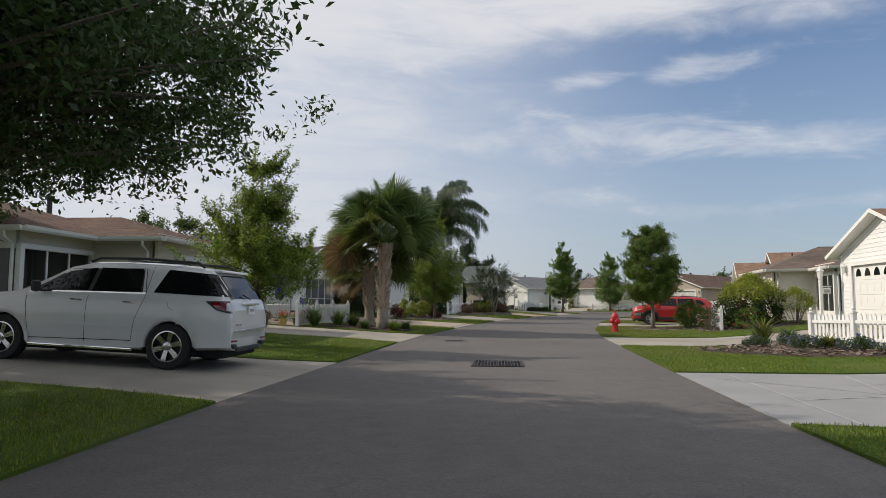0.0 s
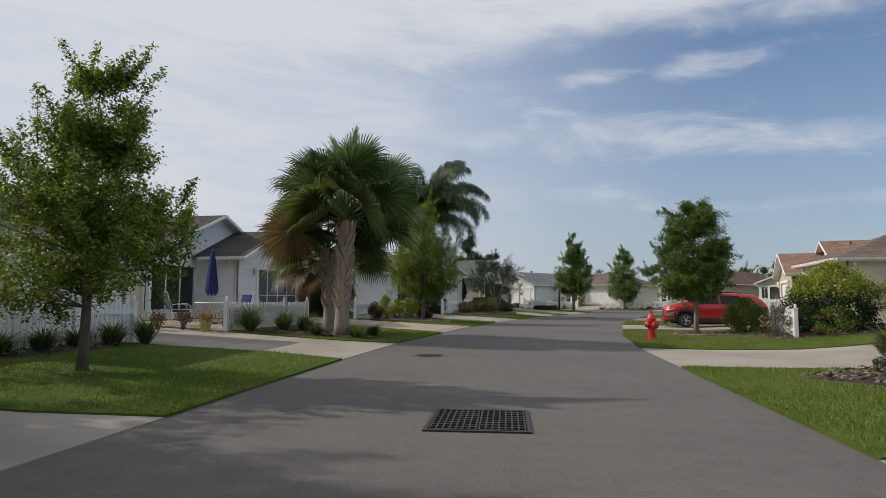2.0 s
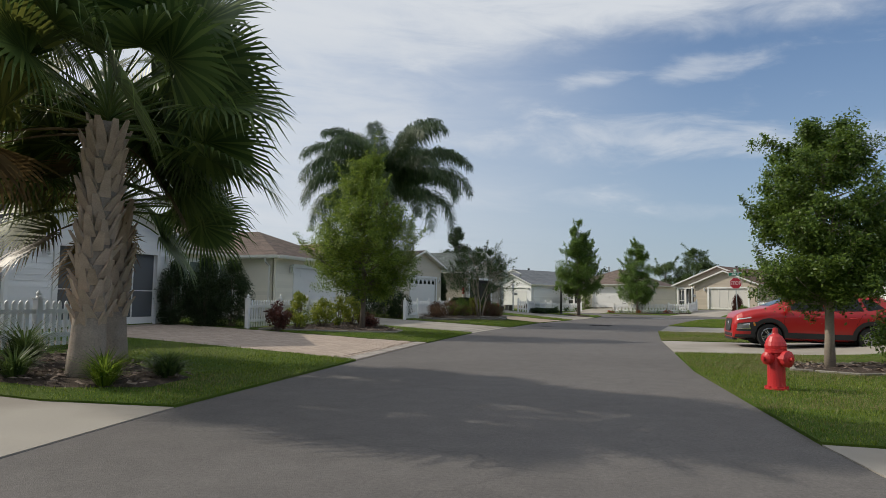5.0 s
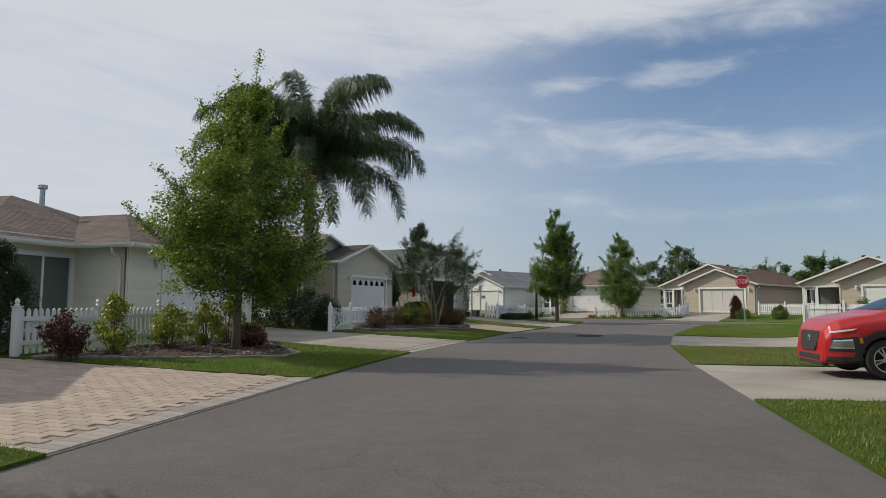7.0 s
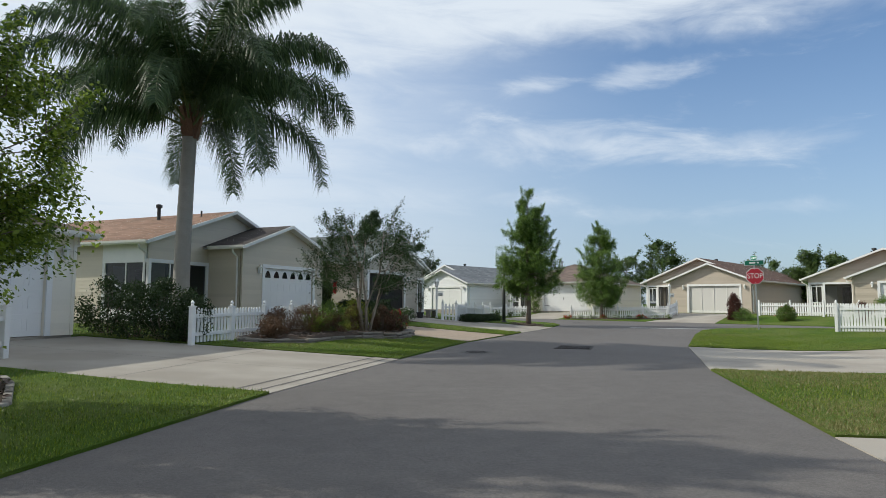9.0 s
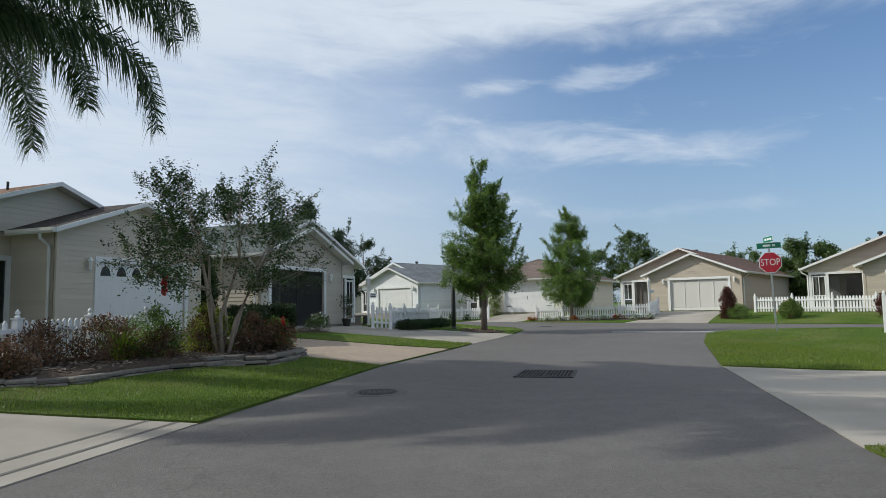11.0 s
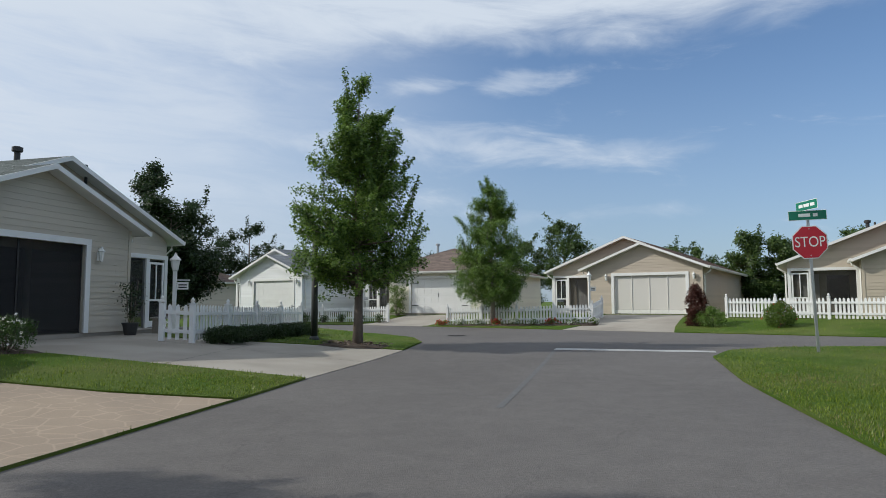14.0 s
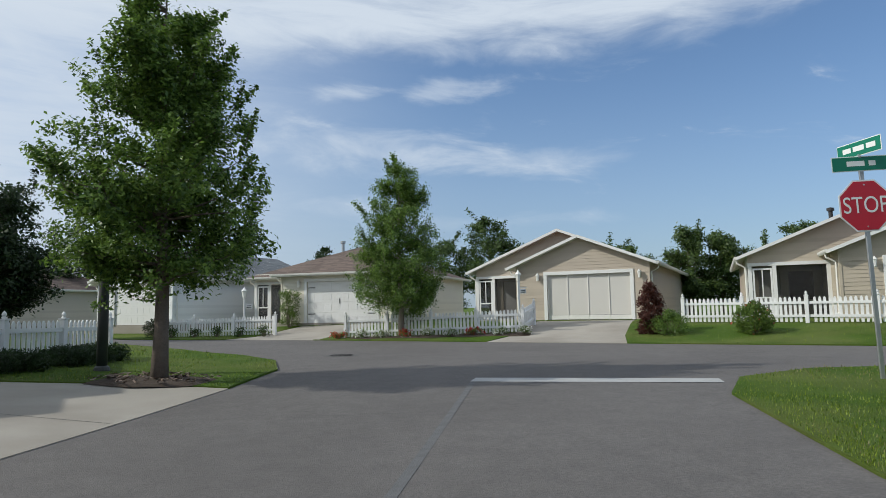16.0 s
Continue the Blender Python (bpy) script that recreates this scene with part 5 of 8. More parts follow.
def bench(x, y, turn):
    b = thing("bench", Matrix.Translation(on_ground(x, y)) @ Matrix.Rotation(turn, 4, "Z"), "small grey bench against the garage wall", "bench")
    part("seat", Geo().bar(-0.45, -0.17, 0.40, 0.45, 0.17, 0.46, 0.01), M["stone"], b)
    for s in (-0.34, 0.34):
        part("leg", Geo().bar(s - 0.05, -0.14, 0, s + 0.05, 0.14, 0.40, 0.01), M["stone"], b)


bench(6.06, 69.61, 1.05)


def bin_cart(x, y):
    b = thing("bin", Matrix.Translation(on_ground(x, y)) @ Matrix.Rotation(0.3, 4, "Z"), "dark red stacked tubs in front of the garage", "tub")
    for k, z in enumerate((0.0, 0.36, 0.72)):
        part("tub", Geo().lathe([(0.20, z), (0.27, z + 0.34), (0.29, z + 0.345), (0.29, z + 0.37), (0.0, z + 0.37)], sides=16), M["tub_red"], b)


M["tub_red"] = material("tub_red", (0.12, 0.02, 0.02), 0.5, vary=0.15, bump=0.05)
bin_cart(15.6, 34.2)


# ---- plants ----
def mesh_from_arrays(name, verts, faces, mat):
    """A mesh from an array of corners and an array of faces with the same number of corners each."""
    me = bpy.data.meshes.new(name)
    n, k = faces.shape
    me.vertices.add(len(verts)); me.vertices.foreach_set("co", verts.astype(np.float32).ravel())
    me.loops.add(n * k); me.loops.foreach_set("vertex_index", faces.astype(np.int32).ravel())
    me.polygons.add(n); me.polygons.foreach_set("loop_start", np.arange(0, n * k, k, dtype=np.int32))
    me.update(calc_edges=True)
    me.materials.append(mat)
    return me


def leaf_mesh(name, centres, sizes, rng, mat, slim=0.5, droop=0.3, facing=None):
    """One four-cornered leaf at each centre, folded a little; facing: the side towards which its blade is turned, more or less."""
    n = len(centres)
    if facing is None:
        d = rng.normal(size=(n, 3)); d[:, 2] -= droop
        s = np.cross(d, rng.normal(size=(n, 3)))
    else:
        face = facing + rng.normal(size=(n, 3)) * 0.55
        d = np.cross(face, rng.normal(size=(n, 3)))
        s = np.cross(face, d)
    d /= np.linalg.norm(d, axis=1)[:, None] + 1e-9
    s /= np.linalg.norm(s, axis=1)[:, None] + 1e-9
    up = np.cross(d, s)
    L = sizes[:, None]
    v = np.stack([centres - d * L * 0.5, centres + s * L * slim * 0.5 + up * L * 0.08, centres + d * L * 0.5, centres - s * L * slim * 0.5 + up * L * 0.08], 1).reshape(-1, 3)
    return mesh_from_arrays(name, v, np.arange(4 * n).reshape(n, 4), mat)


def limb(points, r0, r1, geo, sides=7):
    n = len(points)
    geo.tube(points, [r0 + (r1 - r0) * i / (n - 1) for i in range(n)], sides)


def tree(x, y, height, trunk_h, trunk_r, profile, clumps, per, leaf, leaves, bark, label, seed, spread=0.26, lean=(0, 0), stems=1, shoots=10, kind="tree", slim=0.5, group="street trees", on_limb=8, rise=(0.2, 0.7), ragged=0.42, bare=0.3, flat=0.55):
    """A tapered trunk whose limbs carry leafy twigs; profile: crown radius at shares of the crown's height; shoots: thin leaders that stand out of it."""
    rng, rnd = np.random.default_rng(seed), random.Random(seed)
    t = thing(kind, Matrix.Translation(on_ground(x, y)), label, "tree", group)
    hs, rs = [p[0] for p in profile], [p[1] for p in profile]
    z0 = trunk_h
    geo = Geo()
    top = z0 + (height - z0) * 0.9
    forks = []
    for k in range(stems):
        if stems == 1:
            spine = [(0, 0, -0.1), (0.02, 0.01, z0 * 0.5), (lean[0] * 0.1 + 0.03, lean[1] * 0.1, z0), (lean[0] * 0.5 - 0.04, lean[1] * 0.5 + 0.03, (z0 + top) / 2), (lean[0] * 0.9, lean[1] * 0.9, top)]
            v = [Vector(p) for p in spine]
            geo.tube(v, [trunk_r * 1.35, trunk_r, trunk_r * 0.9, trunk_r * 0.5, trunk_r * 0.1], 10)
        else:
            a = 2 * math.pi * k / stems + rnd.uniform(-0.3, 0.3)
            r = max(rs) * rnd.uniform(0.35, 0.95)
            v = [Vector((0.1 * math.cos(a), 0.1 * math.sin(a), -0.05)), Vector((0.13 * r + 0.1, 0, 0)).length * Vector((math.cos(a - 0.3), math.sin(a - 0.3), 0)) + Vector((0, 0, z0 * rnd.uniform(0.4, 0.6))), Vector((r * 0.55 * math.cos(a + 0.2), r * 0.55 * math.sin(a + 0.2), z0 + (height - z0) * rnd.uniform(0.1, 0.3))), Vector((r * math.cos(a), r * math.sin(a), z0 + (height - z0) * 0.75))]
            geo.tube(v, [trunk_r * 0.6, trunk_r * 0.5, trunk_r * 0.34, trunk_r * 0.1], 8)
            forks += [v[1].lerp(v[2], q) for q in (0.5, 1.0)] + [v[2].lerp(v[3], q) for q in (0.4, 0.8)]
    twigs, tips = [], []
    count = max(10, clumps // on_limb)
    k = 0
    while k < count:
        h = rnd.random() ** 0.9
        rmax = float(np.interp(h, hs, rs))
        if rnd.random() > (rmax / max(rs)) ** 1.2 + 0.08:
            continue
        a = k * 2.399963 + rnd.uniform(-0.4, 0.4)
        k += 1
        far = rmax * (1.08 - ragged * rnd.random() ** 1.4)
        tip = Vector((lean[0] * h + far * math.cos(a), lean[1] * h + far * math.sin(a), z0 + h * (height - z0)))
        if forks:
            start = min(forks, key=lambda p: (p - tip).length + (1.0 if p.z > tip.z else 0))
        else:
            zs = min(max(z0 * 0.95, tip.z - far * rnd.uniform(*rise)), top)
            f = max((zs - z0) / max(height - z0, 0.1), 0)
            start = Vector((lean[0] * f, lean[1] * f, zs))
        middle = start.lerp(tip, 0.5) + Vector((rnd.uniform(-0.06, 0.06), rnd.uniform(-0.06, 0.06), rnd.uniform(-0.08, 0.04) * far))
        limb([start, start.lerp(middle, 0.6), middle, tip], max(trunk_r * (0.26 if stems == 1 else 0.15), 0.012), 0.006, geo, 5)
        outward = Vector((math.cos(a), math.sin(a), 0))
        tips.append((tip, outward))
        for j in range(on_limb):
            s = bare + (1 - bare) * rnd.random() ** 0.75
            c = start.lerp(middle, s * 2) if s < 0.5 else middle.lerp(tip, s * 2 - 1)
            side = min(0.24 * far, 0.5) * (1.15 - 0.6 * s)
            c = c + Vector((rnd.gauss(0, side), rnd.gauss(0, side), rnd.gauss(0.02, side * 0.7)))
            o = outward * 0.8 + Vector((rnd.gauss(0, 0.5), rnd.gauss(0, 0.5), 0.45 + rnd.gauss(0, 0.4)))
            twigs.append((*c, *o.normalized(), rnd.uniform(0.7, 1.25)))
    for k in range(shoots):
        tip, outward = rnd.choice(tips)
        o = (outward * rnd.uniform(0.1, 0.8) + Vector((rnd.gauss(0, 0.2), rnd.gauss(0, 0.2), rnd.uniform(0.5, 1.1)))).normalized()
        length = spread * rnd.uniform(1.6, 3.6)
        end = tip + o * length
        limb([tip, tip.lerp(end, 0.5), end], 0.008, 0.003, geo, 4)
        twigs += [(*tip.lerp(end, q), *o, 0.55) for q in (0.25, 0.5, 0.75, 0.95)]
    part("trunk", geo, bark, t, smooth=True)
    w = np.array(twigs)
    number = np.maximum((per * w[:, 6] ** 1.6).astype(int), 6)
    w = np.repeat(w, number, 0)
    c, o, size = w[:, :3], w[:, 3:6], w[:, 6:7] * spread
    n = len(c)
    along = rng.random((n, 1))
    pos = c + o * (along - 0.4) * size * 1.9 + rng.normal(size=(n, 3)) * size * 0.42 * (1.15 - 0.6 * along)
    pos[:, 2] = np.maximum(pos[:, 2], 0.03)
    part("crown", leaf_mesh("crown", pos, leaf * rng.uniform(0.7, 1.35, n), rng, leaves, slim, facing=o * 0.6 + np.array([0, 0, flat])), None, t)
    return t


def tufts(name, x, y, n, length, mat, label, category, seed, width=0.02, upright=0.5, group="border plants", flower=None):
    """A clump of strap leaves arching from one foot."""
    rnd = random.Random(seed)
    t = thing(name, Matrix.Translation(on_ground(x, y)), label, category, group)
    g = Geo()
    for k in range(n):
        a, l = rnd.uniform(0, 2 * math.pi), length * rnd.uniform(0.6, 1.15)
        e = rnd.uniform(0.15, 1.35 - upright)
        d = Vector((math.cos(a), math.sin(a), 0))
        s = Vector((-d.y, d.x, 0)) * width * 0.5
        foot = d * rnd.uniform(0, 0.08)
        m1 = foot + d * (l * 0.5 * math.sin(e)) + Vector((0, 0, l * 0.55 * math.cos(e)))
        tip = m1 + d * (l * 0.5 * math.sin(min(e + 0.75, 2.1))) + Vector((0, 0, l * 0.5 * math.cos(min(e + 0.75, 2.1))))
        tip.z = max(tip.z, 0.02)
        g.add([foot - s * 0.7, foot + s * 0.7, m1 + s, m1 - s, tip], [(0, 1, 2, 3), (3, 2, 4)])
    part("foliage", g, mat, t)
    if flower:
        rng = np.random.default_rng(seed)
        c = rng.normal(size=(60, 3)) * np.array([length * 0.3, length * 0.3, 0.06]) + np.array([0, 0, length * 0.6])
        tagged(part("bloom", leaf_mesh("flowers", np.abs(c * [0, 0, 1]) + c * [1, 1, 0], np.full(60, 0.05), rng, flower, 0.9), None, t), kind="stuff")
    return t


def shrub(x, y, rx, h, leaves, label, seed, clumps=60, per=60, leaf=0.05, spread=0.16, low=0.05, flower=None, flowers=60, ry=None, boxy=False, group="garden shrubs", category="shrub", slim=0.5, tips=None, tips_from=1.0):
    """A rounded or clipped bush of leaf clumps on short stems."""
    rng, rnd = np.random.default_rng(seed), random.Random(seed)
    t = thing("shrub", Matrix.Translation(on_ground(x, y)), label, category, group)
    ry = ry or rx
    cs = []
    for k in range(clumps):
        a, u = rnd.uniform(0, 2 * math.pi), rnd.random()
        if boxy:
            cs.append((rnd.uniform(-rx, rx), rnd.uniform(-ry, ry), rnd.uniform(low + 0.1, h - 0.08)))
        else:
            q = math.sqrt(max(1 - (2 * u - 0.85) ** 2, 0.02)) if u > 0.2 else 0.85
            q *= rnd.random() ** 0.3 * rnd.uniform(0.8, 1.05)
            cs.append((rx * q * math.cos(a), ry * q * math.sin(a), low + 0.08 + u * (h - low - 0.12)))
    g = Geo()
    for c in rnd.sample(cs, min(14, len(cs))):
        limb([(c[0] * 0.15, c[1] * 0.15, -0.03), (c[0] * 0.55, c[1] * 0.55, c[2] * 0.55), c], 0.016, 0.005, g, 5)
    part("branchwork", g, M["bark"], t)
    pos = np.repeat(np.array(cs), per, 0)
    d = rng.normal(size=pos.shape); d /= np.linalg.norm(d, axis=1)[:, None]
    pos = pos + d * spread * rng.random((len(pos), 1)) ** 0.4
    pos[:, 2] = np.clip(pos[:, 2], 0.02, h if boxy else 99)
    if tips:
        high = pos[:, 2] + rng.normal(size=len(pos)) * 0.16 > tips_from
        part("young_foliage", leaf_mesh("foliage", pos[high], leaf * rng.uniform(0.6, 1.3, high.sum()), rng, tips, slim), None, t, "golden young leaves")
        pos = pos[~high]
    part("foliage", leaf_mesh("foliage", pos, leaf * rng.uniform(0.6, 1.3, len(pos)), rng, leaves, slim), None, t)
    if flower:
        k = rng.integers(0, len(pos), flowers)
        out = pos[k] * [1.06, 1.06, 1.03]
        tagged(part("bloom", leaf_mesh("flowers", np.repeat(out, 4, 0) + rng.normal(size=(flowers * 4, 3)) * 0.02, np.full(flowers * 4, 0.055), rng, flower, 0.9), None, t), kind="stuff")
    return t


def sabal(x, y, trunk_h, fronds, reach, label, seed, lean=(0, 0), dry_side=True, span=1.46):
    """A cabbage palm: a trunk cross-hatched with old leaf bases and a round head of folded fan leaves on long stalks."""
    rnd = random.Random(seed)
    t = thing("palm", Matrix.Translation(on_ground(x, y)), label, "palm", "cabbage palms")
    top = Vector((lean[0], lean[1], trunk_h))
    g = Geo()
    pts = [Vector((lean[0] * (i / 8) ** 1.5, lean[1] * (i / 8) ** 1.5, -0.1 + (trunk_h + 0.2) * i / 8)) for i in range(9)]
    g.tube(pts, [0.27, 0.24, 0.21, 0.195, 0.195, 0.20, 0.21, 0.21, 0.14], 14)
    trunk = part("trunk", g, M["palm_trunk"], t, smooth=True)
    rows = int(trunk_h / 0.12)
    for k in range(rows):
        z = 0.75 + (trunk_h - 0.8) * k / rows
        f = z / trunk_h
        c = Vector((lean[0] * f ** 1.5, lean[1] * f ** 1.5, z))
        for j in range(4):
            a = j * math.pi / 2 + k * 0.62 + rnd.uniform(-0.12, 0.12)
            d, s = Vector((math.cos(a), math.sin(a), 0)), Vector((-math.sin(a), math.cos(a), 0))
            r = 0.19 + 0.02 * f
            w, l, o = 0.085, rnd.uniform(0.24, 0.38) * (0.7 + 0.4 * f), rnd.uniform(0.06, 0.15)
            b0, b1 = c + d * r - s * w, c + d * r + s * w
            tipm = c + d * (r + o) + Vector((0, 0, l)) + s * rnd.uniform(-0.10, 0.10)
            boot = Geo().add([b0, b1, tipm + s * 0.035, tipm - s * 0.035, b0 - d * 0.06, b1 - d * 0.06, tipm + s * 0.03 - d * 0.03, tipm - s * 0.03 - d * 0.03], [(0, 1, 2, 3), (4, 7, 6, 5), (0, 4, 5, 1), (3, 2, 6, 7), (0, 3, 7, 4), (1, 5, 6, 2)])
            part("leaf_base", boot, M["boot"], trunk)
    for k in range(fronds):
        f = k / fronds
        az = k * 2.399963 + rnd.uniform(-0.25, 0.25)
        if f > 0.70 and math.cos(az + 1.19) > 0.62:
            continue  # trimmed on the street side
        el = math.asin(0.99 - span * f) + rnd.uniform(-0.12, 0.12)
        flat = Vector((math.cos(az), math.sin(az), 0))
        side = Vector((-math.sin(az), math.cos(az), 0))
        # the stalk bends down along its length
        stalk, p, e = [], top + Vector((0, 0, 0.42 - 0.55 * f)), el + 0.22
        pet = reach * rnd.uniform(0.46, 0.62) * (1.0 if el > -0.2 else 0.85)
        for i in range(6):
            stalk.append(p.copy())
            p = p + (flat * math.cos(e) + Vector((0, 0, math.sin(e)))) * pet / 5
            e -= 0.085
        g = Geo()
        g.tube(stalk, [0.026, 0.022, 0.019, 0.016, 0.014, 0.012], 4)
        hub = stalk[-1]
        ahead = (stalk[-1] - stalk[-2]).normalized()
        up = side.cross(ahead)
        if up.z < 0 and abs(ahead.z) < 0.95:
            up = -up
        roll = rnd.uniform(-1.2, 1.2)
        across = (side * math.cos(roll) + up * math.sin(roll)).normalized()
        up = across.cross(ahead)
        if up.z < 0:
            up = -up
        fan = reach * rnd.uniform(0.42, 0.52)
        n = 46
        for j in range(n):
            b = (j / (n - 1) - 0.5) * radians(250)
            l = fan * (0.70 + 0.34 * math.cos(b * 0.62)) * rnd.uniform(0.88, 1.06)
            # the blade is folded like a saddle along its rib
            out = (ahead * math.cos(b) + across * math.sin(b) + up * (0.34 * math.sin(abs(b) * 0.5) - 0.08)).normalized()
            s_j = out.cross(up)
            if s_j.length < 1e-4:
                continue
            s_j = s_j.normalized() * 0.021 * fan
            foot = hub + ahead * (0.16 * fan * math.cos(b * 0.5))
            m1 = foot + out * l * 0.52
            m2 = foot + out * l * 0.78 + Vector((0, 0, -0.05 * l))
            tip = foot + out * l * 0.98 + Vector((0, 0, -l * rnd.uniform(0.10, 0.34)))
            g.add([foot - s_j * 0.6, foot + s_j * 0.6, m1 + s_j * 1.25, m1 - s_j * 1.25, m2 + s_j * 0.8, m2 - s_j * 0.8, tip], [(0, 1, 2, 3), (3, 2, 4, 5), (5, 4, 6)])
        tone = M["frond"]
        west = math.cos(az - 2.9) > 0.2
        if f > 0.97 or (f > 0.84 and west and dry_side):
            tone = M["frond_dry"]
        elif f > 0.38 and west and dry_side and rnd.random() < 0.35:
            tone = M["frond_yellow"]
        part("frond", g, tone, t, "dry brown fan leaf" if tone == M["frond_dry"] else "")
    return t


def queen_palm(x, y, trunk_h, fronds, reach, label, seed):
    """A feather palm: a smooth ringed trunk, a sheath of old bases and long arching leaves with hanging leaflets."""
    rnd = random.Random(seed)
    t = thing("palm", Matrix.Translation(on_ground(x, y)), label, "palm")
    g = Geo()
    n = 46
    pts = [(0.10 * (i / n) ** 2, 0, -0.1 + (trunk_h + 0.1) * i / n) for i in range(n + 1)]
    g.tube(pts, [(0.255 - 0.05 * i / n) * (1.03 if i % 2 else 1.0) for i in range(n + 1)], 18)
    part("trunk", g, M["queen_trunk"], t, smooth=True)
    top = Vector((0.10, 0, trunk_h))
    for k in range(18):
        a, z = k * 2.4, k * 0.03
        d, s = Vector((math.cos(a), math.sin(a), 0)), Vector((-math.sin(a), math.cos(a), 0))
        c = top + Vector((0, 0, z - 0.15))
        l = rnd.uniform(0.5, 0.85)
        o = d * (0.20 + rnd.uniform(0.0, 0.2)) + Vector((0, 0, l))
        part("leaf_base", Geo().add([c + d * 0.22 - s * 0.15, c + d * 0.22 + s * 0.15, c + o + s * 0.06, c + o - s * 0.06, c - s * 0.15, c + s * 0.15, c + o * 0.95 - d * 0.06 + s * 0.05, c + o * 0.95 - d * 0.06 - s * 0.05], [(0, 1, 2, 3), (4, 7, 6, 5), (0, 4, 5, 1), (3, 2, 6, 7), (0, 3, 7, 4), (1, 5, 6, 2)]), M["boot_red"], t)
    for k in range(fronds):
        f = (k + 0.5) / fronds
        az = k * 2.399963 + rnd.uniform(-0.2, 0.2)
        el = radians(86) - radians(64) * f ** 0.9 + rnd.uniform(-0.1, 0.1)
        d0 = Vector((math.cos(az), math.sin(az), 0))
        L = reach * rnd.uniform(0.88, 1.08)
        spine, p, e = [], top + Vector((0, 0, 0.5 - 0.35 * f)), el
        steps = 24
        for i in range(steps + 1):
            spine.append(p.copy())
            p = p + (d0 * math.cos(e) + Vector((0, 0, math.sin(e)))) * (L / steps)
            e -= (0.022 + 0.165 * (i / steps) ** 1.1) * (0.74 + 0.40 * f)
            e = max(e, -1.45)
        g = Geo()
        g.tube(spine, [0.040 - 0.035 * i / steps for i in range(steps + 1)], 5)
        frond = part("frond", g, M["frond_rib"], t)
        lf = Geo()
        per = 15
        twist = rnd.uniform(-0.5, 0.5)
        for i in range(4, steps):
            dirn = (spine[i + 1] - spine[i]).normalized()
            side = Vector((-d0.y, d0.x, 0))
            over = side.cross(dirn)
            side = side * math.cos(twist * i / steps) + over * math.sin(twist * i / steps)
            for q in range(per):
                s0 = spine[i].lerp(spine[i + 1], (q + rnd.random()) / per)
                share = (i + q / per) / steps
                ll = 0.168 * reach * math.sin(math.pi * min(max(0.10 + 0.84 * share, 0), 1)) ** 0.5 * rnd.uniform(0.75, 1.2)
                for s in (-1, 1):
                    out = (side * s * rnd.uniform(0.5, 1.1) + dirn * rnd.uniform(0.25, 0.9) + over * rnd.uniform(-0.7, 0.7)).normalized()
                    middle = s0 + out * ll * 0.45 + Vector((0, 0, -0.05 * ll))
                    tip = middle + (out * rnd.uniform(0.35, 0.9) + dirn * 0.15 + Vector((0, 0, -rnd.uniform(0.9, 1.9)))).normalized() * ll * 0.72
                    wv = dirn * 0.017
                    lf.add([s0 - wv * 0.6, s0 + wv * 0.6, middle + wv, middle - wv, tip], [(0, 1, 2, 3), (3, 2, 4)])
        tagged(part("leaf_blade", lf, M["frond_queen"], frond), kind="stuff")
    return t


M["boot_red"] = material("boot_red", (0.16, 0.085, 0.055), 0.9, vary=0.3, scale=6, bump=0.5)
M["frond_rib"] = material("frond_rib", (0.10, 0.12, 0.04), 0.6, bump=0.1)

# street and garden trees
def scaled(profile, r):
    return [(h, q * r) for h, q in profile]


CONE = [(0, 0.70), (0.12, 1.0), (0.3, 0.95), (0.55, 0.72), (0.8, 0.40), (1.0, 0.06)]
ROUND = [(0, 0.62), (0.12, 0.95), (0.35, 1.05), (0.62, 1.0), (0.85, 0.72), (1.0, 0.25)]
OVAL = [(0, 0.55), (0.12, 0.92), (0.35, 1.0), (0.6, 0.92), (0.85, 0.6), (1.0, 0.12)]
tree(-4.6, 15.6, 4.8, 1.05, 0.075, [(0, 1.15), (0.1, 1.6), (0.28, 1.5), (0.5, 1.0), (0.8, 0.55), (1.0, 0.3)], 520, 105, 0.066, M["leaf_young"], M["bark"], "young live oak with light new shoots on a lawn", 3, spread=0.22, shoots=60, lean=(0.05, 0.1), ragged=0.42)
tree(-1.05, 39.7, 6.2, 1.45, 0.085, scaled(CONE, 1.78), 700, 120, 0.072, M["leaf_young"], M["bark"], "bright green conical shade tree in a mulched bed", 5, spread=0.28, shoots=44, lean=(0.0, 0.25), ragged=0.36)
tree(9.65, 30.0, 4.85, 1.35, 0.085, scaled(ROUND, 1.12), 760, 110, 0.070, M["leaf_holm"], M["pale_bark"], "dense oval street tree on the verge by the hydrant", 7, spread=0.22, shoots=8, ragged=0.18, bare=0.4)
tree(11.31, 67.66, 7.4, 1.7, 0.12, scaled(CONE, 1.66), 760, 92, 0.088, M["leaf_holly"], M["bark"], "tall conical holly tree on the corner lawn", 11, spread=0.24, shoots=60, ragged=0.42, rise=(0.05, 0.5))
tree(19.11, 80.26, 7.2, 1.2, 0.11, scaled(CONE, 1.75), 640, 100, 0.085, M["leaf_holly"], M["pale_bark"], "conical holly tree behind a bed of small flowers", 17, spread=0.29, shoots=34, ragged=0.34, rise=(0.05, 0.5))
tree(3.35, 54.36, 4.0, 1.7, 0.085, [(0, 1.45), (0.12, 1.95), (0.35, 1.9), (0.7, 1.5), (1.0, 1.0)], 440, 58, 0.062, M["leaf_myrtle"], M["stem_bark"], "open multi-stemmed crape myrtle over a raised bed", 19, spread=0.20, stems=7, shoots=60, on_limb=6, ragged=0.5, bare=0.5, flat=0.9)
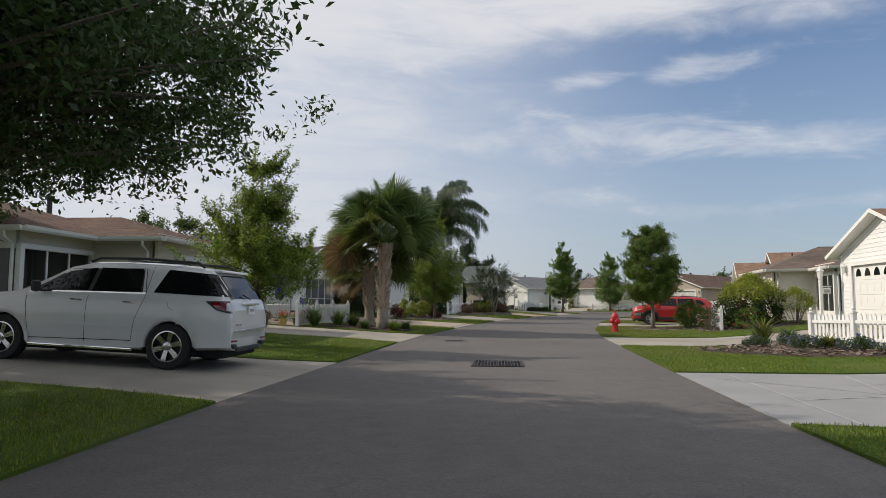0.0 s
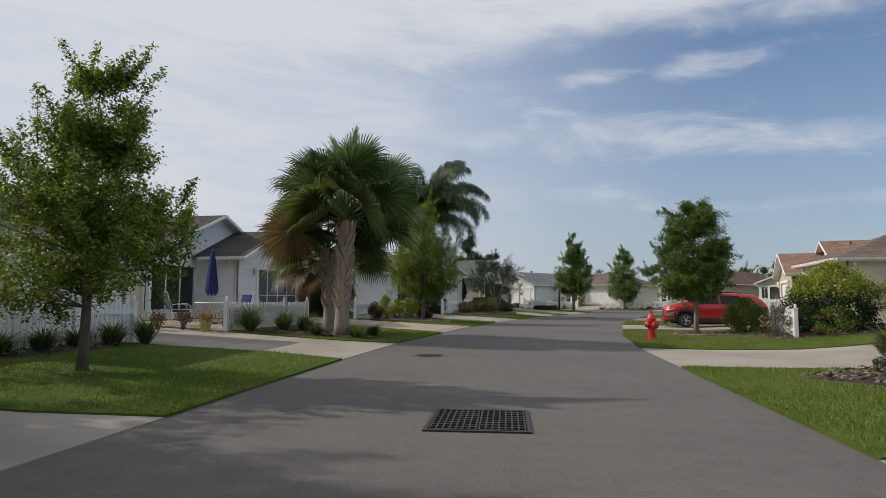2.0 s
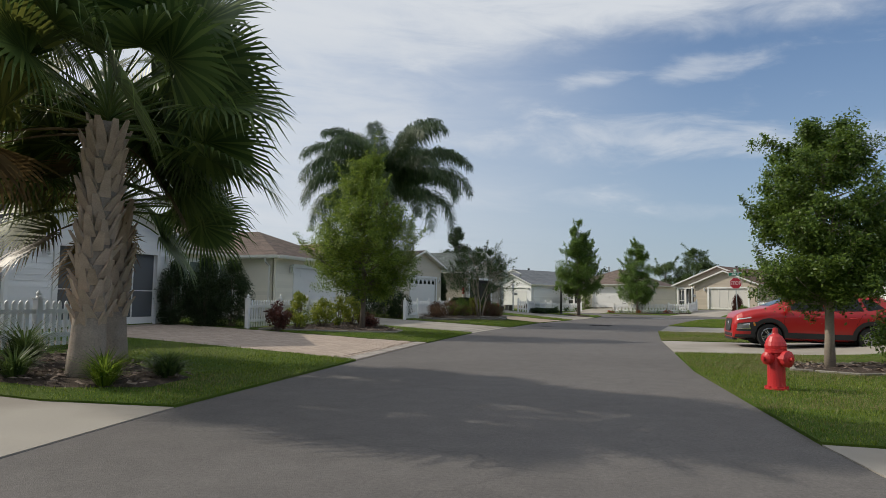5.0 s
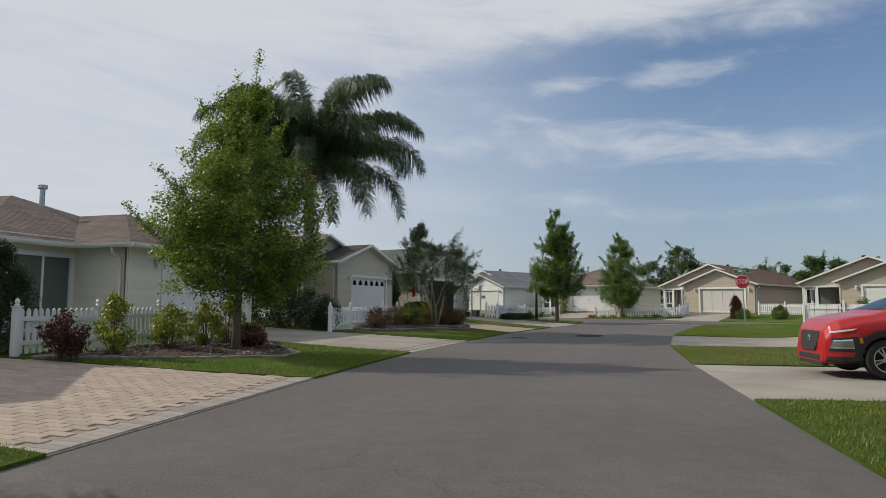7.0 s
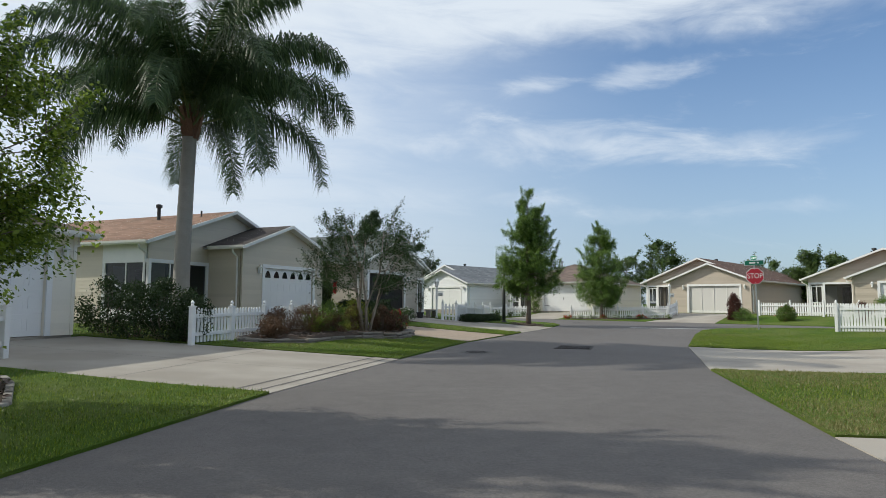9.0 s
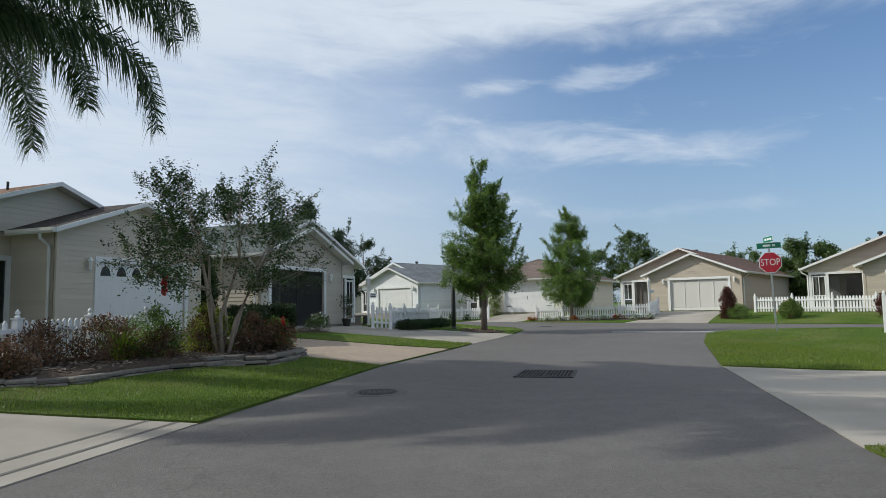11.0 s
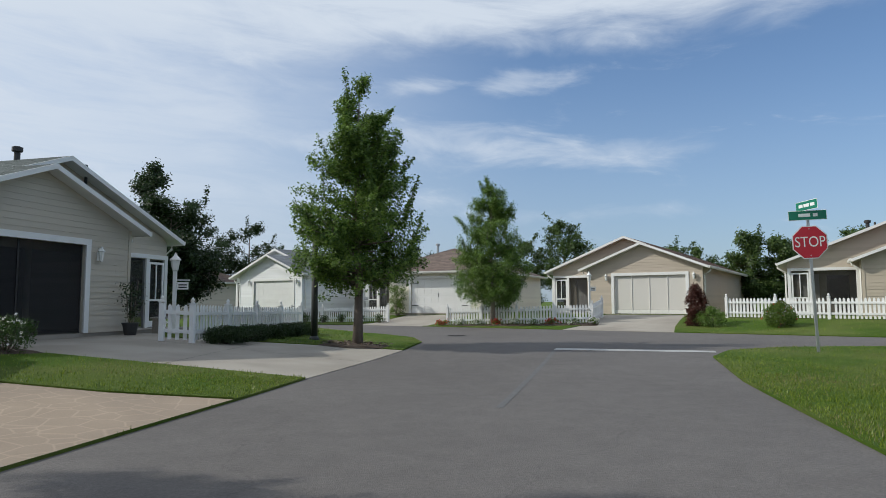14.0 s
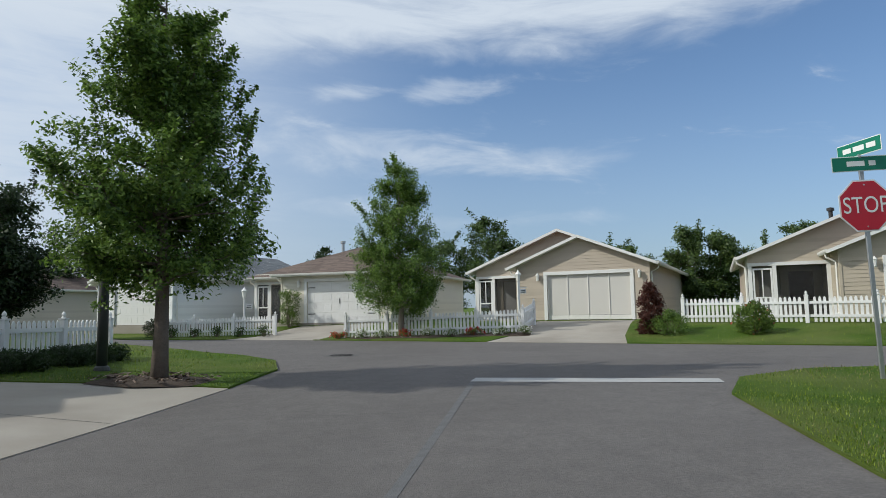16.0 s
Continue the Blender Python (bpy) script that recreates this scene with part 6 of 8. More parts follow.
# the large oak over the start of the street: its crown hangs above the verge
OAK = [(0, 0.92), (0.08, 1.0), (0.20, 1.0), (0.36, 0.74), (0.65, 0.46), (1.0, 0.2)]
tree(-6.3, 5.0, 8.0, 3.25, 0.28, scaled(OAK, 5.2), 3300, 88, 0.098, M["leaf_oak"], M["bark"], "large dark live oak spreading over the verge", 23, spread=0.33, shoots=20, slim=0.44, ragged=0.3, rise=(0.0, 0.5), bare=0.25, on_limb=11, flat=0.0)
# a second oak out of view, added for the shade on the parked car
tree(-13.6, 12.6, 9.0, 3.3, 0.30, scaled(OAK, 4.6), 700, 60, 0.17, M["leaf_oak"], M["bark"], "large dark live oak out of view, shading the driveway of the first villa", 27, spread=0.6, shoots=10, ragged=0.36)
# dark trees behind the houses
for k, (x, y, h, r, lab) in enumerate((
        (1.5, 90.0, 9.2, 2.4, "tall dark evergreen behind the corner house"), (3.0, 87.4, 6.7, 2.6, "dark rounded tree behind the corner house"),
        (1.31, 112.26, 7.6, 3.8, "dark rounded tree in a distant line"), (5.4, 114.3, 8.4, 3.6, "dark rounded tree in a distant line"), (21.7, 114.8, 6.6, 2.4, "dark rounded tree in a distant line"), (-5.69, 113.26, 7.6, 4.0, "dark rounded tree in a distant line"),
        (32.5, 101.9, 7.7, 2.6, "green tree above the brown roofs"), (29.0, 103.5, 6.0, 2.6, "rounded green tree above the roofs"), (38.7, 95.4, 4.9, 2.6, "broad green tree behind brown roofs"), (43.0, 98.5, 5.0, 2.8, "broad green tree behind brown roofs"),
        (51.3, 90.3, 6.0, 3.6, "broad green tree behind brown roofs"), (-20.0, 39.2, 6.6, 2.6, "thin-leaved tree showing over a roof"), (-18.8, 44.1, 6.4, 2.4, "thin-leaved tree showing over a roof"),
        (38.31, 51.26, 7.0, 3.2, "broad tree beyond brown roofs"), (41.4, 89.9, 5.5, 1.6, "dark drooping tree between two villas"), (43.6, 89.4, 5.2, 1.5, "dark broad tree between two villas"), (46.2, 83.3, 5.5, 1.6, "slim dark tree between two villas"))):
    tree(x, y, h, 0.9, 0.16, scaled(OVAL if k else CONE, r * 0.92), 460 if k < 2 else 250, 60, 0.19, M["leaf_dark"] if k < 6 else M["leaf_far"], M["bark"], lab, 40 + k, spread=0.46, shoots=4, group="background trees", ragged=0.2)
queen_palm(-2.15, 52.65, 6.05, 34, 5.9, "tall queen palm with drooping feathery leaves before a porch", 2)
sabal(-2.62, 25.85, 3.5, 54, 2.55, "cabbage palm with a full head and cross-hatched trunk", 4, (0.12, 0.0), True, 1.28)
sabal(-3.45, 28.0, 2.6, 50, 2.2, "shorter cabbage palm with browning lower leaves", 6, (-0.12, 0.1), True)


def pole(x, y):
    p = thing("pole", Matrix.Translation(on_ground(x, y)), "dark painted metal pole rising into the corner tree", "pole")
    part("shaft", Geo().lathe([(0.098, 0.0), (0.094, 1.2), (0.086, 3.1), (0.0, 3.12)], sides=16), M["pole_paint"], p, smooth=True)
    part("collar", Geo().lathe([(0.15, -0.05), (0.15, 0.05), (0.13, 0.10), (0.10, 0.13)], sides=16), M["pole_paint"], p)


M["pole_paint"] = material("pole_paint", (0.035, 0.038, 0.036), 0.5, vary=0.2, scale=5, bump=0.1)
pole(10.2, 69.3)

# shrubs and border plants
for k, (x, y, s) in enumerate(((-5.35, 25.5, 1.15), (-4.5, 26.2, 0.95), (-3.95, 26.5, 0.85), (-5.95, 20.2, 0.8), (-6.2, 19.3, 0.72), (-6.4, 18.4, 0.6), (-6.5, 17.5, 0.66), (-6.65, 16.6, 0.6), (-2.1, 25.4, 0.6), (-3.3, 25.4, 0.55), (-1.7, 26.3, 0.55))):
    tufts("strap_plant", x, y, 260, s, M["frond"] if k != 8 else M["leaf_young"], "clump of dark strap-leaved agapanthus by a picket fence", "border plant", 60 + k, 0.022)
tufts("strap_plant", 1.9, 52.7, 170, 1.15, M["leaf_young"], "large clump of bright arching strap leaves behind a stone edging", "border plant", 77, 0.035, upright=0.55)
for k, (x, y, s, m) in enumerate(((10.0, 19.6, 0.95, "frond_yellow"), (10.4, 18.9, 0.6, "frond"), (10.1, 16.2, 0.5, "frond_yellow"))):
    tufts("fern", x, y, 120, s, M[m], "yellow-green arching fern at the edge of a mulched bed", "fern", 80 + k, 0.05)
for k, (x, y, r) in enumerate(((9.9, 17.6, 0.42), (9.7, 16.4, 0.48), (10.2, 15.2, 0.48), (9.0, 17.9, 0.36), (10.4, 13.9, 0.45))):
    shrub(x, y, r, 0.34, M["leaf_myrtle"], "low mound of blue-flowered ground cover in mulch", 90 + k, 30, 60, 0.045, 0.13, flower=M["petal_blue"], flowers=80)
shrub(13.0, 27.2, 1.45, 2.2, M["leaf_dark"], "large clipped shrub, dark green below and golden at the top", 100, 300, 75, 0.085, 0.24, tips=M["leaf_gold"], tips_from=1.2)
shrub(14.6, 26.6, 0.8, 1.5, M["leaf_gold"], "golden variegated shrub beside a driveway", 102, 70, 60, 0.06, 0.2, low=0.5)
shrub(11.6, 30.5, 0.85, 1.25, M["leaf_holm"], "rounded rose bush with a few red blooms", 103, 130, 60, 0.07, 0.2, flower=M["petal_red"], flowers=14)
shrub(11.2, 27.2, 0.45, 1.05, M["leaf_myrtle"], "loose rose bush with pink blooms", 104, 26, 50, 0.05, 0.18, flower=M["petal_pink"], flowers=40)
shrub(12.4, 26.0, 0.6, 0.9, M["leaf_holly"], "leafy rose bush with red blooms", 105, 40, 50, 0.055, 0.18, flower=M["petal_red"], flowers=20)
for k, (x, y, r, h, m, lab) in enumerate(((-3.1, 36.5, 0.36, 0.85, "leaf_red", "dark red-leaved shrub by a picket fence"), (-2.75, 37.6, 0.34, 1.15, "leaf_gold", "yellow variegated croton by a fence"), (-2.35, 39.3, 0.42, 1.0, "leaf_gold", "yellow variegated croton by a fence"), (-1.95, 40.3, 0.40, 1.1, "leaf_gold", "yellow variegated croton by a fence"), (-1.75, 41.3, 0.40, 1.05, "leaf_gold", "yellow variegated croton by a fence"), (-1.3, 41.6, 0.35, 0.5, "leaf_russet", "low russet shrub under a tree"), (-0.9, 40.5, 0.3, 0.35, "leaf_red", "low red-leaved plant in mulch"))):
    shrub(x, y, r, h, M[m], lab, 110 + k, 30, 50, 0.10, 0.17, low=0.15, slim=0.36)
for k, (x, y, r, h) in enumerate(((-6.3, 36.6, 0.5, 1.9), (-5.5, 36.9, 0.55, 2.1), (-4.75, 37.1, 0.5, 2.0), (-5.9, 37.6, 0.6, 1.5))):
    shrub(x, y, r, h, M["leaf_dark"], "tall narrow dark podocarpus shrub by a porch", 120 + k, 120, 120, 0.075, 0.24, slim=0.24)
for k, (x, y, r, h) in enumerate(((-3.2, 50.3, 0.85, 1.5), (-2.2, 49.6, 0.8, 1.35), (-1.4, 49.3, 0.75, 1.5), (-0.7, 49.1, 0.6, 1.3))):
    shrub(x, y, r, h, M["leaf_dark"], "dark hibiscus shrub in front of a porch", 130 + k, 80, 55, 0.07, 0.22, flower=M["petal_white"] if k < 2 else None, flowers=10)
for k, (x, y, r, h, m) in enumerate(((1, 51.72, 0.6, 0.85, "leaf_russet"), (1.71, 52.46, 0.65, 0.95, "leaf_russet"), (2.31, 53.46, 0.6, 1.1, "leaf_holly"), (2.91, 54.66, 0.7, 1.15, "leaf_gold"), (2.41, 53.26, 0.45, 0.8, "leaf_russet"), (2.91, 55.46, 0.5, 1.0, "leaf_holly"), (3.91, 54.96, 0.42, 0.95, "leaf_russet"), (4.36, 55.46, 0.4, 0.8, "leaf_russet"), (3.01, 54.46, 0.45, 0.95, "leaf_russet"), (1.04, 50.49, 0.4, 0.6, "leaf_russet"))):
    shrub(x, y, r, h, M[m], "dense mixed shrub, green to reddish, in a raised bed", 140 + k, 50, 60, 0.055, 0.18)
shrub(4.31, 55.76, 0.5, 0.85, M["leaf_holly"], "shrub rose covered with small red blooms", 155, 46, 60, 0.05, 0.17, flower=M["petal_red"], flowers=90)
shrub(3.81, 55.56, 0.5, 1.15, M["leaf_dark"], "dark rounded shrub behind edging stones", 156, 60, 55, 0.055, 0.2)
shrub(0.76, 63.26, 0.38, 2.7, M["leaf_dark"], "dark columnar cypress against a garage wall", 157, 330, 70, 0.085, 0.16, slim=0.3)
shrub(2.71, 62.56, 1.15, 1.0, M["leaf_dark"], "clipped dark hedge beside the open garage", 158, 300, 60, 0.075, 0.13, ry=0.42, boxy=True, category="hedge")
shrub(4.61, 62.86, 0.5, 0.6, M["leaf_myrtle"], "low loose shrub at the hedge end", 159, 40, 55, 0.05, 0.18, flower=M["petal_white"], flowers=20)
for k, (x, y) in enumerate(((7.95, 66.7), (8.35, 67.9), (8.8, 69.1), (9.3, 70.4), (9.8, 71.6))):
    shrub(x, y, 0.62, 0.30, M["leaf_dark"], "low dark juniper along a picket fence", 165 + k, 80, 70, 0.075, 0.2, slim=0.3)
shrub(25.95, 73.75, 0.42, 1.7, M["leaf_red"], "dark red cordyline by a driveway", 170, 90, 55, 0.13, 0.2, slim=0.25)
shrub(26.25, 73.15, 0.62, 0.75, M["leaf_holly"], "green fern-like shrub at a cordyline's foot", 171, 50, 55, 0.09, 0.2, slim=0.25)
shrub(28.1, 71.5, 0.55, 0.95, M["leaf_holm"], "rounded green shrub before a picket fence", 172, 100, 60, 0.07, 0.18, flower=M["petal_red"], flowers=16)
shrub(30.91, 68.56, 0.35, 1.1, M["leaf_red"], "dark red cordyline before a picket fence", 173, 36, 55, 0.12, 0.22, slim=0.25)
shrub(33.11, 69.86, 0.55, 1.3, M["leaf_holly"], "rounded green shrub by the tan villa", 174, 60, 60, 0.06, 0.18)
shrub(15.71, 88.46, 0.45, 1.9, M["leaf_holm"], "tall clipped shrub beside the white garage door", 175, 90, 60, 0.06, 0.16, boxy=True, ry=0.5)
shrub(20.41, 83.66, 0.6, 1.15, M["leaf_dark"], "rounded dark clipped shrub by the driveway", 176, 80, 60, 0.055, 0.17, boxy=True, ry=0.8)
for k in range(9):
    s = k / 8
    shrub(16.9 + 6.0 * s, 81.45 - 4.4 * s, 0.3, 0.32, M["leaf_holly"], "low bedding plant with small pale and red flowers", 180 + k, 14, 40, 0.05, 0.13, flower=M["petal_white"] if k % 3 else M["petal_red"], flowers=70)
for k in range(5):
    s = k / 4
    shrub(10.3 + 4.0 * s, 88.75 - 2.8 * s, 0.25, 0.5, M["leaf_myrtle"], "small loose bush along a picket fence", 195 + k, 14, 40, 0.06, 0.15)
shrub(9.61, 89.26, 0.6, 0.9, M["leaf_dark"], "rounded dark shrub beside the white villa", 201, 50, 55, 0.07, 0.2)
shrub(-1.19, 91.26, 0.7, 0.9, M["leaf_dark"], "clipped dark hedge before a far villa", 202, 120, 40, 0.09, 0.2, boxy=True, ry=3.5, category="hedge")
for k, (x, y) in enumerate(((-7.7, 24.4), (-7.2, 24.9))):
    shrub(x, y, 0.22, 0.55, M["leaf_russet"], "thin potted shrub with reddish leaves on the patio", 205 + k, 14, 40, 0.06, 0.14, low=0.2)


def flower_pot(x, y, r, mat, seed, label, climber=False):
    p = thing("flower_pot", Matrix.Translation(on_ground(x, y)), label, "flower pot", "pots on the patio")
    part("pot", Geo().lathe([(r * 0.7, 0), (r, r * 1.5), (r * 1.08, r * 1.5), (r * 1.08, r * 1.7), (r * 0.9, r * 1.7), (r * 0.85, r * 1.4), (0.0, r * 1.4)], sides=18), mat, p)
    rng = np.random.default_rng(seed)
    if climber:
        g = Geo()
        for k in range(3):
            g.tube([(0.05 * k - 0.05, 0, r * 1.4), (0.10 * k - 0.10, 0.02, 0.9), (0.16 * k - 0.16, 0, 1.25 + 0.1 * k)], 0.012, 6)
        part("stem", g, M["bark"], p)
        u = rng.random(420)
        c = np.stack([rng.normal(size=420) * (0.06 + 0.16 * u), rng.normal(size=420) * (0.06 + 0.14 * u), 0.45 + 0.95 * u], 1)
        part("foliage", leaf_mesh("foliage", c, np.full(420, 0.07), rng, M["leaf_dark"]), None, p)
        return
    c = rng.normal(size=(320, 3)) * [r * 0.75, r * 0.75, r * 0.5] + [0, 0, r * 2.4]
    part("foliage", leaf_mesh("foliage", c, np.full(320, 0.06), rng, M["leaf_holly"]), None, p)
    c = rng.normal(size=(90, 3)) * [r * 0.75, r * 0.75, r * 0.4] + [0, 0, r * 2.8]
    tagged(part("bloom", leaf_mesh("flowers", c, np.full(90, 0.06), rng, M["petal_red"], 0.9), None, p), kind="stuff")


flower_pot(-6.45, 24.75, 0.17, M["terracotta"], 1, "ochre clay pot with red flowers on the patio")
flower_pot(-6.1, 25.6, 0.18, M["pipe"], 2, "black pot with red flowers at the fence post")
flower_pot(5.41, 68.36, 0.2, M["pipe"], 3, "dark pot with a climbing plant by the garage", True)


def hanging_ornament(x, y, z):
    """A string of red fabric bells on a cord, under a branch of the crape myrtle."""
    t = thing("hanging_ornament", Matrix.Translation((x, y, z)), "red and black hanging garden ornament on a cord", "ornament")
    part("cord", Geo().tube([(0, 0, 0.20), (0.01, 0, 0.5), (0, 0.02, 0.95)], 0.004, 6), M["pipe"], t)
    part("cap", Geo().lathe([(0.015, 0.22), (0.05, 0.17), (0.055, 0.10), (0.03, 0.10)], sides=10), M["pipe"], t, "black top knot")
    rnd = random.Random(5)
    for k in range(11):
        a, zz = k * 2.4, 0.12 - 0.032 * k
        m = Matrix.Translation((0.045 * math.cos(a), 0.045 * math.sin(a), zz)) @ Matrix.Rotation(0.5, 4, Vector((-math.sin(a), math.cos(a), 0)))
        part("bell", Geo().lathe([(0.008, 0.03), (0.025, 0.01), (0.04, -0.045), (0.03, -0.04)], sides=9), M["petal_red"], t, at=m)


hanging_ornament(2.42, 53.49, 1.85)


# planting beds
def bed(points, label, chips, seed, edging=None, lift=0.055):
    """A slightly raised bed of bark mulch, with loose chips and edging stones."""
    cx, cy = sum(p[0] for p in points) / len(points), sum(p[1] for p in points) / len(points)
    ring = fine_outline(points, 0.35)
    rnd = random.Random(seed)
    v = [on_ground(cx, cy, lift + 0.05)]
    for f in (0.35, 0.65, 0.88, 1.0):
        v += [on_ground(cx + (x - cx) * f, cy + (y - cy) * f, lift + (0.05 * (1 - f) if f < 1 else -0.03)) for x, y in ring]
    n = len(ring)
    faces = [(0, 1 + k, 1 + (k + 1) % n) for k in range(n)]
    for r in range(3):
        faces += [(1 + r * n + k, 1 + (r + 1) * n + k, 1 + (r + 1) * n + (k + 1) % n, 1 + r * n + (k + 1) % n) for k in range(n)]
    b = part("planting_bed", Geo().add(v, faces), M["mulch"])
    tagged(b, label, "planting bed", "mulched beds", "structure")
    g = Geo()
    while len(g.f) < chips * 2:
        x, y = rnd.uniform(min(p[0] for p in points), max(p[0] for p in points)), rnd.uniform(min(p[1] for p in points), max(p[1] for p in points))
        if inside(points, x, y):
            q = pose(*on_ground(x, y, lift + 0.045), rnd.uniform(-25, 25), rnd.uniform(-25, 25), rnd.uniform(0, 180))
            l, w = rnd.uniform(0.03, 0.08), rnd.uniform(0.012, 0.03)
            g.add([q @ Vector(p) for p in ((-l, -w, 0), (l, -w, 0), (l * 0.8, w, 0), (-l * 0.9, w, 0), (0, 0, 0.015))], [(0, 1, 2, 3), (0, 1, 4)])
    tagged(part("bark_chips", g, M["chip"], b), kind="stuff")
    if edging == "wall":
        # dry-laid flat stones, two courses, a third round the far end
        for course in range(3):
            for k, (x, y) in enumerate(ring):
                nx, ny = ring[(k + 1) % n]
                if course == 2 and not (x > 3.2 and y > 52.9):
                    continue
                a = math.atan2(ny - y, nx - x)
                l = math.hypot(nx - x, ny - y) * (1.06 - 0.02 * course)
                off = 0.04 * course + rnd.uniform(-0.02, 0.02)
                px, py = x - math.sin(a) * off, y + math.cos(a) * off
                part("edging_stone", Geo().bar(rnd.uniform(-0.05, 0.03), -rnd.uniform(0.11, 0.19), rnd.uniform(0, 0.015), l, 0.13, rnd.uniform(0.06, 0.085), 0.018), M["ledge_stone"], b, at=Matrix.Translation(on_ground(px, py, -0.03 + 0.083 * course)) @ Matrix.Rotation(a + rnd.uniform(-0.06, 0.06), 4, "Z") @ Matrix.Rotation(rnd.uniform(-0.03, 0.03), 4, "X"))
    elif edging:
        for k, (x, y) in enumerate(ring):
            if (edging == "kerb" and y < 42) or (edging == "stone" and rnd.random() < 0.9):
                nx, ny = ring[(k + 1) % n]
                a = math.atan2(ny - y, nx - x)
                l = math.hypot(nx - x, ny - y) * 0.97
                hh = 0.03 if edging == "kerb" else rnd.uniform(0.10, 0.2)
                ww = 0.05 if edging == "kerb" else rnd.uniform(0.1, 0.16)
                part("edging_stone", Geo().bar(0, -ww, -0.04, l, ww, hh, min(0.02, hh * 0.3)), M["stone"], b, at=Matrix.Translation(on_ground(x, y, lift - 0.01)) @ Matrix.Rotation(a, 4, "Z"))
    return b


BEDS = [
    [(-3.7, 36.6), (-1.2, 37.9), (0.15, 39.0), (0.3, 40.2), (-0.5, 41.6), (-1.5, 42.9), (-2.3, 43.2)],
    [(0.5, 49.86), (1.96, 50.46), (2.31, 51.46), (2.81, 52.46), (3.56, 53.36), (4.41, 53.56), (4.81, 54.66), (4.91, 55.66), (4.21, 56.26), (2.31, 55.66), (0.91, 53.76), (-0.02, 51.13)],
    [(8.75, 29.6), (9.6, 28.9), (11.2, 29.3), (12.3, 30.4), (11.0, 31.0), (9.3, 30.8)],
    [(6.6, 16.6), (7.6, 15.2), (10.4, 13.2), (10.9, 11.6), (10.3, 17.0), (10.6, 18.2), (8.4, 18.0)],
    [(-3.9, 25.2), (-2.5, 25.0), (-1.5, 25.5), (-1.4, 26.6), (-2.6, 27.4), (-4.5, 28.4), (-5.6, 25.7)],
    [(10.21, 67.26), (10.91, 66.76), (11.91, 66.96), (12.31, 67.86), (11.61, 68.46), (10.51, 68.26)],
    [(10.7, 26.0), (13.8, 25.3), (15.3, 26.0), (14.8, 28.6), (12.9, 29.9), (11.0, 29.0)],
    [(-7.5, 13.6), (-7.0, 13.4), (-5.9, 19.0), (-6.2, 19.9), (-6.8, 19.4)],
    [(1.91, 62.76), (4.51, 62.16), (5.31, 62.86), (4.31, 63.46), (2.71, 64.66), (0.91, 65.66)],
    [(16.91, 81.16), (17.71, 80.36), (22.91, 76.66), (23.31, 77.26), (17.31, 81.76)],
]
PATIO = [(-9.9, 26.0), (-6.1, 25.1), (-5.95, 26.2), (-5.2, 29.9), (-8.6, 30.4)]
BED_LABELS = ["bark-mulched bed with a pale kerb under a street tree", "raised mulched bed edged with flat grey stones", "ring of bark mulch around a street tree", "mulched flower bed with blue ground cover", "mulched bed with stones at the palms' feet", "bark mulch around the corner tree", "mulched rose bed by a picket fence", "narrow planting strip along a picket fence", "narrow mulched bed beside the open garage", "flower bed in front of a picket fence"]
for k, (pts, lab) in enumerate(zip(BEDS, BED_LABELS)):
    bed(pts, lab, 900 if k == 3 else 420 if k in (0, 1, 4, 6) else 160, 300 + k, lift=0.15 if k == 1 else 0.055, edging={0: "kerb", 1: "wall", 2: "kerb"}.get(k))


def patio():
    """A thin paved terrace that follows the rise of the plot, its tiles laid in rows."""
    ring = fine_outline(PATIO, 0.4)
    cx, cy = sum(p[0] for p in PATIO) / len(PATIO), sum(p[1] for p in PATIO) / len(PATIO)
    v = [on_ground(cx, cy, 0.052)]
    for f, lift in ((0.5, 0.052), (1.0, 0.052), (1.0, -0.03)):
        v += [on_ground(cx + (x - cx) * f, cy + (y - cy) * f, lift) for x, y in ring]
    n = len(ring)
    faces = [(0, 1 + k, 1 + (k + 1) % n) for k in range(n)]
    for r in range(2):
        faces += [(1 + r * n + k, 1 + (r + 1) * n + k, 1 + (r + 1) * n + (k + 1) % n, 1 + r * n + (k + 1) % n) for k in range(n)]
    slab = part("patio", Geo().add(v, faces), M["sand"])
    tagged(slab, "tan paved terrace before the white villa's porch", "patio", kind="structure")
    tile = Geo().bar(-0.195, -0.195, 0, 0.195, 0.195, 0.025, 0.006).mesh("tile", M["paver"])
    slope = Matrix.Rotation(-0.0516, 4, "Y")
    for i in range(14):
        for j in range(14):
            x, y = -10.2 + 0.4 * i + 0.07 * j, 24.9 + 0.4 * j
            if all(inside(PATIO, x + dx, y + dy) for dx in (-0.2, 0.2) for dy in (-0.2, 0.2)):
                part("tile", tile, None, slab, at=Matrix.Translation(on_ground(x, y, 0.040)) @ Matrix.Rotation(0.177 - math.pi, 4, "Z") @ slope)


patio()


# ---- cars ----
M["car_white"] = material("car_white", (0.64, 0.64, 0.63), 0.28, vary=0.03, scale=1.5, fine=30, bump=0.0, coat=0.8)
M["car_red"] = material("car_red", (0.40, 0.008, 0.008), 0.34, vary=0.05, scale=1.5, fine=30, bump=0.0, coat=0.45)
M["car_glass"] = material("car_glass", (0.006, 0.007, 0.008), 0.05, vary=0.05, bump=0.0, spec=0.32)
M["cladding"] = material("cladding", (0.022, 0.023, 0.025), 0.6, vary=0.1, bump=0.1)
M["chrome"] = material("chrome", (0.80, 0.80, 0.80), 0.10, metal=1.0, vary=0.03, bump=0.0)
M["rim"] = material("rim", (0.48, 0.49, 0.51), 0.25, metal=0.9, vary=0.05, bump=0.0)
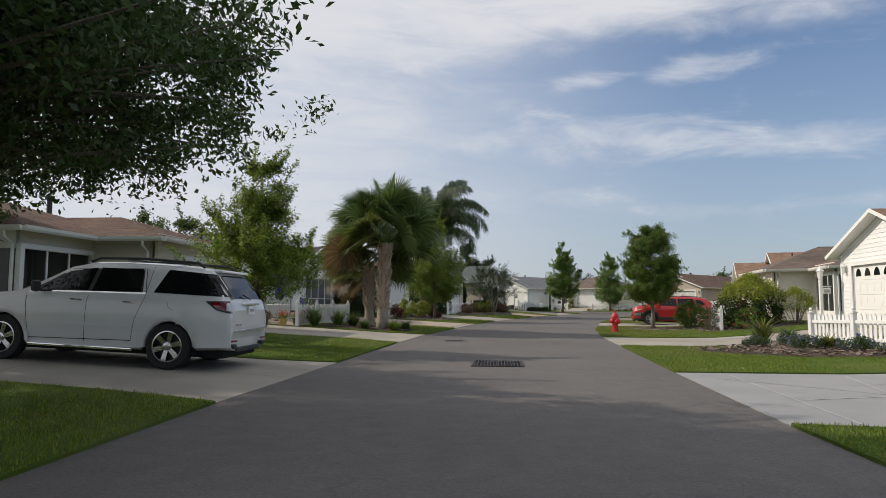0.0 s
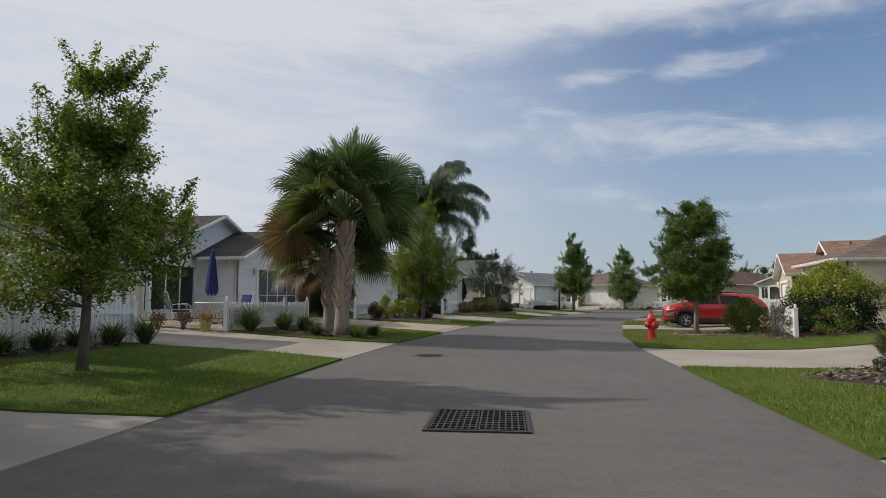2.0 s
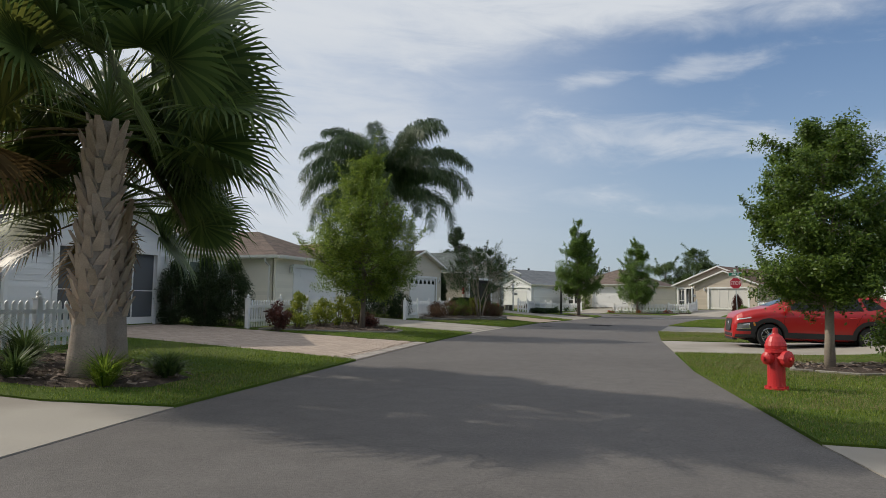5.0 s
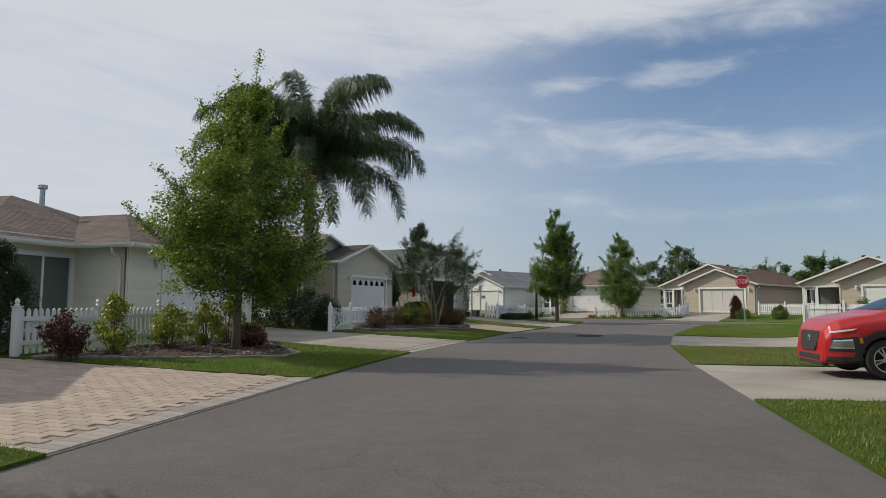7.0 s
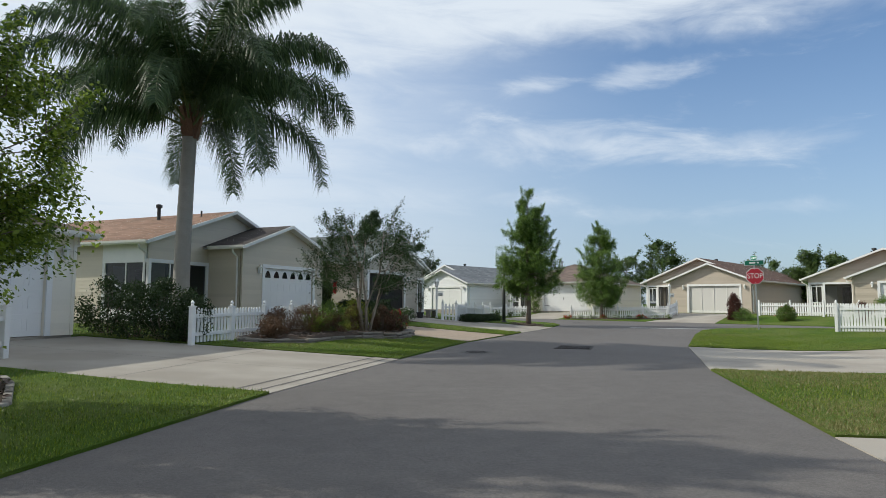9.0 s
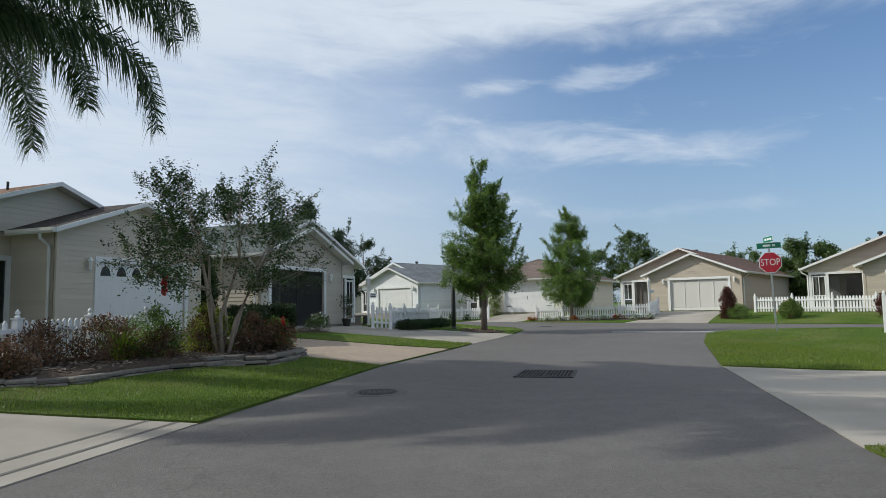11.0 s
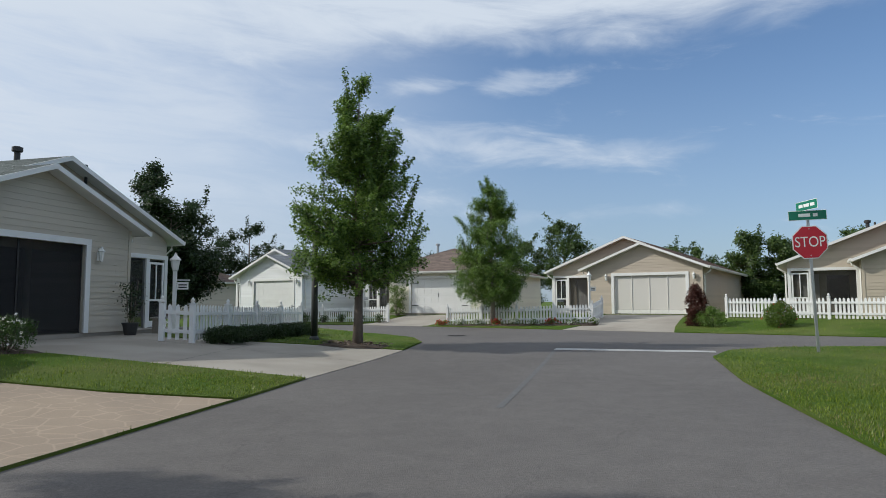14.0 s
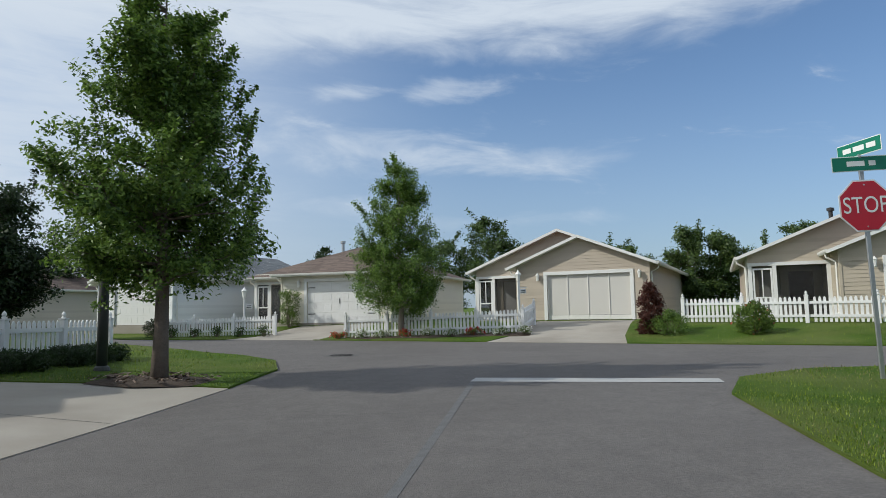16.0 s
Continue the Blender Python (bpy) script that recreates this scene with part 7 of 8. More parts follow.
M["polished"] = material("polished_wheel", (0.46, 0.47, 0.49), 0.14, metal=1.0, vary=0.15, scale=14, fine=40, bump=0.12, depth=0.01)
M["tyre"] = material("tyre", (0.018, 0.018, 0.018), 0.85, vary=0.2, fine=90, bump=0.3, depth=0.003)
M["tail_red"] = material("tail_red", (0.17, 0.006, 0.009), 0.12, vary=0.1, bump=0.0, coat=1.0)
M["lamp_clear"] = material("lamp_clear", (0.55, 0.56, 0.57), 0.12, vary=0.15, scale=18, bump=0.2, coat=1.0)
M["lamp_dim"] = material("lamp_dim", (0.16, 0.165, 0.17), 0.15, vary=0.3, scale=14, bump=0.2, coat=1.0)
M["amber"] = material("amber", (0.55, 0.20, 0.02), 0.2, vary=0.05, bump=0.0, coat=1.0)


class Shell:
    """A car's skin: stations of (x, floor, belt, top, half width, roof half width) from tail to nose."""

    def __init__(self, stations):
        self.s = stations
        self.n = len(stations)

    def section(self, i):
        x, zb, zw, zt, w, wr = self.s[i]
        h = zt - zw
        return [(0.0, zb), (w * 0.80, zb), (w * 0.955, zb + 0.05), (w * 0.985, zb + 0.30 * (zw - zb)), (w, zb + 0.58 * (zw - zb)), (w * 0.992, zb + 0.88 * (zw - zb)), (w * 0.965, zw),
                (wr + (w * 0.95 - wr) * 0.60, zw + 0.42 * h), (wr + (w * 0.95 - wr) * 0.22, zw + 0.78 * h), (wr * 0.95, zw + 0.94 * h), (wr * 0.72, zt - 0.004), (wr * 0.35, zt), (0.0, zt)]

    def side_y(self, x, z):
        xs = [q[0] for q in self.s]
        i = max(k for k in range(self.n - 1) if xs[k] <= x or k == 0)
        f = 0 if xs[i + 1] == xs[i] else min(max((x - xs[i]) / (xs[i + 1] - xs[i]), 0), 1)

        def y_at(k):
            sec = self.section(k)[1:10]
            return float(np.interp(z, [q[1] for q in sec], [q[0] for q in sec]))

        return y_at(i) * (1 - f) + y_at(i + 1) * f

    def body(self, wheels, r, mat):
        """The skin in fine strips, with round openings for the wheels."""
        verts, faces = [], []
        per = 3
        m = 12 * per + 1

        def line(i):
            sec = self.section(i)
            return [(a[0] + (b[0] - a[0]) * q / per, a[1] + (b[1] - a[1]) * q / per) for a, b in zip(sec, sec[1:]) for q in range(per)] + [sec[-1]]

        lines = [line(i) for i in range(self.n)]
        for side in (1, -1):
            k = len(verts)
            for i in range(self.n):
                for y, z in lines[i]:
                    x = self.s[i][0]
                    for wx, wz in wheels:
                        d = math.hypot(x - wx, z - wz)
                        if abs(d - r) < 0.024 and y > 0.55:
                            x, z = wx + (x - wx) * r / d, wz + (z - wz) * r / d
                    verts.append((x, side * y, z))
            for i in range(self.n - 1):
                for j in range(m - 1):
                    f = [k + i * m + j, k + (i + 1) * m + j, k + (i + 1) * m + j + 1, k + i * m + j + 1]
                    c = [sum(verts[q][a] for q in f) / 4 for a in range(3)]
                    if any(math.hypot(c[0] - wx, c[2] - wz) < r for wx, wz in wheels) and abs(c[1]) > 0.5:
                        continue
                    faces.append(tuple(f if side > 0 else f[::-1]))
            faces.append(tuple(range(k, k + m)) if side < 0 else tuple(range(k + m - 1, k - 1, -1)))
            e = k + (self.n - 1) * m
            faces.append(tuple(range(e, e + m)) if side > 0 else tuple(range(e + m - 1, e - 1, -1)))
        bm = bmesh.new()
        vs = [bm.verts.new(v) for v in verts]
        for f in faces:
            try:
                bm.faces.new([vs[q] for q in f])
            except ValueError:
                pass
        bmesh.ops.remove_doubles(bm, verts=bm.verts, dist=0.0005)
        me = bpy.data.meshes.new("body")
        bm.to_mesh(me)
        bm.free()
        me.materials.append(mat)
        return me

    def side_patch(self, corners, side, out, nx=10, nz=5, thick=0.0):
        """A panel on the flank between four corners in (x, z), lifted off the skin."""
        (xa, za), (xb, zb), (xc, zc), (xd, zd) = corners
        v = []
        for j in range(nz + 1):
            for i in range(nx + 1):
                s, t = i / nx, j / nz
                x = (xa * (1 - s) + xb * s) * (1 - t) + (xd * (1 - s) + xc * s) * t
                z = (za * (1 - s) + zb * s) * (1 - t) + (zd * (1 - s) + zc * s) * t
                v.append((x, side * (self.side_y(x, z) + out), z))
        f = [(j * (nx + 1) + i, j * (nx + 1) + i + 1, (j + 1) * (nx + 1) + i + 1, (j + 1) * (nx + 1) + i) for j in range(nz) for i in range(nx)]
        return Geo().add(v, f)

    def top_patch(self, i0, i1, share, out, lo=0.0, hi=1.0):
        """A panel over the top line from station i0 to i1, across a share of the roof's width."""
        v, rows = [], 8
        for r in range(rows + 1):
            g = lo + (hi - lo) * r / rows
            q = i0 + (i1 - i0) * g
            i = min(int(q), self.n - 2)
            f = q - i
            sa, sb = self.section(i), self.section(i + 1)
            xa, xb = self.s[i][0], self.s[i + 1][0]
            dz, dx = sb[-1][1] - sa[-1][1], xb - xa
            l = math.hypot(dx, dz) or 1
            nx_, nz_ = -dz / l, dx / l
            for c in range(13):
                u = (c / 12 * 2 - 1) * share
                ya = np.interp(abs(u), [0, 0.35, 0.72, 0.95, 1.0], [0, sa[11][0], sa[10][0], sa[9][0], sa[8][0]])
                za = np.interp(abs(u), [0, 0.35, 0.72, 0.95, 1.0], [sa[12][1], sa[11][1], sa[10][1], sa[9][1], sa[8][1]])
                yb = np.interp(abs(u), [0, 0.35, 0.72, 0.95, 1.0], [0, sb[11][0], sb[10][0], sb[9][0], sb[8][0]])
                zb = np.interp(abs(u), [0, 0.35, 0.72, 0.95, 1.0], [sb[12][1], sb[11][1], sb[10][1], sb[9][1], sb[8][1]])
                y, z, x = ya * (1 - f) + yb * f, za * (1 - f) + zb * f, xa * (1 - f) + xb * f
                v.append((x + nx_ * out, math.copysign(y, u), z + nz_ * out))
        return Geo().add(v, [(r * 13 + c, r * 13 + c + 1, (r + 1) * 13 + c + 1, (r + 1) * 13 + c) for r in range(rows) for c in range(12)])


def wheel(car, x, y, r, width, rim_r, spokes, side, metal, twin=False):
    w = part("wheel", Geo().lathe([(rim_r, -width / 2), (r * 0.94, -width / 2), (r, -width / 2 + 0.03), (r, width / 2 - 0.03), (r * 0.94, width / 2), (rim_r, width / 2)], sides=36, cap=False), M["tyre"], car, "black tyre on an alloy wheel", smooth=True, at=Matrix.Translation((x, y, r)) @ Matrix.Rotation(-side * math.pi / 2, 4, "X"))
    smooth_by_angle(w)
    part("rim", Geo().lathe([(rim_r * 1.01, width / 2 + 0.004), (rim_r * 0.93, width / 2 + 0.006), (rim_r * 0.90, width / 2 - 0.03), (rim_r * 0.90, -0.06)], sides=36, cap=False), metal, w)
    part("brake_disc", Geo().lathe([(rim_r * 0.88, 0.0), (rim_r * 0.88, 0.01), (0.05, 0.01)], sides=24), M["pipe"], w)
    for k in range(spokes):
        a = 2 * math.pi * k / spokes + 0.3
        for off in ((-0.17, 0.17) if twin else (0.0,)):
            ca, sa = math.cos(a + off), math.sin(a + off)
            d, s = Vector((ca, sa, 0)), Vector((-sa, ca, 0))
            w0, w1 = (0.015, 0.013) if twin else (0.036, 0.046)
            z0, z1 = width / 2 - 0.015, width / 2 - 0.004
            v = [d * 0.05 - s * w0, d * 0.05 + s * w0, d * rim_r * 0.93 + s * w1, d * rim_r * 0.93 - s * w1]
            part("spoke", Geo().add([p + Vector((0, 0, z0 - 0.03)) for p in v] + [p + Vector((0, 0, z1 if i > 1 else z0)) for i, p in enumerate(v)], [(3, 2, 1, 0), (4, 5, 6, 7), (0, 1, 5, 4), (1, 2, 6, 5), (2, 3, 7, 6), (3, 0, 4, 7)]), metal, w)
    part("hub_cap", Geo().lathe([(0.075, width / 2 - 0.03), (0.07, width / 2 - 0.002), (0.03, width / 2 + 0.004), (0.0, width / 2 + 0.004)], sides=16), metal, w)
    return w


def arch(car, shell, x, r, z, side, mat, wide):
    """The lip round a wheel opening and the dark well behind the tyre."""
    pts = []
    for k in range(23):
        a = math.pi * (-0.03 + 1.06 * k / 22)
        px, pz = x + r * math.cos(a), max(z + r * math.sin(a), 0.2)
        pts.append(Vector((px, side * (shell.side_y(px, pz) + 0.006), pz)))
    v, f = [], []
    for k, p in enumerate(pts):
        a = math.pi * (-0.03 + 1.06 * k / 22)
        o = Vector((math.cos(a), 0, math.sin(a)))
        q = p + o * wide
        q.y = side * (shell.side_y(q.x, max(q.z, 0.2)) + 0.012)
        i = p - o * 0.015 - Vector((0, side * 0.12, 0))
        v += [q, p + Vector((0, side * 0.012, 0)), i]
    for k in range(22):
        f += [(3 * k, 3 * k + 1, 3 * k + 4, 3 * k + 3), (3 * k + 1, 3 * k + 2, 3 * k + 5, 3 * k + 4)]
    part("wheel_arch", Geo().add(v, f), mat, car, smooth=True)
    well = Geo()
    ring = [(x + (r + 0.02) * math.cos(a), max(z + (r + 0.02) * math.sin(a), 0.2)) for a in np.linspace(-0.3, math.pi + 0.3, 20)]
    y0, y1 = side * (shell.side_y(x, z + r) - 0.03), side * 0.42
    well.add([(px, y0, pz) for px, pz in ring] + [(px, y1, pz) for px, pz in ring], [(k, k + 1, k + 21, k + 20) for k in range(19)] + [tuple(range(20, 40))])
    part("wheel_well", well, M["pit"], car)


def line_strip(car, shell, pts, side, mat, name="panel_gap", width=0.008, out=0.004):
    """A narrow strip along the flank, such as the shade of a door gap laid on in black."""
    v = []
    for (xa, za), (xb, zb) in zip(pts, pts[1:]):
        n = 8
        l = math.hypot(xb - xa, zb - za)
        ox, oz = -(zb - za) / l * width / 2, (xb - xa) / l * width / 2
        base = len(v)
        for k in range(n + 1):
            x, z = xa + (xb - xa) * k / n, za + (zb - za) * k / n
            for s in (1, -1):
                v.append((x + s * ox, side * (shell.side_y(x, z) + out), z + s * oz))
    f = []
    for q in range(len(pts) - 1):
        f += [(q * 18 + 2 * k, q * 18 + 2 * k + 1, q * 18 + 2 * k + 3, q * 18 + 2 * k + 2) for k in range(8)]
    return part(name, Geo().add(v, f), mat, car)


def densify(keys, step):
    """Stations between the key stations, eased through them."""
    out = []
    arr = np.array(keys)
    dist = np.r_[0, np.cumsum(np.hypot(np.diff(arr[:, 0]), np.diff(arr[:, 3])))]
    n = int(dist[-1] / step)
    t = np.linspace(0, dist[-1], n + 1)
    t = np.unique(np.r_[t, dist])
    return [tuple(float(np.interp(q, dist, arr[:, c])) for c in range(6)) for q in t]


def nearest(shell, x, z):
    return min(range(shell.n), key=lambda i: math.hypot(shell.s[i][0] - x, shell.s[i][3] - z))


def suv(x, y, z, heading):
    keys = [(-1.00, 0.36, 0.50, 0.56, 0.78, 0.70), (-1.06, 0.36, 0.62, 0.74, 0.83, 0.74), (-1.05, 0.36, 0.94, 1.06, 0.86, 0.74), (-1.00, 0.36, 1.12, 1.22, 0.885, 0.73), (-0.86, 0.36, 1.23, 1.43, 0.92, 0.71), (-0.66, 0.35, 1.26, 1.68, 0.955, 0.69), (-0.52, 0.34, 1.27, 1.77, 0.975, 0.69), (-0.2, 0.32, 1.27, 1.80, 0.995, 0.71), (0.3, 0.30, 1.26, 1.82, 1.0, 0.735), (1.0, 0.28, 1.25, 1.825, 1.0, 0.745), (1.6, 0.28, 1.23, 1.80, 1.0, 0.735), (2.0, 0.28, 1.21, 1.71, 1.0, 0.71), (2.45, 0.28, 1.19, 1.47, 0.99, 0.70), (2.85, 0.28, 1.14, 1.25, 0.985, 0.76), (3.0, 0.28, 1.11, 1.20, 0.98, 0.82), (3.5, 0.28, 1.04, 1.15, 0.965, 0.82), (3.85, 0.27, 0.93, 1.06, 0.93, 0.76), (4.02, 0.27, 0.76, 0.90, 0.88, 0.72), (4.08, 0.28, 0.54, 0.66, 0.82, 0.70)]
    sh = Shell(densify(keys, 0.045))
    turn = math.atan2(heading[1], heading[0])
    car = thing("car", Matrix.Translation((x, y, z)) @ Matrix.Rotation(turn, 4, "Z") @ Matrix.Rotation(radians(-2.8), 4, "Y"), "white full-size sport utility parked on a concrete driveway", "car", "parked cars")
    R = 0.395
    body = part("body", sh.body([(0, R), (3.02, R)], 0.455, M["car_white"]), M["car_white"], car, smooth=True)
    smooth_by_angle(body)
    for s in (1, -1):
        for wx in (0, 3.02):
            arch(car, sh, wx, 0.435, R, s, M["car_white"], 0.075)
            wheel(car, wx, s * 0.86, R, 0.24, 0.265, 6, s, M["polished"])
        part("rear_side_window", sh.side_patch([(-0.975, 1.285), (0.33, 1.30), (0.16, 1.71), (-0.66, 1.665)], s, 0.009, 16, 6), M["car_glass"], car, "black privacy glass wrapping the rear corner")
        part("window_surround", sh.side_patch([(0.52, 1.28), (2.62, 1.235), (1.96, 1.645), (0.60, 1.71)], s, 0.004), M["cladding"], car, "black pillar between the door windows")
        part("rear_door_window", sh.side_patch([(0.56, 1.295), (1.44, 1.275), (1.38, 1.69), (0.62, 1.695)], s, 0.007), M["car_glass"], car)
        part("front_door_window", sh.side_patch([(1.52, 1.275), (2.50, 1.25), (1.98, 1.60), (1.46, 1.685)], s, 0.007), M["car_glass"], car)
        line_strip(car, sh, [(0.46, 1.28), (1.6, 1.255), (2.62, 1.225)], s, M["chrome"], "chrome_strip", 0.02, 0.01)
        line_strip(car, sh, [(0.46, 1.28), (0.56, 1.71)], s, M["chrome"], "chrome_strip", 0.016, 0.01)
        line_strip(car, sh, [(0.44, 1.74), (0.46, 1.22), (0.62, 0.80), (0.66, 0.46)], s, M["pit"])
        line_strip(car, sh, [(1.48, 1.20), (1.50, 1.08), (1.50, 0.40)], s, M["pit"])
        line_strip(car, sh, [(2.62, 1.18), (2.60, 0.90), (2.52, 0.40)], s, M["pit"])
        line_strip(car, sh, [(0.66, 0.46), (2.52, 0.42)], s, M["cladding"], "sill_gap", 0.014)
        line_strip(car, sh, [(0.70, 0.72), (2.48, 0.69)], s, M["car_white"], "door_moulding", 0.035, 0.014)
        part("running_board", Geo().bar(0.60, min(s * 0.93, s * 1.03), 0.29, 2.5, max(s * 0.93, s * 1.03), 0.33, 0.012), M["chrome"], car)
        line_strip(car, sh, [(-0.06, 1.00), (0.03, 1.06), (0.06, 1.16)], s, M["pit"], "fuel_flap_gap", 0.005)
        for hx in (0.72, 1.68):
            yy = sh.side_y(hx, 1.11)
            part("door_handle", Geo().tube([(hx - 0.10, s * (yy + 0.01), 1.105), (hx - 0.06, s * (yy + 0.04), 1.11), (hx + 0.08, s * (yy + 0.04), 1.115), (hx + 0.12, s * (yy + 0.01), 1.115)], 0.018, 8), M["chrome"], car, "chrome door handle")
        part("mirror", Geo().tube([(2.34, s * 0.96, 1.24), (2.36, s * 1.10, 1.27)], 0.03, 8).lathe([(0.02, -0.10), (0.07, -0.08), (0.08, 0.0), (0.07, 0.08), (0.02, 0.10)], (2.38, s * 1.08, 1.31), 12), M["cladding"], car)
        part("tail_lamp", sh.side_patch([(-1.042, 1.0), (-0.80, 1.05), (-0.60, 1.20), (-0.995, 1.215)], s, 0.010), M["cladding"], car, "red and clear tail lamp in a dark housing")
        part("red_lens", sh.side_patch([(-1.03, 1.025), (-0.83, 1.065), (-0.68, 1.185), (-0.985, 1.195)], s, 0.016), M["tail_red"], car, "red tail lens")
        part("clear_lens", sh.side_patch([(-1.04, 1.04), (-0.965, 1.055), (-0.95, 1.18), (-1.0, 1.185)], s, 0.018), M["lamp_clear"], car, "clear reversing lens beside the red lamp")
        part("roof_rail", Geo().tube([(-0.42, s * 0.66, 1.78), (-0.30, s * 0.66, 1.85), (0.7, s * 0.68, 1.885), (1.5, s * 0.67, 1.86), (1.68, s * 0.66, 1.79)], 0.024, 8), M["cladding"], car, "dark roof rail")
        part("head_lamp", sh.side_patch([(3.55, 0.84), (3.95, 0.78), (3.95, 0.90), (3.50, 1.0)], s, 0.012), M["lamp_clear"], car)
        part("exhaust_tip", Geo().bar(-1.09, min(s * 0.60, s * 0.78), 0.40, -1.0, max(s * 0.60, s * 0.78), 0.47, 0.02), M["cladding"], car)
        part("rear_reflector", Geo().bar(-1.072, min(s * 0.58, s * 0.80), 0.51, -1.05, max(s * 0.58, s * 0.80), 0.545, 0.006), M["tail_red"], car)
    i0, i1 = nearest(sh, -0.97, 1.27), nearest(sh, -0.67, 1.66)
    part("rear_window", sh.top_patch(i0, i1, 1.0, 0.008), M["car_glass"], car, "dark rear window")
    part("windscreen", sh.top_patch(nearest(sh, 2.03, 1.69), nearest(sh, 2.82, 1.27), 0.93, 0.006), M["car_glass"], car)
    part("spoiler", Geo().bar(-0.72, -0.60, 1.705, -0.46, 0.60, 1.75, 0.018), M["car_white"], car)
    part("wiper", Geo().tube([(-1.03, 0.0, 1.25), (-0.98, 0.25, 1.33)], 0.012, 6), M["cladding"], car)
    plate = part("number_plate", Geo().bar(-1.075, -0.155, 0.98, -1.055, 0.155, 1.13, 0.006), M["white_sign"], car, "pale number plate")
    part("word_bar", Geo().box(-1.0775, -0.11, 1.03, -1.0755, 0.11, 1.08), M["galvanised"], plate)
    part("plate_trim", Geo().bar(-1.075, -0.36, 1.155, -1.02, 0.36, 1.19, 0.01), M["chrome"], car, "chrome strip above the plate")
    part("badge", Geo().bar(-1.078, 0.45, 0.80, -1.065, 0.72, 0.83, 0.004), M["chrome"], car)
    part("rear_bumper_strip", Geo().bar(-1.085, -0.74, 0.70, -1.06, 0.74, 0.72, 0.006), M["chrome"], car)
    part("diffuser", Geo().bar(-1.06, -0.56, 0.33, -1.02, 0.56, 0.41, 0.02), M["cladding"], car)
    part("grille", Geo().bar(4.06, -0.55, 0.55, 4.10, 0.55, 0.86, 0.02), M["cladding"], car)
    part("underbody", Geo().box(-0.9, -0.75, 0.22, 3.9, 0.75, 0.34), M["pit"], car)
    for s in (-0.45, 0.45):
        part("cross_bar", Geo().box(s + 0.5, -0.66, 1.84, s + 0.56, 0.66, 1.865), M["cladding"], car)
    return car


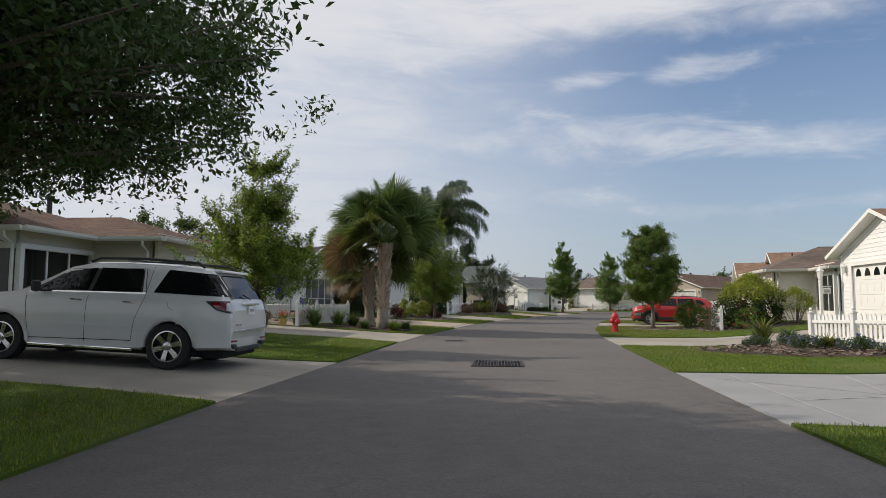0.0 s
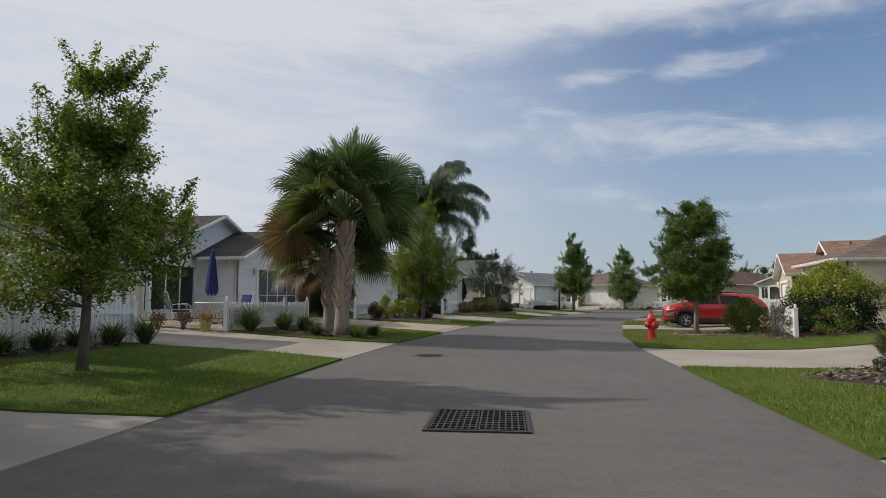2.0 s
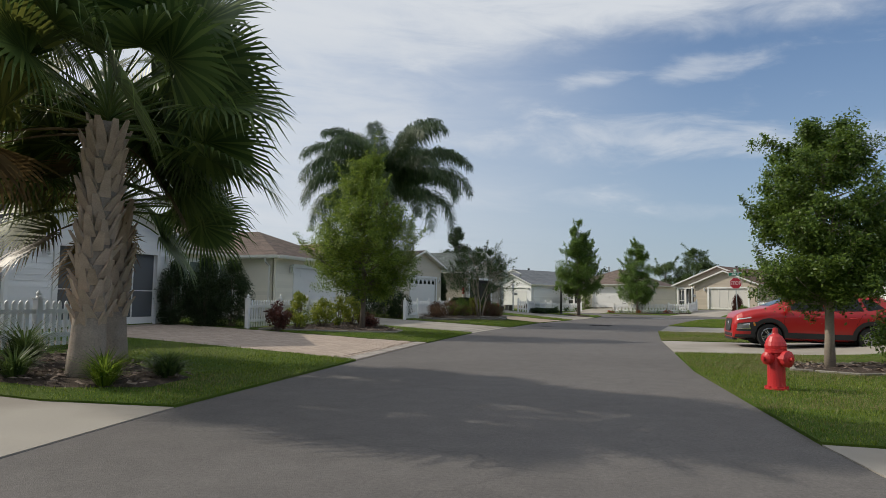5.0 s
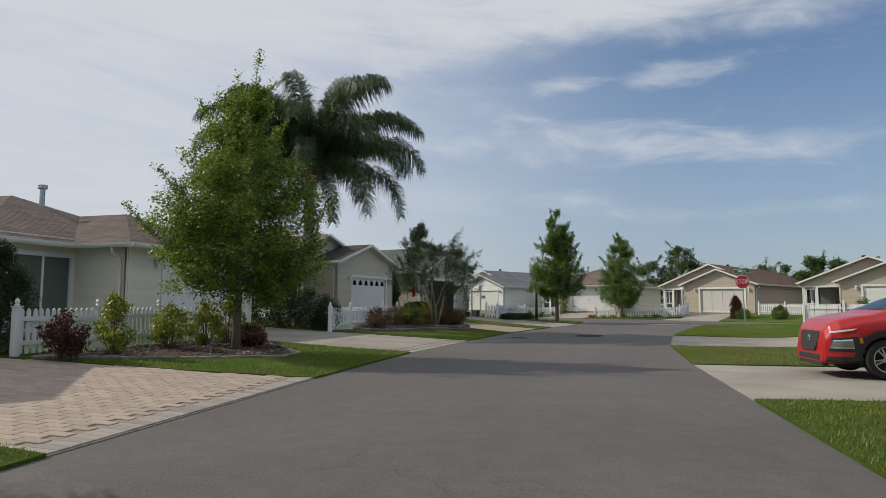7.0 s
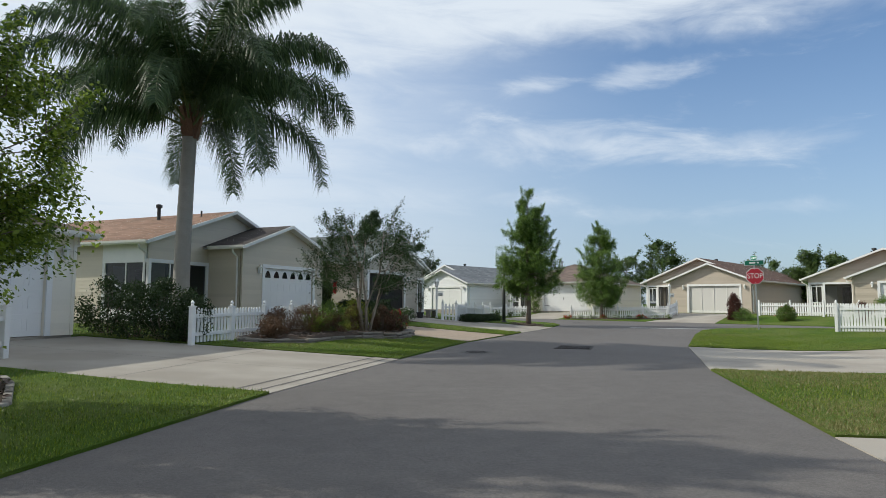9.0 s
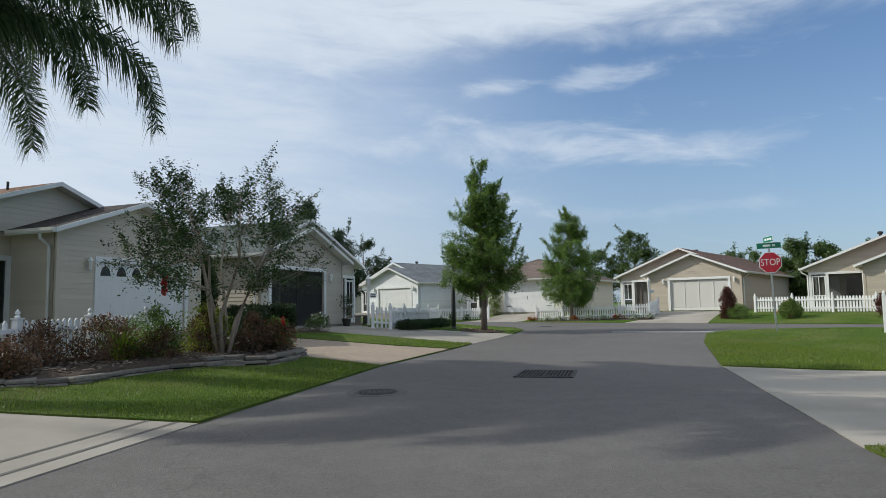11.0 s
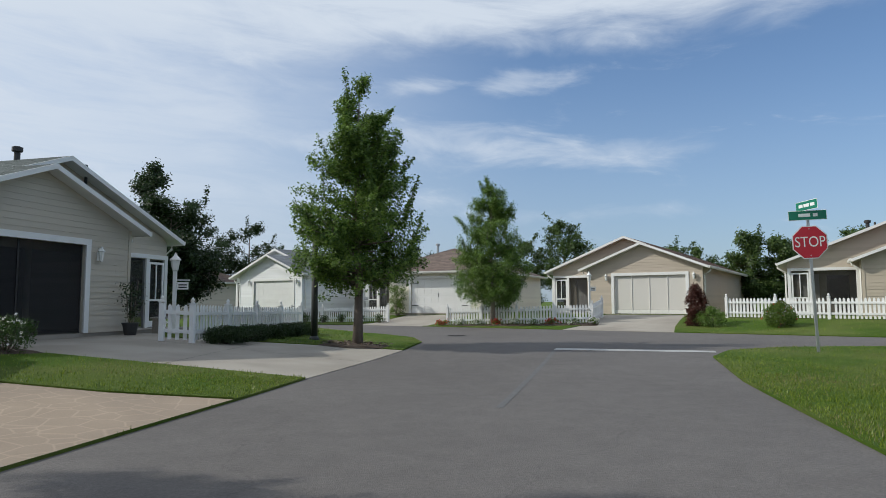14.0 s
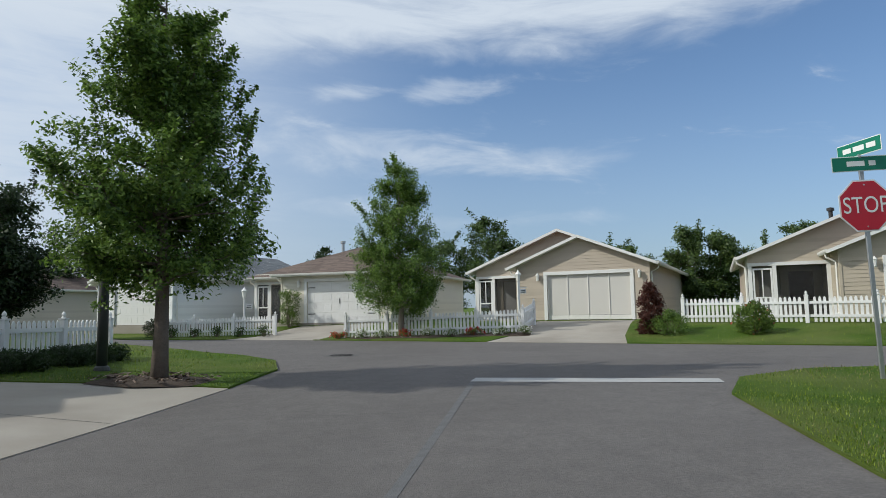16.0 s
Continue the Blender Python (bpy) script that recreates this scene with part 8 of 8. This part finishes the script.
def crossover(x, y, z, heading):
    """Origin under the front axle; the nose points along heading."""
    keys = [(-3.46, 0.40, 0.52, 0.60, 0.80, 0.74), (-3.50, 0.38, 0.72, 0.86, 0.86, 0.78), (-3.45, 0.36, 0.96, 1.08, 0.88, 0.74), (-3.30, 0.34, 1.03, 1.28, 0.89, 0.68), (-3.02, 0.32, 1.05, 1.50, 0.895, 0.62), (-2.8, 0.30, 1.05, 1.56, 0.90, 0.62), (-2.2, 0.24, 1.03, 1.60, 0.90, 0.635), (-1.5, 0.22, 1.01, 1.61, 0.90, 0.64), (-0.95, 0.22, 1.00, 1.57, 0.90, 0.63), (-0.55, 0.22, 1.00, 1.42, 0.90, 0.62), (-0.02, 0.23, 1.01, 1.18, 0.895, 0.66), (0.14, 0.24, 0.99, 1.12, 0.89, 0.74), (0.44, 0.24, 0.93, 1.075, 0.875, 0.74), (0.70, 0.22, 0.85, 1.00, 0.83, 0.70), (0.83, 0.22, 0.78, 0.92, 0.77, 0.64), (0.90, 0.22, 0.68, 0.82, 0.72, 0.58), (0.94, 0.24, 0.48, 0.60, 0.66, 0.54)]
    sh = Shell(densify(keys, 0.045))
    turn = math.atan2(heading[1], heading[0])
    car = thing("car", Matrix.Translation((x, y, z)) @ Matrix.Rotation(turn, 4, "Z") @ Matrix.Rotation(radians(-1.0), 4, "Y"), "red compact crossover with black cladding parked on a driveway", "car", "parked cars")
    R = 0.335
    body = part("body", sh.body([(0, R), (-2.60, R)], 0.40, M["car_red"]), M["car_red"], car, smooth=True)
    smooth_by_angle(body)
    for s in (1, -1):
        for wx in (0, -2.60):
            arch(car, sh, wx, 0.385, R, s, M["cladding"], 0.115)
            wheel(car, wx, s * 0.79, R, 0.22, 0.225, 5, s, M["rim"], True)
        part("front_door_window", sh.side_patch([(-1.42, 1.08), (-0.36, 1.08), (-0.88, 1.43), (-1.40, 1.50)], s, 0.006), M["car_glass"], car)
        part("rear_door_window", sh.side_patch([(-2.42, 1.11), (-1.50, 1.08), (-1.47, 1.50), (-2.30, 1.48)], s, 0.006), M["car_glass"], car)
        part("quarter_window", sh.side_patch([(-2.95, 1.20), (-2.52, 1.12), (-2.40, 1.44), (-2.70, 1.42)], s, 0.006), M["car_glass"], car)
        part("sill_cladding", sh.side_patch([(-2.2, 0.26), (-0.40, 0.26), (-0.40, 0.44), (-2.2, 0.44)], s, 0.014), M["cladding"], car, "black sill cladding")
        part("front_cladding", sh.side_patch([(0.34, 0.44), (0.87, 0.44), (0.82, 0.67), (0.34, 0.72)], s, 0.012), M["cladding"], car, "black cladding round the front lamp")
        part("bumper_cladding", sh.side_patch([(0.36, 0.24), (0.90, 0.24), (0.90, 0.34), (0.36, 0.36)], s, 0.014), M["cladding"], car, "black lower bumper corner")
        part("rear_cladding", sh.side_patch([(-3.40, 0.44), (-2.95, 0.40), (-2.95, 0.60), (-3.42, 0.62)], s, 0.012), M["cladding"], car)
        lamp = part("lamp_surround", sh.side_patch([(0.50, 0.50), (0.86, 0.49), (0.84, 0.635), (0.53, 0.665)], s, 0.022), M["chrome"], car, "bright lamp surround")
        part("head_lamp", sh.side_patch([(0.525, 0.522), (0.84, 0.515), (0.825, 0.615), (0.55, 0.64)], s, 0.027), M["lamp_dim"], lamp)
        part("running_lamp", sh.side_patch([(0.52, 0.815), (0.85, 0.755), (0.83, 0.79), (0.46, 0.855)], s, 0.012), M["lamp_clear"], car, "slim daytime lamp under the bonnet edge")
        part("side_marker", sh.side_patch([(0.375, 0.60), (0.425, 0.60), (0.44, 0.70), (0.39, 0.70)], s, 0.03), M["amber"], car, "amber side marker")
        part("tail_lamp", sh.side_patch([(-3.47, 0.90), (-3.10, 0.96), (-3.10, 1.02), (-3.45, 1.0)], s, 0.012), M["tail_red"], car)
        line_strip(car, sh, [(-0.42, 1.0), (-0.38, 0.75), (-0.42, 0.46)], s, M["pit"])
        line_strip(car, sh, [(-1.45, 1.50), (-1.46, 1.05), (-1.44, 0.46)], s, M["pit"])
        line_strip(car, sh, [(-2.38, 1.0), (-2.22, 0.72), (-2.2, 0.46)], s, M["pit"])
        for hx in (-1.25, -2.15):
            yy = sh.side_y(hx, 0.90)
            part("door_handle", Geo().tube([(hx - 0.09, s * (yy + 0.005), 0.895), (hx - 0.05, s * (yy + 0.03), 0.90), (hx + 0.06, s * (yy + 0.03), 0.90), (hx + 0.10, s * (yy + 0.005), 0.90)], 0.013, 8), M["car_red"], car)
        part("mirror", Geo().tube([(-0.42, s * 0.86, 1.05), (-0.44, s * 0.98, 1.09)], 0.025, 8).lathe([(0.02, -0.09), (0.085, -0.07), (0.095, 0.0), (0.085, 0.07), (0.02, 0.09)], (-0.44, s * 1.0, 1.11), 12), M["car_red"], car)
        part("roof_rail", Geo().tube([(-2.75, s * 0.57, 1.56), (-2.6, s * 0.57, 1.61), (-1.7, s * 0.585, 1.64), (-1.1, s * 0.57, 1.60)], 0.016, 8), M["cladding"], car)
    part("windscreen", sh.top_patch(nearest(sh, -0.93, 1.56), nearest(sh, -0.06, 1.20), 0.95, 0.006), M["car_glass"], car)
    part("rear_window", sh.top_patch(nearest(sh, -3.32, 1.26), nearest(sh, -3.02, 1.50), 0.9, 0.006), M["car_glass"], car)
    hexa = [(-0.46, 0.70), (-0.38, 0.50), (-0.30, 0.42), (0.30, 0.42), (0.38, 0.50), (0.46, 0.70), (0.40, 0.78), (-0.40, 0.78)]
    grille = part("grille", Geo().add([(0.972 - 0.15 * (zz - 0.42), yy, zz) for yy, zz in hexa] + [(0.80, yy, zz) for yy, zz in hexa], [tuple(range(8))] + [(k, (k + 1) % 8, (k + 1) % 8 + 8, k + 8) for k in range(8)]), M["cladding"], car, "black mesh grille")
    part("badge", Geo().lathe([(0.065, 0), (0.06, 0.012), (0.03, 0.014), (0.0, 0.014)], sides=18), M["chrome"], grille, at=Matrix.Translation((0.942, 0, 0.64)) @ Matrix.Rotation(math.pi / 2, 4, "Y"))
    part("lower_intake", Geo().bar(0.90, -0.52, 0.27, 0.955, 0.52, 0.37, 0.02), M["cladding"], car)
    part("skid_plate", Geo().bar(0.80, -0.56, 0.17, 0.94, 0.56, 0.26, 0.03), M["cladding"], car)
    part("underbody", Geo().box(-3.3, -0.68, 0.17, 0.6, 0.68, 0.30), M["pit"], car)
    return car


suv(-4.362, 11.133, 0.122, (-0.999, 0.045))
crossover(11.45, 36.86, ground_z(12.6, 36.6) + 0.012, (-0.975, 0.2))


# ---- grass ----
WALK_LINE = np.array([(0.6, -0.8), (1.1, 4), (1.7, 10), (3.3, 20), (4.0, 27), (4.9, 33), (6.7, 40), (8.2, 45.4), (10.51, 52.26), (12.61, 56.56)])
WALK_FINE = np.array([(np.interp(y, WALK_LINE[:, 1], WALK_LINE[:, 0]), y) for y in np.arange(-0.49, 57.26, 0.8)])


def grass():
    """Single blades over the lawns, thick near the street and thinner away from it."""
    rng = np.random.default_rng(9)
    tri = np.array(LAWN)
    a, b, c = tri[:, 0], tri[:, 1], tri[:, 2]
    area = 0.5 * np.abs((b[:, 0] - a[:, 0]) * (c[:, 1] - a[:, 1]) - (b[:, 1] - a[:, 1]) * (c[:, 0] - a[:, 0]))
    mid = tri.mean(1)
    dist = np.sqrt(((mid[:, None] - WALK_FINE[None]) ** 2).sum(-1)).min(1)
    dens = np.select([dist < 5.5, dist < 8, dist < 12, dist < 18, dist < 30], [1600, 700, 240, 70, 20], 0)
    dens = np.where((mid[:, 1] < 1.5) | (area > 6), 0, dens)
    count = rng.poisson(dens * area)
    which = np.repeat(np.arange(len(tri)), count)
    u, v = rng.random(len(which)), rng.random(len(which))
    flip = u + v > 1
    u[flip], v[flip] = 1 - u[flip], 1 - v[flip]
    p = a[which] + (b - a)[which] * u[:, None] + (c - a)[which] * v[:, None]
    keep = np.ones(len(p), bool)
    for ring in BEDS + [PATIO]:
        x0, x1, y0, y1 = min(q[0] for q in ring), max(q[0] for q in ring), min(q[1] for q in ring), max(q[1] for q in ring)
        near = np.where((p[:, 0] > x0) & (p[:, 0] < x1) & (p[:, 1] > y0) & (p[:, 1] < y1))[0]
        for i in near:
            keep[i] = not inside(ring, p[i, 0], p[i, 1])
    p, d = p[keep], dist[which][keep]
    z = np.array([ground_z(x, y) for x, y in p]) + 0.03
    n = len(p)
    big = np.clip(d / 9, 1, 2.2)
    tuft = np.array([noise.noise(Vector((x * 5.5, y * 5.5, 1.0))) + 0.6 * noise.noise(Vector((x * 1.7, y * 1.7, 7.0))) for x, y in p])
    h = rng.uniform(0.02, 0.05, n) * (0.62 + 0.5 * big) * np.clip(1.0 + 0.75 * tuft, 0.4, 1.8)
    ang, tilt = rng.uniform(0, 2 * np.pi, n), rng.uniform(0.1, 0.9, n)
    w = rng.uniform(0.003, 0.0065, n) * big
    s = np.stack([np.cos(ang), np.sin(ang), np.zeros(n)], 1) * w[:, None]
    foot = np.c_[p, z]
    lean = np.stack([-np.sin(ang) * np.sin(tilt), np.cos(ang) * np.sin(tilt), np.cos(tilt)], 1) * h[:, None]
    vert = np.stack([foot - s, foot + s, foot + lean], 1)
    dry = np.array([noise.noise(Vector((x * 0.35, y * 0.35, 4.0))) for x, y in p])
    right_dry = (p[:, 0] > 6) & (p[:, 1] > 25) & (p[:, 1] < 47)
    is_dry = (dry + rng.normal(0, 0.25, n) + np.where(right_dry, 0.70, 0.06)) > 0.55
    for name, mask, mat, lab in (("grass_blades", ~is_dry, M["blade"], "short green lawn grass blades"), ("dry_grass_blades", is_dry, M["dry_blade"], "straw-coloured grass blades among the lawn")):
        vv = vert[mask].reshape(-1, 3)
        ob = part(name, mesh_from_arrays(name, vv, np.arange(len(vv)).reshape(-1, 3), mat), None)
        tagged(ob, lab, "grass", kind="stuff")
    return n


grass()


# ---- clay pavers of the brick driveway ----
def pavers():
    origin, along, inward = Vector((0.33, 30.4)), Vector((0.193, 0.981)), Vector((-0.981, 0.193))
    outline = DRIVES[2][2]
    L, W, gap = 0.30, 0.15, 0.005
    mesh = Geo().bar(-L / 2 + gap, -W / 2 + gap, 0, L / 2 - gap, W / 2 - gap, 0.03, 0.006).mesh("paver", M["paver"])
    soldier = Geo().bar(-0.15 + gap, -W / 2 + gap, 0, 0.15 - gap, W / 2 - gap, 0.03, 0.006).mesh("border_paver", M["paver_grey"])
    turn = Matrix.Rotation(math.atan2(inward.y, inward.x), 4, "Z")
    slope = Matrix.Rotation(-0.0516, 4, "Y")
    rnd = random.Random(12)
    drive = DRIVE_OBS[2]
    singles, rest = [], Geo()
    for k in range(int(5.85 / W)):
        p = origin + along * (W * (k + 0.5)) + inward * 0.17
        if inside(outline, p.x, p.y):
            part("border_paver", soldier, None, drive, at=Matrix.Translation(on_ground(p.x, p.y, -0.004 + rnd.uniform(-0.001, 0.001))) @ turn @ slope)
    rows = int(6.2 / W)
    for r in range(-3, rows):
        for c in range(24):
            p = origin + along * (W * (r + 0.5)) + inward * (0.34 + L * (c + 0.5 + (0.5 if r % 2 else 0.0)))
            if inside(outline, p.x, p.y) and inside(outline, *(p + inward * 0.12)) and inside(outline, *(p - inward * 0.12)):
                m = Matrix.Translation(on_ground(p.x, p.y, -0.004 + rnd.uniform(-0.0015, 0.0015))) @ turn @ slope @ Matrix.Rotation(rnd.uniform(-0.01, 0.01), 4, "Z")
                if c < 8 and len(singles) < 290:
                    singles.append(part("paver", mesh, None, drive, at=m))
                else:
                    rest.m = m
                    rest.bar(-L / 2 + gap, -W / 2 + gap, 0, L / 2 - gap, W / 2 - gap, 0.03, 0.006)
    rest.m = None
    tagged(part("joined_pavers", rest, M["paver_joined"], drive), kind="stuff")


pavers()
